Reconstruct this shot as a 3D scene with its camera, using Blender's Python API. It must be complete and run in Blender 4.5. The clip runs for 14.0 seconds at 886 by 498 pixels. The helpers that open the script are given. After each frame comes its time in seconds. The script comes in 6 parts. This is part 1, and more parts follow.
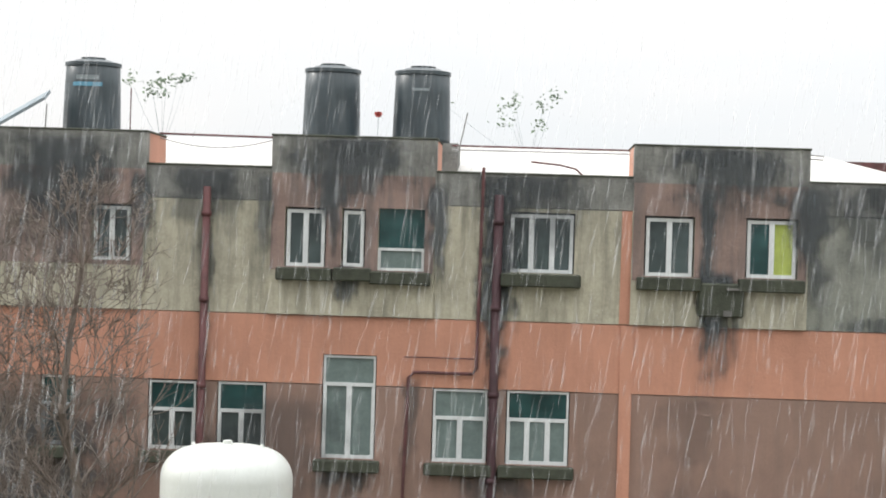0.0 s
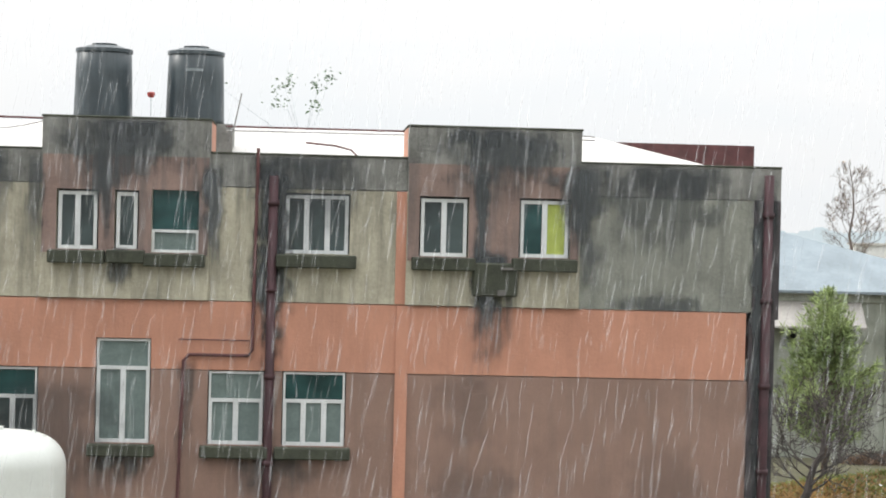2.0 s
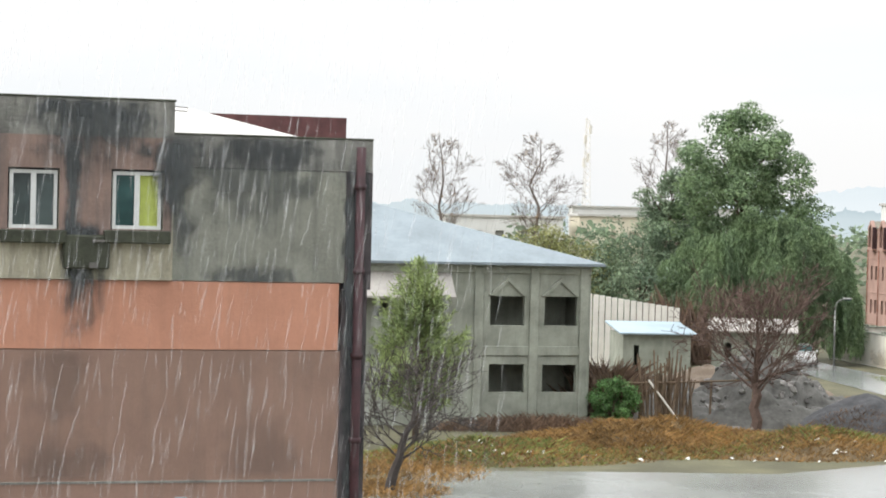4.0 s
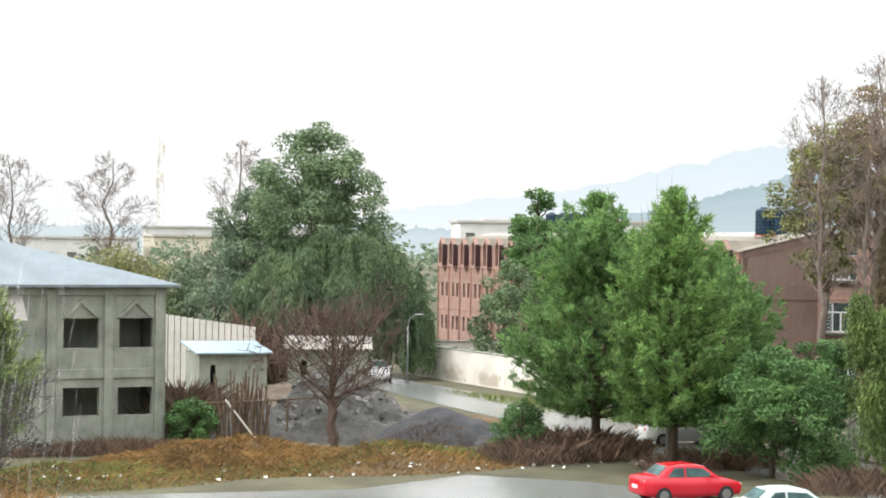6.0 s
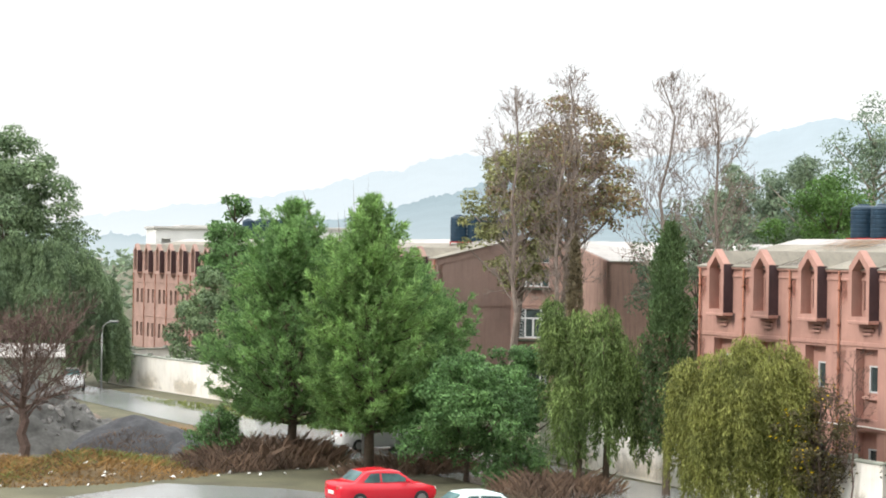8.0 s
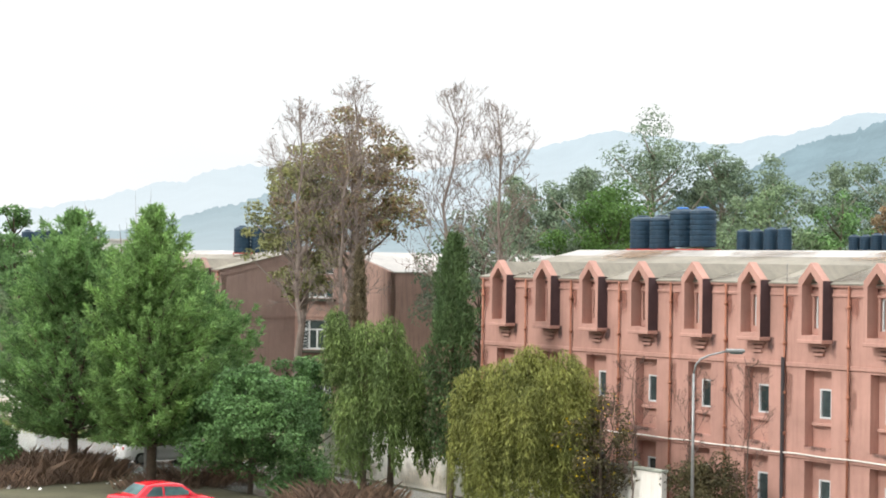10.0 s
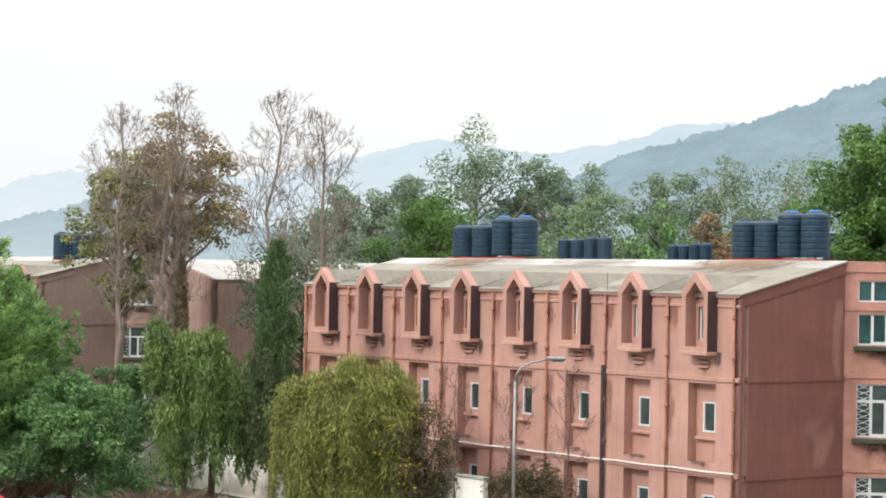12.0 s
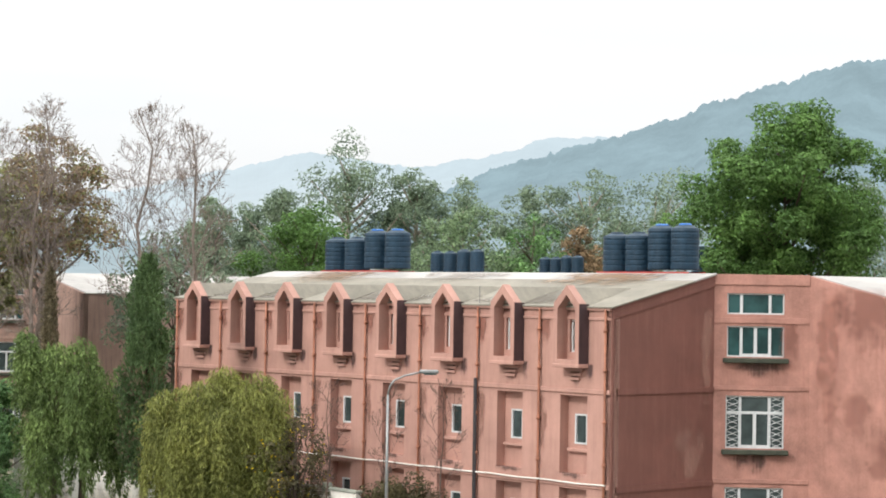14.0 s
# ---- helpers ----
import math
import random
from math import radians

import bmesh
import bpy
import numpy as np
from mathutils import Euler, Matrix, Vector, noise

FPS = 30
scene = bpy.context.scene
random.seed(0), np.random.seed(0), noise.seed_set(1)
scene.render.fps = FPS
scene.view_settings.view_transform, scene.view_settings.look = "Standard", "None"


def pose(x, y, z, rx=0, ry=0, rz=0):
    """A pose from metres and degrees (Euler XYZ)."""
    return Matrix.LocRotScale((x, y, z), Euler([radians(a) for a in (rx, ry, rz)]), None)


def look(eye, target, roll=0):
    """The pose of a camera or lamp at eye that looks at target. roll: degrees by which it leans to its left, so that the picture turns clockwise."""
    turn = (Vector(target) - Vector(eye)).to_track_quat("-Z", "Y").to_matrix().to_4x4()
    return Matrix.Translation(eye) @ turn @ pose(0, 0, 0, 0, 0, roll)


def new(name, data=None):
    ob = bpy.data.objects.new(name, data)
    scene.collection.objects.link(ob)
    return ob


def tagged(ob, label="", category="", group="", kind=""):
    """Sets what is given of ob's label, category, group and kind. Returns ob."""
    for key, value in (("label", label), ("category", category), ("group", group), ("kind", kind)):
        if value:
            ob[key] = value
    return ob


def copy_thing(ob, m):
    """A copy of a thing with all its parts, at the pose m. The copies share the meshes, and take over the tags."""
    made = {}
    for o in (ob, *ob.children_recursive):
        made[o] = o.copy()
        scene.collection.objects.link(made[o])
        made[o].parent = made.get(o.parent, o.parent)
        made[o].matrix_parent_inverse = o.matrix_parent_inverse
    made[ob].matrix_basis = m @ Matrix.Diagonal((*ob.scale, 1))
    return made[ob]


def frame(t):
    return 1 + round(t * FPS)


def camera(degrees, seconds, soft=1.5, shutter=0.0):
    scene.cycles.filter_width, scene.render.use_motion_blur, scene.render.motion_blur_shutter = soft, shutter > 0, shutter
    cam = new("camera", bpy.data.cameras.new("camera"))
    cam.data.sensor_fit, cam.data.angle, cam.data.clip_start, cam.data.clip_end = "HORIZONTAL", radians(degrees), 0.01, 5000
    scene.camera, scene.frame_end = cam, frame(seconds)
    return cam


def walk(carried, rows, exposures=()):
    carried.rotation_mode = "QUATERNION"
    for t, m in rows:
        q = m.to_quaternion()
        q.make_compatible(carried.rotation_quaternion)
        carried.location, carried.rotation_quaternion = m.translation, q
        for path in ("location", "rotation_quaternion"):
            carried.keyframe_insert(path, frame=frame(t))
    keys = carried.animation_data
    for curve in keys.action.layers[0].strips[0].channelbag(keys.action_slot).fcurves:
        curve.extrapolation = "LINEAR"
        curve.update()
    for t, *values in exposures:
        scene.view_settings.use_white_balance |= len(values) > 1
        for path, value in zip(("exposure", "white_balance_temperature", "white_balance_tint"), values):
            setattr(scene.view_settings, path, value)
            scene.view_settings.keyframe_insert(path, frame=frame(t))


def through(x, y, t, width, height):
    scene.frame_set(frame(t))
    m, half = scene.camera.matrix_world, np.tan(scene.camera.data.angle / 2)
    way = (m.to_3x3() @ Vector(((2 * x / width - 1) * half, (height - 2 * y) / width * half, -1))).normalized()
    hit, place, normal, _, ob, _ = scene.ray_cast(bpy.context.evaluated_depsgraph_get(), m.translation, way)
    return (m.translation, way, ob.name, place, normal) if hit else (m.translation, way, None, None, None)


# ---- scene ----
# t, heading to the right, tilt up, lean; a telephoto pan from one upper window
EYE = (0.0, 0.0, 10.0)
TURNS = [
    (0.0, -2.465, -0.121, 1.729),
    (0.5, -1.517, 0.223, 1.864),
    (1.0, -0.368, 0.116, 1.826),
    (1.5, 1.509, -0.091, 1.677),
    (2.0, 3.821, -0.486, 1.432),
    (2.5, 5.894, -0.862, 1.450),
    (3.0, 8.586, -1.299, 1.394),
    (3.5, 11.383, -1.442, 1.274),
    (4.0, 15.163, -1.013, 1.367),
    (4.2, 16.664, -0.964, 1.088),
    (6.5, 29.076, -0.092, 0.829),
    (7.0, 31.022, -0.054, 0.852),
    (7.5, 33.232, -0.017, 0.872),
    (8.0, 35.455, 0.038, 0.844),
    (10.5, 42.782, 0.432, 0.792),
    (11.0, 44.133, 0.400, 0.852),
    (11.5, 45.286, 0.535, 0.930),
    (12.0, 46.421, 0.722, 0.987),
    (12.5, 47.459, 0.908, 0.995),
    (13.0, 48.590, 1.029, 0.967),
    (13.5, 49.280, 1.088, 0.976),
    (14.0, 49.976, 1.149, 0.859),
]
cam = camera(24.4, 14.0, soft=1.85)
walk(cam, [(t, pose(*EYE, 90 + tilt, 0, -yaw) @ pose(0, 0, 0, 0, 0, lean)) for t, yaw, tilt, lean in TURNS],
     exposures=[(0.0, 0.52), (3.0, 0.53), (5.2, 0.64), (8.0, 0.68), (11.0, 0.6), (14.0, 0.54)])

# ---- sky and sun ----
SUN_EL, SUN_AZ = 34.0, -80.0      # degrees above the horizon; heading from +y towards +x
world = bpy.data.worlds.new("world")
scene.world = world
world.use_nodes = True
wt = world.node_tree
wt.nodes.clear()
w_out = wt.nodes.new("ShaderNodeOutputWorld")
w_bg = wt.nodes.new("ShaderNodeBackground")
w_sky = wt.nodes.new("ShaderNodeTexSky")
w_sky.sky_type = "NISHITA"
w_sky.sun_disc = False
w_sky.sun_elevation, w_sky.sun_rotation = radians(SUN_EL), radians(SUN_AZ)
w_sky.dust_density = 4.0
# a closed cloud deck, brighter overhead than at the horizon, with faint streaks
w_dir = wt.nodes.new("ShaderNodeTexCoord")
w_sep = wt.nodes.new("ShaderNodeSeparateXYZ")
wt.links.new(w_dir.outputs["Generated"], w_sep.inputs[0])


def w_math(op, a, b, clamp=False):
    n = wt.nodes.new("ShaderNodeMath")
    n.operation, n.use_clamp = op, clamp
    for k, v in enumerate((a, b)):
        if isinstance(v, (int, float)):
            n.inputs[k].default_value = v
        else:
            wt.links.new(v, n.inputs[k])
    return n.outputs[0]


w_up = w_math("POWER", w_math("MAXIMUM", w_sep.outputs[2], 0.0), 1.5)
w_grad = w_math("ADD", w_math("MULTIPLY", w_up, 2.7), 1.0)
w_map = wt.nodes.new("ShaderNodeMapping")
w_map.inputs["Scale"].default_value = (1.0, 1.0, 5.0)
wt.links.new(w_dir.outputs["Generated"], w_map.inputs[0])
w_noise = wt.nodes.new("ShaderNodeTexNoise")
w_noise.inputs["Scale"].default_value, w_noise.inputs["Detail"].default_value = 2.6, 5.0
wt.links.new(w_map.outputs[0], w_noise.inputs["Vector"])
w_ramp = wt.nodes.new("ShaderNodeValToRGB")
w_ramp.color_ramp.elements[0].position, w_ramp.color_ramp.elements[0].color = 0.34, (0.93, 0.965, 0.99, 1)
w_ramp.color_ramp.elements[1].position, w_ramp.color_ramp.elements[1].color = 0.56, (1.0, 1.0, 1.0, 1)
wt.links.new(w_noise.outputs[0], w_ramp.inputs[0])
w_deck = wt.nodes.new("ShaderNodeVectorMath")
w_deck.operation = "SCALE"
wt.links.new(w_ramp.outputs[0], w_deck.inputs[0])
wt.links.new(w_math("MULTIPLY", w_grad, 6.8), w_deck.inputs["Scale"])   # in the sky texture's units
w_cloud = wt.nodes.new("ShaderNodeMix")
w_cloud.data_type = "RGBA"
w_cloud.inputs[0].default_value = 0.95
wt.links.new(w_sky.outputs[0], w_cloud.inputs[6])
wt.links.new(w_deck.outputs[0], w_cloud.inputs[7])
wt.links.new(w_cloud.outputs[2], w_bg.inputs[0])
w_bg.inputs[1].default_value = 0.1
wt.links.new(w_bg.outputs[0], w_out.inputs[0])
sun_data = bpy.data.lights.new("sun", "SUN")
sun_data.energy, sun_data.angle, sun_data.color = 1.4, radians(12), (1.0, 0.97, 0.92)
sun = new("sun", sun_data)
_a, _e = radians(SUN_AZ), radians(SUN_EL)
sun.matrix_basis = look((-60, 20, 60), (-60 - math.sin(_a) * math.cos(_e), 20 - math.cos(_a) * math.cos(_e), 60 - math.sin(_e)))


# ---- materials ----
def nodes_of(name):
    m = bpy.data.materials.new(name)
    m.use_nodes = True
    t = m.node_tree
    return m, t, t.nodes["Principled BSDF"]


def coords(t, scale=(1, 1, 1)):
    c = t.nodes.new("ShaderNodeTexCoord")
    mp = t.nodes.new("ShaderNodeMapping")
    mp.inputs["Scale"].default_value = scale
    t.links.new(c.outputs["Object"], mp.inputs[0])
    return mp.outputs[0]


def noise_tex(t, vec, scale, detail=4.0, rough=0.6):
    n = t.nodes.new("ShaderNodeTexNoise")
    n.inputs["Scale"].default_value, n.inputs["Detail"].default_value, n.inputs["Roughness"].default_value = scale, detail, rough
    t.links.new(vec, n.inputs["Vector"])
    return n.outputs[0]


def ramp(t, fac, stops):
    r = t.nodes.new("ShaderNodeValToRGB")
    el = r.color_ramp.elements
    el[0].position, el[0].color = stops[0][0], (*stops[0][1], 1)
    el[1].position, el[1].color = stops[-1][0], (*stops[-1][1], 1)
    for p, c in stops[1:-1]:
        e = el.new(p)
        e.color = (*c, 1)
    t.links.new(fac, r.inputs[0])
    return r.outputs[0]


def mixc(t, fac, a, b, mode="MIX"):
    m = t.nodes.new("ShaderNodeMix")
    m.data_type, m.blend_type = "RGBA", mode
    for s, v in ((0, fac), (6, a), (7, b)):
        if isinstance(v, (int, float)):
            m.inputs[s].default_value = v
        elif isinstance(v, tuple):
            m.inputs[s].default_value = (*v, 1)
        else:
            t.links.new(v, m.inputs[s])
    return m.outputs[2]


def bump(t, b, height, strength, dist=0.02):
    n = t.nodes.new("ShaderNodeBump")
    n.inputs["Strength"].default_value, n.inputs["Distance"].default_value = strength, dist
    t.links.new(height, n.inputs["Height"])
    t.links.new(n.outputs[0], b.inputs["Normal"])


def surface(name, colour, rough=0.8, metal=0.0, vary=0.25, scale=1.5, fine=25.0, streak=0.0, relief=0.2, dirt=(0.05, 0.05, 0.045), random_tone=0.0, spec=0.5):
    """A weathered surface: broad patches, fine grain, and upright rain streaks."""
    m, t, b = nodes_of(name)
    v = coords(t)
    big = noise_tex(t, v, scale, 5, 0.65)
    small = noise_tex(t, v, fine, 3, 0.6)
    dark, light = tuple(c * (1 - vary) for c in colour), tuple(min(1, c * (1 + vary)) for c in colour)
    col = ramp(t, big, [(0.3, dark), (0.5, colour), (0.7, light)])
    col = mixc(t, 0.35 * vary + 0.1, col, ramp(t, small, [(0.35, tuple(c * 0.6 for c in colour)), (0.65, light)]))
    if streak:
        s = noise_tex(t, coords(t, (2.6, 2.6, 0.22)), 1.6, 6, 0.7)
        f = ramp(t, s, [(0.48, (0, 0, 0)), (0.72, (streak, streak, streak))])
        col = mixc(t, f, col, dirt)
    if random_tone:
        i = t.nodes.new("ShaderNodeObjectInfo")
        r = ramp(t, i.outputs["Random"], [(0.0, (1 - random_tone,) * 3), (1.0, (1 + random_tone,) * 3)])
        col = mixc(t, 1.0, col, r, "MULTIPLY")
    t.links.new(col, b.inputs["Base Color"])
    b.inputs["Roughness"].default_value, b.inputs["Metallic"].default_value = rough, metal
    b.inputs["Specular IOR Level"].default_value = spec
    if relief:
        bump(t, b, small, relief)
    return m


def glass_mat(name, tint=(0.05, 0.07, 0.075), rough=0.06):
    m, t, b = nodes_of(name)
    n = noise_tex(t, coords(t), 0.9, 3)
    t.links.new(ramp(t, n, [(0.35, tuple(c * 0.6 for c in tint)), (0.65, tuple(c * 1.5 for c in tint))]), b.inputs["Base Color"])
    b.inputs["Roughness"].default_value = rough
    b.inputs["Specular IOR Level"].default_value = 0.3
    return m


def stain_mat(name, colour, strength, seed, soft=0.25):
    """Water stain on a wall: covers by ragged upright runs that thin out towards its edges."""
    m, t, b = nodes_of(name)
    tc = t.nodes.new("ShaderNodeTexCoord")
    wob = t.nodes.new("ShaderNodeTexNoise")
    wob.inputs["Scale"].default_value, wob.inputs["Detail"].default_value = 1.7, 5.0
    off = t.nodes.new("ShaderNodeVectorMath")
    off.operation = "ADD"
    off.inputs[1].default_value = (seed * 2.3, seed * 1.1, seed * 0.7)
    t.links.new(tc.outputs["Object"], off.inputs[0]), t.links.new(off.outputs[0], wob.inputs["Vector"])
    warp = t.nodes.new("ShaderNodeVectorMath")
    warp.operation = "MULTIPLY_ADD"
    warp.inputs[1].default_value = (0.9, 0.9, 0.0)
    cen = t.nodes.new("ShaderNodeVectorMath")
    cen.operation = "SUBTRACT"
    cen.inputs[1].default_value = (0.5, 0.5, 0.5)
    t.links.new(wob.outputs["Color"], cen.inputs[0]), t.links.new(cen.outputs[0], warp.inputs[0]), t.links.new(tc.outputs["UV"], warp.inputs[2])
    # the warped position fades, the true one closes the rim
    sep, rim = t.nodes.new("ShaderNodeSeparateXYZ"), t.nodes.new("ShaderNodeSeparateXYZ")
    t.links.new(warp.outputs[0], sep.inputs[0]), t.links.new(tc.outputs["UV"], rim.inputs[0])

    def edge(sock, w, both):
        a = t.nodes.new("ShaderNodeMapRange")
        a.interpolation_type = "SMOOTHSTEP"
        a.inputs[1].default_value, a.inputs[2].default_value = 0.0, w
        t.links.new(sock, a.inputs[0])
        if not both:
            return a.outputs[0]
        i = t.nodes.new("ShaderNodeMath")
        i.operation = "SUBTRACT"
        i.inputs[0].default_value = 1.0
        t.links.new(sock, i.inputs[1])
        c = t.nodes.new("ShaderNodeMapRange")
        c.interpolation_type = "SMOOTHSTEP"
        c.inputs[1].default_value, c.inputs[2].default_value = 0.0, w
        t.links.new(i.outputs[0], c.inputs[0])
        p = t.nodes.new("ShaderNodeMath")
        p.operation = "MULTIPLY"
        t.links.new(a.outputs[0], p.inputs[0]), t.links.new(c.outputs[0], p.inputs[1])
        return p.outputs[0]

    ex, ez = edge(sep.outputs[0], soft, True), edge(sep.outputs[1], 0.8, False)
    rx, rz = edge(rim.outputs[0], 0.12, True), edge(rim.outputs[1], 0.1, True)
    mp = t.nodes.new("ShaderNodeMapping")
    mp.inputs["Scale"].default_value, mp.inputs["Location"].default_value = (6.0, 6.0, 0.3), (seed * 3.7, seed, seed * 1.3)
    t.links.new(t.nodes.new("ShaderNodeTexCoord").outputs["Object"], mp.inputs[0])
    n = noise_tex(t, mp.outputs[0], 2.2, 6, 0.7)
    n2 = noise_tex(t, mp.outputs[0], 5.0, 5, 0.75)
    k = t.nodes.new("ShaderNodeMath")
    k.operation = "MULTIPLY"
    t.links.new(ex, k.inputs[0]), t.links.new(ez, k.inputs[1])
    s = t.nodes.new("ShaderNodeMath")
    s.operation = "ADD"
    n18 = t.nodes.new("ShaderNodeMath")
    n18.operation = "MULTIPLY"
    n18.inputs[1].default_value = 2.0
    t.links.new(n, n18.inputs[0])
    t.links.new(k.outputs[0], s.inputs[0]), t.links.new(n18.outputs[0], s.inputs[1])
    s2 = t.nodes.new("ShaderNodeMath")
    s2.operation = "MULTIPLY_ADD"
    t.links.new(n2, s2.inputs[0])
    s2.inputs[1].default_value = 0.7
    t.links.new(s.outputs[0], s2.inputs[2])
    r = t.nodes.new("ShaderNodeMapRange")
    r.interpolation_type = "SMOOTHSTEP"
    r.inputs[1].default_value, r.inputs[2].default_value, r.inputs[4].default_value = 1.3, 2.35, strength * 0.84
    t.links.new(s2.outputs[0], r.inputs[0])
    g = t.nodes.new("ShaderNodeMath")
    g.operation = "MULTIPLY"
    g.use_clamp = True
    t.links.new(r.outputs[0], g.inputs[0])
    lim = t.nodes.new("ShaderNodeMapRange")
    lim.inputs[2].default_value = 0.75
    t.links.new(k.outputs[0], lim.inputs[0])
    closed = t.nodes.new("ShaderNodeMath")
    closed.operation = "MULTIPLY"
    t.links.new(rx, closed.inputs[0]), t.links.new(rz, closed.inputs[1])
    both = t.nodes.new("ShaderNodeMath")
    both.operation = "MULTIPLY"
    t.links.new(closed.outputs[0], both.inputs[0]), t.links.new(lim.outputs[0], both.inputs[1])
    t.links.new(both.outputs[0], g.inputs[1])
    t.links.new(g.outputs[0], b.inputs["Alpha"])
    t.links.new(ramp(t, n2, [(0.3, tuple(c * 0.6 for c in colour)), (0.7, tuple(c * 1.4 for c in colour))]), b.inputs["Base Color"])
    b.inputs["Roughness"].default_value = 0.7
    return m


def leaf_mat(name, colour, vary=0.4, through=0.25, rough=0.55):
    m, t, b = nodes_of(name)
    g = t.nodes.new("ShaderNodeNewGeometry")
    r = ramp(t, g.outputs["Random Per Island"], [(0.0, tuple(c * (1 - vary) for c in colour)), (0.6, colour), (1.0, tuple(c * (1 + vary) for c in colour))])
    n = noise_tex(t, coords(t), 0.5, 3)
    col = mixc(t, 0.6, r, ramp(t, n, [(0.35, (0.55, 0.6, 0.6)), (0.65, (1.35, 1.3, 1.1))]), "MULTIPLY")
    t.links.new(col, b.inputs["Base Color"])
    b.inputs["Roughness"].default_value = rough
    b.inputs["Specular IOR Level"].default_value = 0.18
    tr = t.nodes.new("ShaderNodeBsdfTranslucent")
    t.links.new(col, tr.inputs[0])
    mx = t.nodes.new("ShaderNodeMixShader")
    mx.inputs[0].default_value = through
    t.links.new(b.outputs[0], mx.inputs[1]), t.links.new(tr.outputs[0], mx.inputs[2])
    t.links.new(mx.outputs[0], t.nodes["Material Output"].inputs[0])
    return m


M = {}
M["cream"] = surface("cream_plaster", (0.37, 0.345, 0.265), 0.85, vary=0.35, scale=0.9, streak=0.55, relief=0.25)
M["grey_plaster"] = surface("damp_grey_plaster", (0.215, 0.22, 0.19), 0.85, vary=0.35, scale=0.8, streak=0.5, relief=0.25)
M["orange"] = surface("orange_plaster", (0.44, 0.215, 0.145), 0.8, vary=0.14, scale=0.7, streak=0.25, relief=0.2, dirt=(0.2, 0.1, 0.07))
M["brown"] = surface("brown_plaster", (0.237, 0.152, 0.12), 0.85, vary=0.18, scale=0.6, streak=0.3, relief=0.2, dirt=(0.13, 0.1, 0.08))
M["parapet"] = surface("parapet_plaster", (0.195, 0.195, 0.18), 0.9, vary=0.5, scale=1.2, streak=0.6, relief=0.3)
M["corner_black"] = surface("soot_black_plaster", (0.05, 0.043, 0.046), 0.85, vary=0.5, scale=1.2, streak=0.5, relief=0.3, dirt=(0.1, 0.05, 0.05))
M["moss"] = surface("mossy_concrete", (0.045, 0.05, 0.035), 0.95, vary=0.5, scale=3, streak=0.3, relief=0.4)
M["white_frame"] = surface("white_window_frame", (0.58, 0.6, 0.6), 0.45, vary=0.08, scale=3, streak=0.15, relief=0.03)
M["glass_dark"] = glass_mat("dark_window_glass", (0.045, 0.06, 0.06))
M["glass_teal"] = glass_mat("teal_window_glass", (0.022, 0.06, 0.06), 0.1)
M["curtain"] = surface("grey_curtain", (0.135, 0.175, 0.165), 0.9, vary=0.2, scale=6, relief=0.1)
M["yellow"] = surface("yellow_curtain", (0.36, 0.42, 0.1), 0.8, vary=0.2, scale=5, relief=0.1)
M["red_pipe"] = surface("rusty_red_pipe", (0.09, 0.033, 0.033), 0.7, vary=0.5, scale=3, relief=0.2)
M["maroon_pipe"] = surface("dark_maroon_pipe", (0.042, 0.015, 0.019), 0.7, vary=0.5, scale=3, relief=0.2)
M["pipe_grey"] = surface("galvanised_pipe", (0.24, 0.24, 0.235), 0.4, 0.6, vary=0.2, scale=3, relief=0.05)
M["tank"] = surface("black_plastic_tank", (0.012, 0.034, 0.058), 0.5, vary=0.3, scale=3, streak=0.12, relief=0.05, spec=0.25, dirt=(0.1, 0.11, 0.12))
M["tank_white"] = surface("white_tank_paint", (0.56, 0.58, 0.55), 0.35, vary=0.06, scale=2, streak=0.12, relief=0.03, dirt=(0.4, 0.4, 0.33))
M["roof_white"] = surface("wet_roof_screed", (0.5, 0.48, 0.45), 0.45, vary=0.2, scale=0.4, streak=0.0, relief=0.1)
M["roof_pale"] = surface("stained_pale_screed", (0.33, 0.31, 0.285), 0.5, vary=0.35, scale=0.35, fine=6, relief=0.1)
M["bay_brown"] = surface("rain_washed_brown_plaster", (0.215, 0.15, 0.128), 0.85, vary=0.3, scale=0.9, streak=0.7, relief=0.2, dirt=(0.08, 0.08, 0.08))
M["tank_grey"] = surface("wet_grey_tank_plastic", (0.035, 0.048, 0.055), 0.4, vary=0.35, scale=2, streak=0.5, relief=0.05, dirt=(0.13, 0.15, 0.155))
M["roof_beige"] = surface("beige_roof_concrete", (0.215, 0.195, 0.155), 0.8, vary=0.3, scale=0.6, streak=0.25, relief=0.25)
M["pink"] = surface("salmon_plaster", (0.425, 0.237, 0.19), 0.85, vary=0.2, scale=0.5, streak=0.32, relief=0.2, dirt=(0.2, 0.09, 0.07))
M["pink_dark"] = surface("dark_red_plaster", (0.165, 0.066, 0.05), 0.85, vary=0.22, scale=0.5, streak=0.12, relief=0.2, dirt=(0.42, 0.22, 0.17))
# weathered salmon; its lowered tone also carries shade for core and wing
M["pink_worn_shade"] = surface("worn_shaded_salmon_plaster", (0.37, 0.185, 0.145), 0.85, vary=0.36, scale=1.0, streak=0.3, relief=0.25, dirt=(0.2, 0.085, 0.065))
M["brick"] = surface("red_brick_face", (0.335, 0.215, 0.178), 0.9, vary=0.25, scale=0.8, streak=0.2, relief=0.4)
M["concrete"] = surface("grey_cement_render", (0.265, 0.28, 0.235), 0.9, vary=0.4, scale=0.7, streak=0.22, relief=0.3)
M["tin_blue"] = surface("pale_blue_tin", (0.34, 0.43, 0.49), 0.45, 0.3, vary=0.15, scale=0.6, relief=0.1)
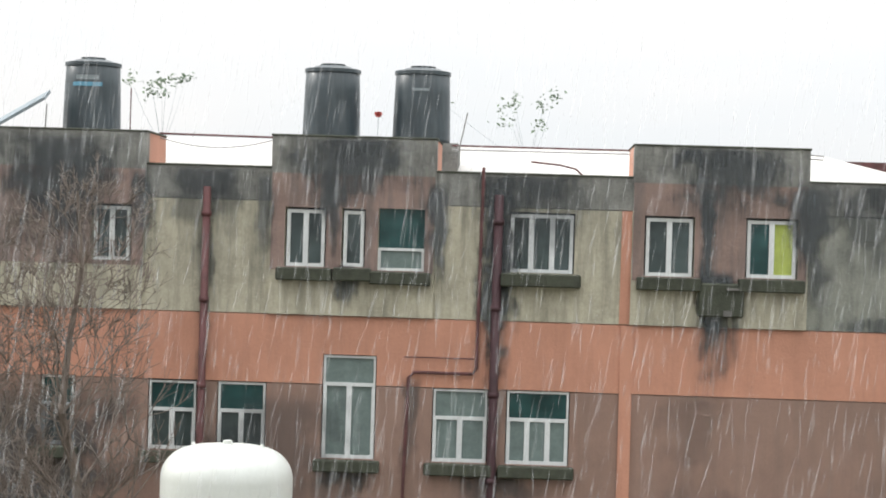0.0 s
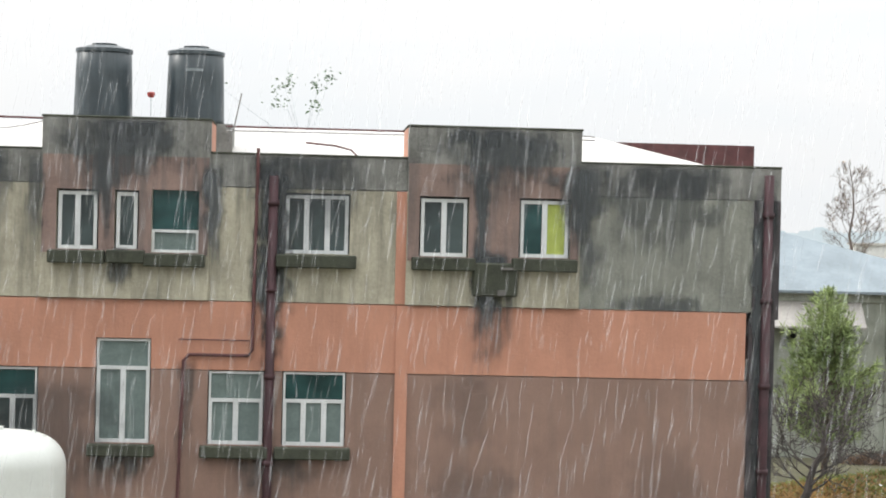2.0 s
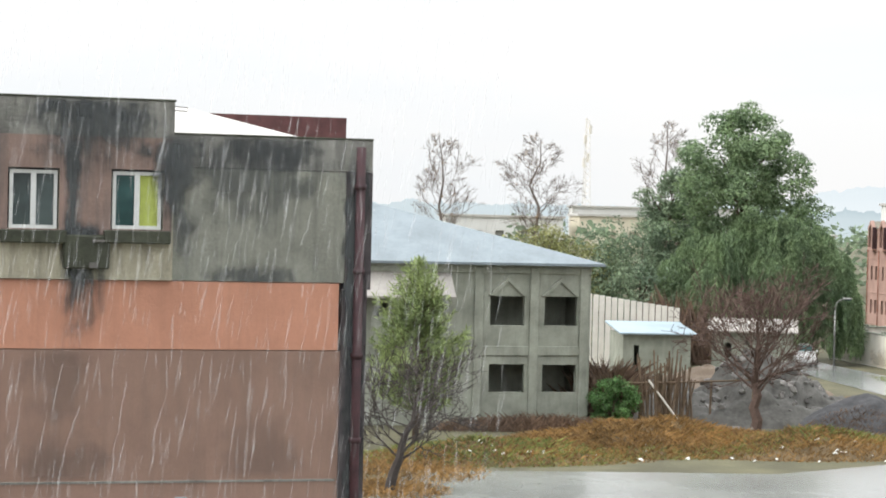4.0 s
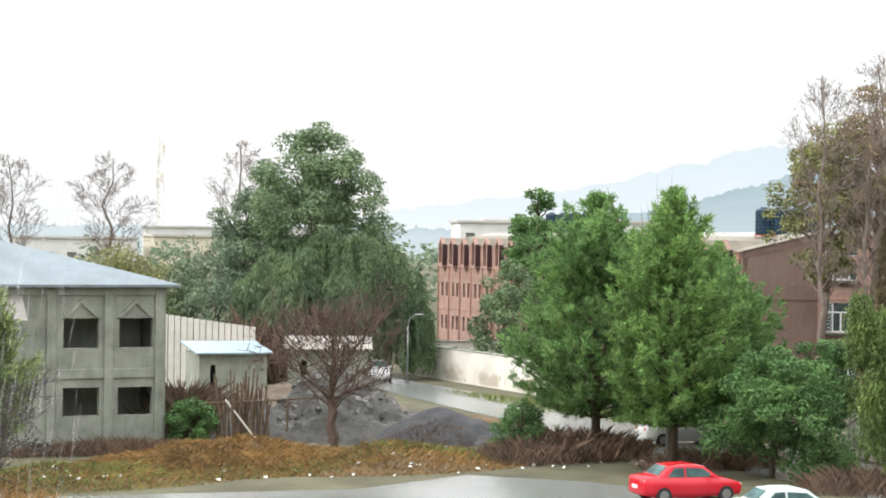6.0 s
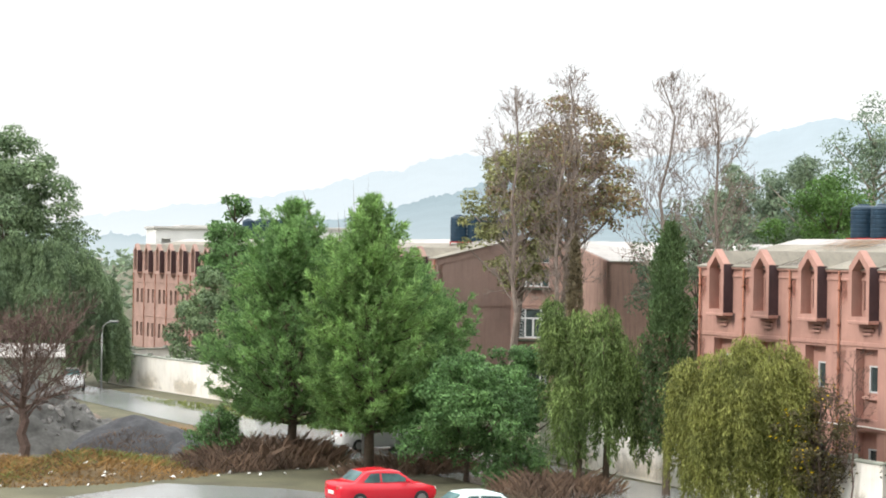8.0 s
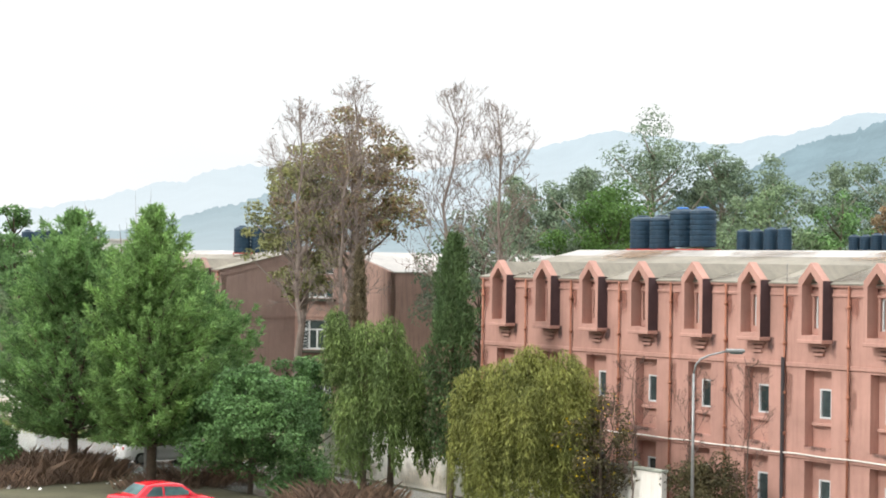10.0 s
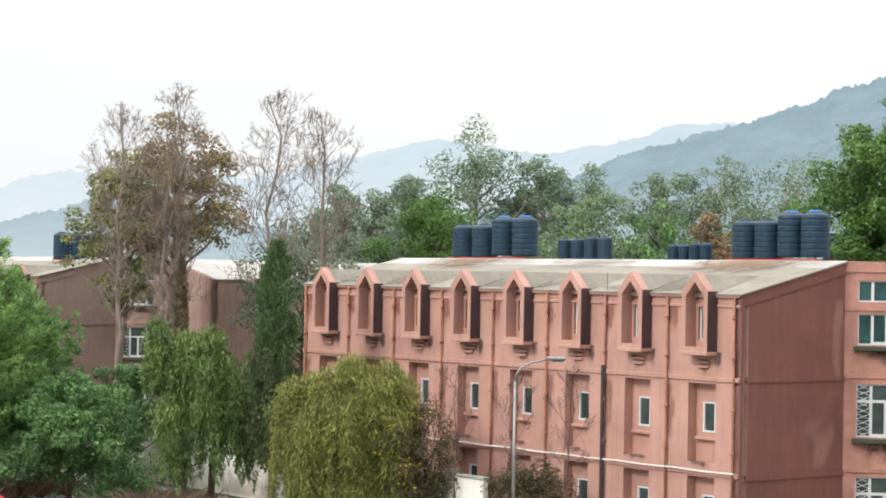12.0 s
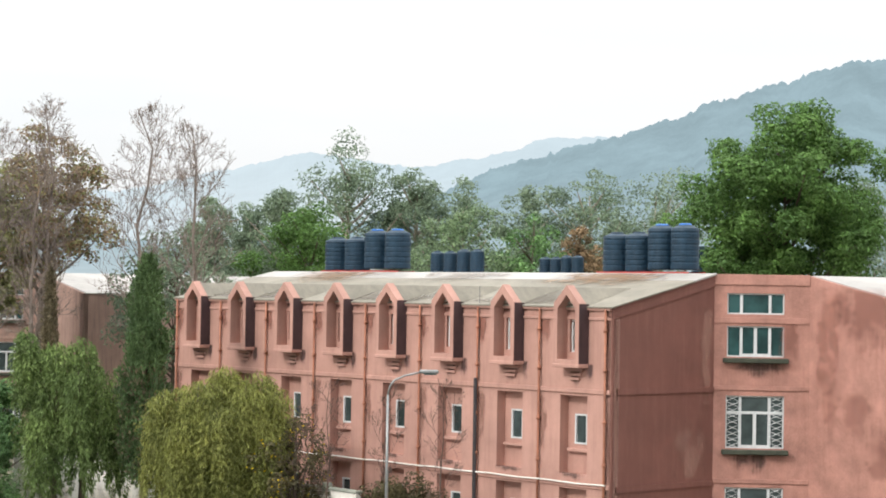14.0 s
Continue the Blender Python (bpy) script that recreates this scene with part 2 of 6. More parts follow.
M["tin"] = surface("wet_tin_sheet", (0.2, 0.24, 0.265), 0.6, 0.2, vary=0.2, scale=0.6, streak=0.2, relief=0.1)
# near-black colour stands in for the shade inside rooms
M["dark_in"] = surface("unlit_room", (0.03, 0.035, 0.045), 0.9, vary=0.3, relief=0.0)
M["bark"] = surface("brown_bark", (0.1, 0.075, 0.055), 0.95, vary=0.4, scale=4, relief=0.5)
M["bark_pale"] = surface("pale_bark", (0.3, 0.25, 0.2), 0.9, vary=0.4, scale=4, relief=0.4)
M["pine"] = leaf_mat("pine_needles", (0.21, 0.355, 0.14), 0.45, 0.5)
M["pine_bright"] = leaf_mat("bright_pine_needles", (0.245, 0.395, 0.145), 0.45, 0.5)
M["pine_pale"] = leaf_mat("thin_pine_needles", (0.29, 0.36, 0.17), 0.5, 0.5)
M["weep_dark"] = leaf_mat("dark_weeping_leaves", (0.17, 0.24, 0.085), 0.65, 0.35)
M["cypress_brown"] = leaf_mat("brown_cypress_leaves", (0.17, 0.14, 0.09), 0.4)
M["broad_far"] = leaf_mat("dull_broad_leaves", (0.2, 0.28, 0.16), 0.45, 0.4)
M["withered"] = leaf_mat("withered_leaves", (0.29, 0.2, 0.12), 0.45, 0.3)
M["yellow_leaf"] = leaf_mat("yellow_leaves", (0.7, 0.5, 0.02), 0.2)
M["bark_dark"] = surface("wet_dark_bark", (0.05, 0.042, 0.038), 0.9, vary=0.4, scale=4, relief=0.3)
M["bark_grey"] = surface("grey_twigs", (0.135, 0.108, 0.09), 0.9, vary=0.4, scale=4, relief=0.2)
M["bark_red"] = surface("reddish_twigs", (0.1, 0.066, 0.053), 0.95, vary=0.4, scale=4, relief=0.3)
M["bark_plane"] = surface("plane_tree_bark", (0.2, 0.16, 0.135), 0.9, vary=0.4, scale=2, relief=0.3)
M["cypress"] = leaf_mat("cypress_leaves", (0.1, 0.16, 0.068), 0.5)
M["weep"] = leaf_mat("weeping_leaves", (0.235, 0.25, 0.075), 0.6, 0.3)
M["broad"] = leaf_mat("broad_leaves", (0.135, 0.25, 0.095), 0.55, 0.4)
M["bright"] = leaf_mat("bright_leaves", (0.12, 0.22, 0.065), 0.5, 0.45)
M["euca"] = leaf_mat("grey_green_leaves", (0.2, 0.265, 0.185), 0.4, 0.4)
M["olive"] = leaf_mat("olive_brown_leaves", (0.27, 0.28, 0.13), 0.5, 0.3)
M["dark_olive"] = leaf_mat("dark_brownish_leaves", (0.1, 0.088, 0.045), 0.5, 0.3)
M["rust"] = leaf_mat("dry_brown_leaves", (0.24, 0.15, 0.08), 0.4)
M["orange_grass"] = leaf_mat("dead_orange_grass", (0.235, 0.14, 0.055), 0.5, 0.2)
M["soil"] = surface("damp_soil", (0.12, 0.09, 0.065), 0.9, vary=0.4, scale=0.25, relief=0.5)
M["wet"] = surface("wet_asphalt", (0.2, 0.21, 0.2), 0.22, vary=0.25, scale=0.2, fine=8, relief=0.04)
M["grass"] = surface("rough_grass_ground", (0.085, 0.08, 0.045), 0.95, vary=0.6, scale=0.35, relief=0.5)
M["gravel"] = surface("dark_gravel", (0.06, 0.06, 0.064), 0.9, vary=0.35, scale=3, fine=14, relief=0.8)
M["wall_white"] = surface("stained_white_wall", (0.74, 0.71, 0.65), 0.85, vary=0.15, scale=0.5, streak=0.25, relief=0.2, dirt=(0.35, 0.25, 0.16))
M["car_red"] = surface("red_car_paint", (0.55, 0.01, 0.025), 0.2, vary=0.05, relief=0.0)
M["car_pale"] = surface("pale_green_car_paint", (0.6, 0.68, 0.65), 0.25, vary=0.05, relief=0.0)
M["car_white"] = surface("white_car_paint", (0.68, 0.68, 0.68), 0.25, vary=0.05, relief=0.0)
M["car_glass"] = glass_mat("car_glass", (0.1, 0.2, 0.2), 0.04)
M["rubber"] = surface("tyre_rubber", (0.02, 0.02, 0.02), 0.8, vary=0.2, relief=0.05)
M["stick"] = surface("old_bamboo", (0.17, 0.12, 0.08), 0.85, vary=0.4, scale=3, relief=0.3)
M["red_steel"] = surface("red_painted_steel", (0.4, 0.05, 0.04), 0.5, vary=0.2, relief=0.1)
M["blue_lid"] = surface("blue_plastic_lid", (0.02, 0.14, 0.45), 0.4, vary=0.15, relief=0.0)


# ---- builders ----
def part(name, bm, material, parent=None, label="", smooth=False):
    """Links a bmesh as one mesh object."""
    me = bpy.data.meshes.new(name)
    bm.to_mesh(me)
    bm.free()
    me.materials.append(material)
    if smooth:
        for p in me.polygons:
            p.use_smooth = True
    ob = new(name, me)
    if parent:
        ob.parent = parent
    return tagged(ob, label)


def raw(name, verts, faces, material, parent=None, label="", smooth=False):
    me = bpy.data.meshes.new(name)
    me.from_pydata([tuple(v) for v in verts], [], [tuple(f) for f in faces])
    me.materials.append(material)
    if smooth:
        me.polygons.foreach_set("use_smooth", [True] * len(me.polygons))
    ob = new(name, me)
    if parent:
        ob.parent = parent
    return tagged(ob, label)


def thing(name, m, label, category, group="", kind=""):
    e = new(name)
    e.empty_display_size = 0.3
    e.matrix_basis = m
    return tagged(e, label, category, group, kind)


def box(bm, x0, x1, y0, y1, z0, z1, bevel=0.0):
    v = [bm.verts.new(p) for p in ((x0, y0, z0), (x1, y0, z0), (x1, y1, z0), (x0, y1, z0), (x0, y0, z1), (x1, y0, z1), (x1, y1, z1), (x0, y1, z1))]
    fs = [bm.faces.new([v[i] for i in q]) for q in ((3, 2, 1, 0), (4, 5, 6, 7), (0, 1, 5, 4), (1, 2, 6, 5), (2, 3, 7, 6), (3, 0, 4, 7))]
    if bevel:
        es = list({e for f in fs for e in f.edges})
        bmesh.ops.bevel(bm, geom=es, offset=bevel, segments=1, affect="EDGES")
    return bm


def boxes(*bs, bevel=0.0):
    bm = bmesh.new()
    for b in bs:
        box(bm, *b, bevel=bevel)
    return bm


def prism(bm, outline, y0, y1):
    """A solid from an outline in x and z, from y0 to y1."""
    a = [bm.verts.new((x, y0, z)) for x, z in outline]
    b = [bm.verts.new((x, y1, z)) for x, z in outline]
    n = len(outline)
    bm.faces.new(a), bm.faces.new(b[::-1])
    for i in range(n):
        bm.faces.new((a[i], b[i], b[(i + 1) % n], a[(i + 1) % n]))
    bmesh.ops.recalc_face_normals(bm, faces=bm.faces)
    return bm


def pierced(bm, x0, x1, z0, z1, y0, y1, holes):
    """A wall slab with rectangular openings (hx0, hx1, hz0, hz1) through it."""
    xs = sorted({x0, x1, *[c for h in holes for c in h[:2] if x0 < c < x1]})
    zs = sorted({z0, z1, *[c for h in holes for c in h[2:] if z0 < c < z1]})
    solid = {}
    for i in range(len(xs) - 1):
        for k in range(len(zs) - 1):
            cx, cz = (xs[i] + xs[i + 1]) / 2, (zs[k] + zs[k + 1]) / 2
            solid[i, k] = not any(h[0] < cx < h[1] and h[2] < cz < h[3] for h in holes)
    vs = {}

    def v(i, k, y):
        key = (i, k, y)
        if key not in vs:
            vs[key] = bm.verts.new((xs[i], y, zs[k]))
        return vs[key]

    for (i, k), s in solid.items():
        if not s:
            continue
        bm.faces.new((v(i, k, y0), v(i + 1, k, y0), v(i + 1, k + 1, y0), v(i, k + 1, y0)))
        bm.faces.new((v(i, k + 1, y1), v(i + 1, k + 1, y1), v(i + 1, k, y1), v(i, k, y1)))
        for di, dk, a, b in ((-1, 0, (i, k), (i, k + 1)), (1, 0, (i + 1, k + 1), (i + 1, k)), (0, -1, (i + 1, k), (i, k)), (0, 1, (i, k + 1), (i + 1, k + 1))):
            if not solid.get((i + di, k + dk), False):
                bm.faces.new((v(*a, y0), v(*b, y0), v(*b, y1), v(*a, y1)))
    return bm


def tube(bm, pts, radii, sides=7):
    """A tapered tube along points."""
    rings = []
    for j, p in enumerate(pts):
        p = Vector(p)
        d = (Vector(pts[min(j + 1, len(pts) - 1)]) - Vector(pts[max(j - 1, 0)])).normalized()
        a = d.orthogonal().normalized()
        b = d.cross(a)
        r = radii[j] if isinstance(radii, (list, tuple)) else radii
        rings.append([bm.verts.new(p + (a * math.cos(2 * math.pi * s / sides) + b * math.sin(2 * math.pi * s / sides)) * r) for s in range(sides)])
    for q, w in zip(rings, rings[1:]):
        best = min(range(sides), key=lambda o: sum((q[s].co - w[(s + o) % sides].co).length_squared for s in range(sides)))
        for s in range(sides):
            bm.faces.new((q[s], q[(s + 1) % sides], w[(s + 1 + best) % sides], w[(s + best) % sides]))
    if sides > 2:
        bm.faces.new(rings[0][::-1]), bm.faces.new(rings[-1])
    return bm


def lathe(bm, profile, sides=28, cx=0.0, cy=0.0):
    """Turned solid from (radius, z) pairs."""
    rings = []
    for r, z in profile:
        if r < 1e-4:
            rings.append([bm.verts.new((cx, cy, z))])
        else:
            rings.append([bm.verts.new((cx + r * math.cos(2 * math.pi * s / sides), cy + r * math.sin(2 * math.pi * s / sides), z)) for s in range(sides)])
    for a, b in zip(rings, rings[1:]):
        for s in range(sides):
            q = [a[s % len(a)], a[(s + 1) % len(a)], b[(s + 1) % len(b)], b[s % len(b)]]
            q = list(dict.fromkeys(q))
            if len(q) > 2:
                bm.faces.new(q)
    return bm


# ---- ground, roads, hills ----
def sheet(name, outline, z, material, label, category, kind="structure"):
    bm = bmesh.new()
    bm.faces.new([bm.verts.new((x, y, z)) for x, y in outline])
    bmesh.ops.recalc_face_normals(bm, faces=bm.faces)
    if bm.faces[:][0].normal.z < 0:
        bmesh.ops.reverse_faces(bm, faces=bm.faces)
    return tagged(part(name, bm, material), label, category, "", kind)


sheet("ground", [(-3000, -1500), (3500, -1500), (3500, 3500), (-3000, 3500)], 0.0, M["grass"], "rough damp grass and soil between the buildings", "ground")
sheet("pavement", [(9.5, 30), (46, 30), (46.5, 66), (44, 73), (40.5, 77), (34, 74.2), (27, 75.5), (21, 76.5), (18.6, 74.5), (17.5, 70), (9.5, 68)], 0.03, M["wet"], "wet concrete parking yard with standing rain water", "pavement")
sheet("road", [(49.5, 30), (54.5, 30), (60.2, 78), (64.2, 137), (64.5, 165), (59.5, 165), (58.5, 128), (53.8, 90), (51.5, 62)], 0.02, M["wet"], "wet grey campus road along the boundary wall", "road")


def ridge_hill(name, radius, profile, tint, mist_glow, label, seed, woods=1.0, contrast=0.14):
    """A wooded ridge on the horizon: heights in degrees over headings in degrees, with a rough tree line. Haze is
    painted as glow.
    """
    heads = np.arange(profile[0][0], profile[-1][0], 0.06)
    base = np.interp(heads, [p[0] for p in profile], [p[1] for p in profile])
    vs, fs, rows = [], [], 9
    for i, (h, e) in enumerate(zip(heads, base)):
        rough = 0.10 * noise.noise((h * 1.3, seed, 0)) + 0.05 * noise.noise((h * 5, seed, 3)) + woods * (0.05 * noise.noise((h * 9, seed, 5)) + 0.07 * abs(noise.noise((h * 21, seed, 7))) + 0.3 * max(0.0, noise.noise((h * 6, seed, 9)) - 0.42))
        for r in range(rows):
            k = r / (rows - 1)
            d = radius * (0.7 + 0.3 * k)
            top = max(e + rough * (0.4 + k), 0.0) * k ** 0.9
            d *= 1 + 0.04 * noise.noise((h * 0.5, k * 4, seed))
            a = radians(h)
            vs.append((d * math.sin(a), d * math.cos(a), 10 + d * math.tan(radians(top)) - (11 if r == 0 else 0)))
        if i:
            for r in range(rows - 1):
                q = i * rows + r
                fs.append((q - rows, q, q + 1, q - rows + 1))
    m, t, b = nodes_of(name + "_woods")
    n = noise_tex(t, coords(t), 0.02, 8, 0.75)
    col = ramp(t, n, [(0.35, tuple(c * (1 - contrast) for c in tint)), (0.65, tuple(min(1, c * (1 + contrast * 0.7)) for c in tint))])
    # mist is painted into the glowing colour, thicker towards the open valley
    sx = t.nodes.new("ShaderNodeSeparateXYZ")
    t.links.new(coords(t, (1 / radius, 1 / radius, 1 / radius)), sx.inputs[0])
    col = mixc(t, ramp(t, sx.outputs[0], [(0.3, (1, 1, 1)), (0.48, (0.55, 0.55, 0.55)), (0.75, (0, 0, 0))]), col, mist_glow)
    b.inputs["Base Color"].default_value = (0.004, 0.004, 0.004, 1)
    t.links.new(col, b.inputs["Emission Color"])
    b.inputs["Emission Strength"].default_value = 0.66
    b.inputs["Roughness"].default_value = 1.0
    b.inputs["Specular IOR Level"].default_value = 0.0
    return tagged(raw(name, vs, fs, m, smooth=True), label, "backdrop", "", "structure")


ridge_hill("backdrop_far_hill", 2600, [(-70, 0.05), (15, 0.08), (22, 0.35), (24, 0.5), (27, 1.0), (31, 1.5), (36, 2.7), (38.5, 2.4), (41, 2.6), (44.5, 3.4), (46.2, 3.8), (49, 3.4), (51, 3.7), (53, 4.3), (57, 4.3), (110, 4.6)], (0.68, 0.81, 0.88), (0.9, 0.96, 0.99), "pale blue far mountain ridge, mist painted in its glow", 2, 0.3, 0.05)
ridge_hill("backdrop_near_hill", 1500, [(-70, 0.1), (29, 0.3), (33, 0.9), (37.5, 2.1), (40, 1.5), (43, 1.0), (47.5, 1.8), (49.5, 2.5), (51.5, 3.45), (55, 4.4), (58.3, 5.55), (60.5, 6.2), (63, 6.7), (110, 7.0)], (0.36, 0.495, 0.555), (0.68, 0.78, 0.82), "blue-green wooded hillside under low cloud, haze painted in its glow", 5)


# ---- the stained hostel block ----
def window_part(parent, x0, x1, z0, z1, y, sashes, frame_m, pane_m, transom=0.0, transom_m=None, curtain=None, deep=0.07, w=0.065, name="window"):
    """A framed window set at y (outside is -y): frame mesh, and each pane under it."""
    zt = z1 - transom
    step = (x1 - x0) / sashes
    lights = [(x0 + i * step + w * (1.0 if i == 0 else 0.75), x0 + (i + 1) * step - w * (1.0 if i == sashes - 1 else 0.75), z0 + w, zt - w) for i in range(sashes)]
    if transom:
        lights.append((x0 + w * 0.6, x1 - w * 0.6, zt, z1 - w * 0.6))
    bm = pierced(bmesh.new(), x0, x1, z0, z1, y, y + deep, lights)
    win = part(name, bm, frame_m, parent)
    for i in range(sashes):
        a, b = x0 + i * step + w * 0.75, x0 + (i + 1) * step - w * 0.75
        mat = pane_m
        if curtain and i in curtain:
            mat = curtain[i]
        part("pane", boxes((a, b, y + deep * 0.6, y + deep * 0.6 + 0.012, z0 + w, zt - w)), mat, win)
    if transom:
        part("pane", boxes((x0 + w * 0.6, x1 - w * 0.6, y + deep * 0.6, y + deep * 0.6 + 0.012, zt, z1 - w * 0.6)), transom_m or pane_m, win, "dim transom pane")
    return win


stain_count = [0]


def stain(parent, x0, x1, z0, z1, y, colour=(0.058, 0.066, 0.07), strength=1.0, flip=False, soft=0.45):
    """A rain stain lying on the plaster; densest at its top, or at its foot when flipped."""
    stain_count[0] += 1
    me = bpy.data.meshes.new("water_stain")
    me.from_pydata([(x0, y, z0), (x1, y, z0), (x1, y, z1), (x0, y, z1)], [], [(0, 1, 2, 3)])
    uv = me.uv_layers.new(name="UVMap")
    for i, c in enumerate(((0, 1), (1, 1), (1, 0), (0, 0)) if flip else ((0, 0), (1, 0), (1, 1), (0, 1))):
        uv.data[i].uv = c
    me.materials.append(stain_mat("water_stain", colour, strength, stain_count[0], soft))
    ob = new("water_stain", me)
    ob.parent = parent
    return ob


b1 = thing("hostel_building", pose(0, 38, 0), "rain-stained cream, orange and brown plastered three-storey block", "building")
LEFT, RIGHT = -26.0, 8.87
UP = [(-8.2, -7.46, 9.53, 10.58, 2), (-4.58, -3.81, 9.52, 10.62, 2), (-3.52, -3.08, 9.54, 10.62, 1), (-2.84, -1.98, 9.49, 10.64, 1), (-0.42, 0.80, 9.53, 10.65, 3), (2.08, 3.0, 9.54, 10.65, 2), (3.94, 4.9, 9.56, 10.66, 2)]
DOWN = [(-9.1, -8.45, 6.05, 7.36, 1), (-7.07, -6.15, 6.03, 7.33, 2), (-5.77, -4.85, 6.03, 7.34, 2), (-3.81, -2.80, 5.97, 7.9, 2), (-1.75, -0.71, 5.97, 7.34, 2), (-0.38, 0.80, 5.97, 7.35, 3)]
LOW = [(a, b, 2.7, 4.0, n) for a, b, _, _, n in DOWN[1:]]
holes = [w[:4] for w in UP + DOWN + LOW]
BAYS = [(-10.4, -7.21), (-4.86, -1.79), (1.85, 5.08)]
part("brown_wall", pierced(bmesh.new(), LEFT, RIGHT - 0.55, 0.0, 7.33, 0.0, 0.3, holes), M["brown"], b1, "brown plaster lower wall")
part("orange_band", pierced(bmesh.new(), LEFT, RIGHT - 0.6, 7.345, 8.61, -0.012, 0.3, holes), M["orange"], b1, "faded orange plaster band")
part("cream_wall", pierced(bmesh.new(), LEFT, 5.1, 8.625, 10.72, -0.02, 0.3, holes), M["cream"], b1, "stained cream plaster")
part("grey_wall", pierced(bmesh.new(), 5.1, RIGHT - 0.5, 8.625, 10.72, -0.02, 0.3, []), M["grey_plaster"], b1, "damp grey-green plaster")
part("parapet", boxes((LEFT, RIGHT, -0.03, 0.25, 10.735, 11.33)), M["parapet"], b1, "dark damp parapet")
part("parapet_cap", boxes((LEFT, RIGHT + 0.01, -0.05, 0.27, 11.33, 11.37), bevel=0.008), M["moss"], b1)
part("corner_wall", boxes((RIGHT - 0.55, RIGHT - 0.06, -0.05, 0.3, 0.0, 8.5), (RIGHT - 0.5, RIGHT, -0.06, 0.3, 8.5, 10.73)), M["corner_black"], b1, "blackened corner strip")
part("end_wall", boxes((RIGHT - 0.3, RIGHT - 0.06, 0.3, 12.0, 0.0, 10.73), (RIGHT - 0.3, RIGHT, 0.25, 12.0, 10.73, 11.33)), M["brown"], b1)
part("back_wall", boxes((LEFT, RIGHT - 0.3, 11.7, 12.0, 0.0, 11.0), (LEFT, LEFT + 0.3, 0.3, 11.7, 0.0, 11.0)), M["brown"], b1)
# sheet behind the openings, room shade painted in its colour
part("room_shade_sheet", boxes((LEFT + 0.4, RIGHT - 0.7, 0.55, 0.6, 0.1, 10.9)), M["dark_in"], b1)
part("pilaster", boxes((1.70, 1.93, -0.05, 0.0, 0.0, 8.61), (1.66, 1.86, -0.045, -0.02, 8.63, 10.72)), M["orange"], b1, "orange plaster strip")
part("floor_line", boxes((LEFT, RIGHT - 0.6, -0.02, 0.0, 4.86, 4.9)), M["parapet"], b1)
for x0, x1 in BAYS:
    hs = [h for h in holes if x0 < h[0] and h[1] < x1 and h[2] > 9]
    part("bay_wall", pierced(bmesh.new(), x0, x1, 10.74, 11.93, -0.10, 0.2, []), M["parapet"], b1, "raised parapet blackened by rain")
    part("bay_wall", pierced(bmesh.new(), x0, x1, 8.625, 10.735, -0.09, -0.021, hs), M["cream"], b1, "cream plaster bay under the windows")
    part("bay_band", pierced(bmesh.new(), x0 + 0.02, x1 - 0.02, 9.45, 11.25, -0.105, -0.091, hs), M["bay_brown"], b1, "brown plaster round the windows")
    for xs in (x0, x1 - 0.12):
        part("bay_side", boxes((xs, xs + 0.12, 0.2, 1.9, 11.0, 11.93)), M["orange"], b1, "pale orange side of the raised parapet")
    part("bay_cap", boxes((x0 - 0.02, x1 + 0.02, -0.12, 1.9, 11.93, 11.97), bevel=0.01), M["moss"], b1)
for i, (x0, x1, z0, z1, n) in enumerate(UP):
    cur = {5: {0: M["glass_dark"]}, 6: {0: M["glass_teal"], 1: M["yellow"]}}.get(i)
    if i == 3:
        window_part(b1, x0, x1, z0, z0 + 0.42, -0.02, 1, M["white_frame"], M["curtain"], w=0.05)
        part("pane", boxes((x0, x1, 0.05, 0.062, z0 + 0.42, z1)), M["glass_teal"], b1, "dark open upper pane")
    else:
        window_part(b1, x0 + 0.03, x1 - 0.03, z0, z1 - 0.04, -0.03, n, M["white_frame"], M["glass_dark"], curtain=cur)
    if i == 0:
        continue
    sx0, sx1 = (x0 - 0.13, x1 + 0.13)
    part("window_sill", boxes((sx0, sx1, -0.30, -0.02, z0 - 0.26, z0 - 0.02), bevel=0.02), M["moss"], b1, "mossy concrete window sill")
for i, (x0, x1, z0, z1, n) in enumerate(DOWN + LOW):
    window_part(b1, x0 + 0.02, x1 - 0.02, z0, z1 - 0.02, 0.03, n, M["white_frame"], M["glass_dark"] if i in (0, 1, 2) else M["curtain"], transom=0.5, transom_m=M["curtain"] if i in (3, 4) else M["glass_teal"])
    part("window_sill", boxes((x0 - 0.12, x1 + 0.1, -0.22, 0.0, z0 - 0.24, z0 - 0.02), bevel=0.02), M["moss"], b1, "mossy concrete window sill")
# rain water pipes
for x, r, z0, z1 in ((-6.05, 0.07, 0.0, 10.95), (-0.62, 0.085, 0.0, 10.95), (RIGHT - 0.25, 0.09, 0.0, 11.2)):
    bm = tube(bmesh.new(), [(x, -0.13, z0), (x, -0.13, z1)], r, 10)
    for z in np.arange(z0 + 0.8, z1, 1.6):
        tube(bm, [(x, -0.13, z), (x, -0.13, z + 0.1)], r * 1.3, 10)
    part("downpipe", bm, M["maroon_pipe"] if x > -1 else M["red_pipe"], b1, "dark maroon rain water pipe" if x > -1 else "rust-red rain water pipe", smooth=True)
bm = tube(bmesh.new(), [(-0.92, -0.07, 11.45), (-0.95, -0.07, 7.72), (-1.02, -0.07, 7.62), (-2.1, -0.07, 7.62), (-2.2, -0.07, 7.52), (-2.26, -0.07, 5.0), (-2.3, -0.07, 0.2)], 0.032, 6)
tube(bm, [(-1.0, -0.07, 7.9), (-2.3, -0.07, 7.9)], 0.014, 5)
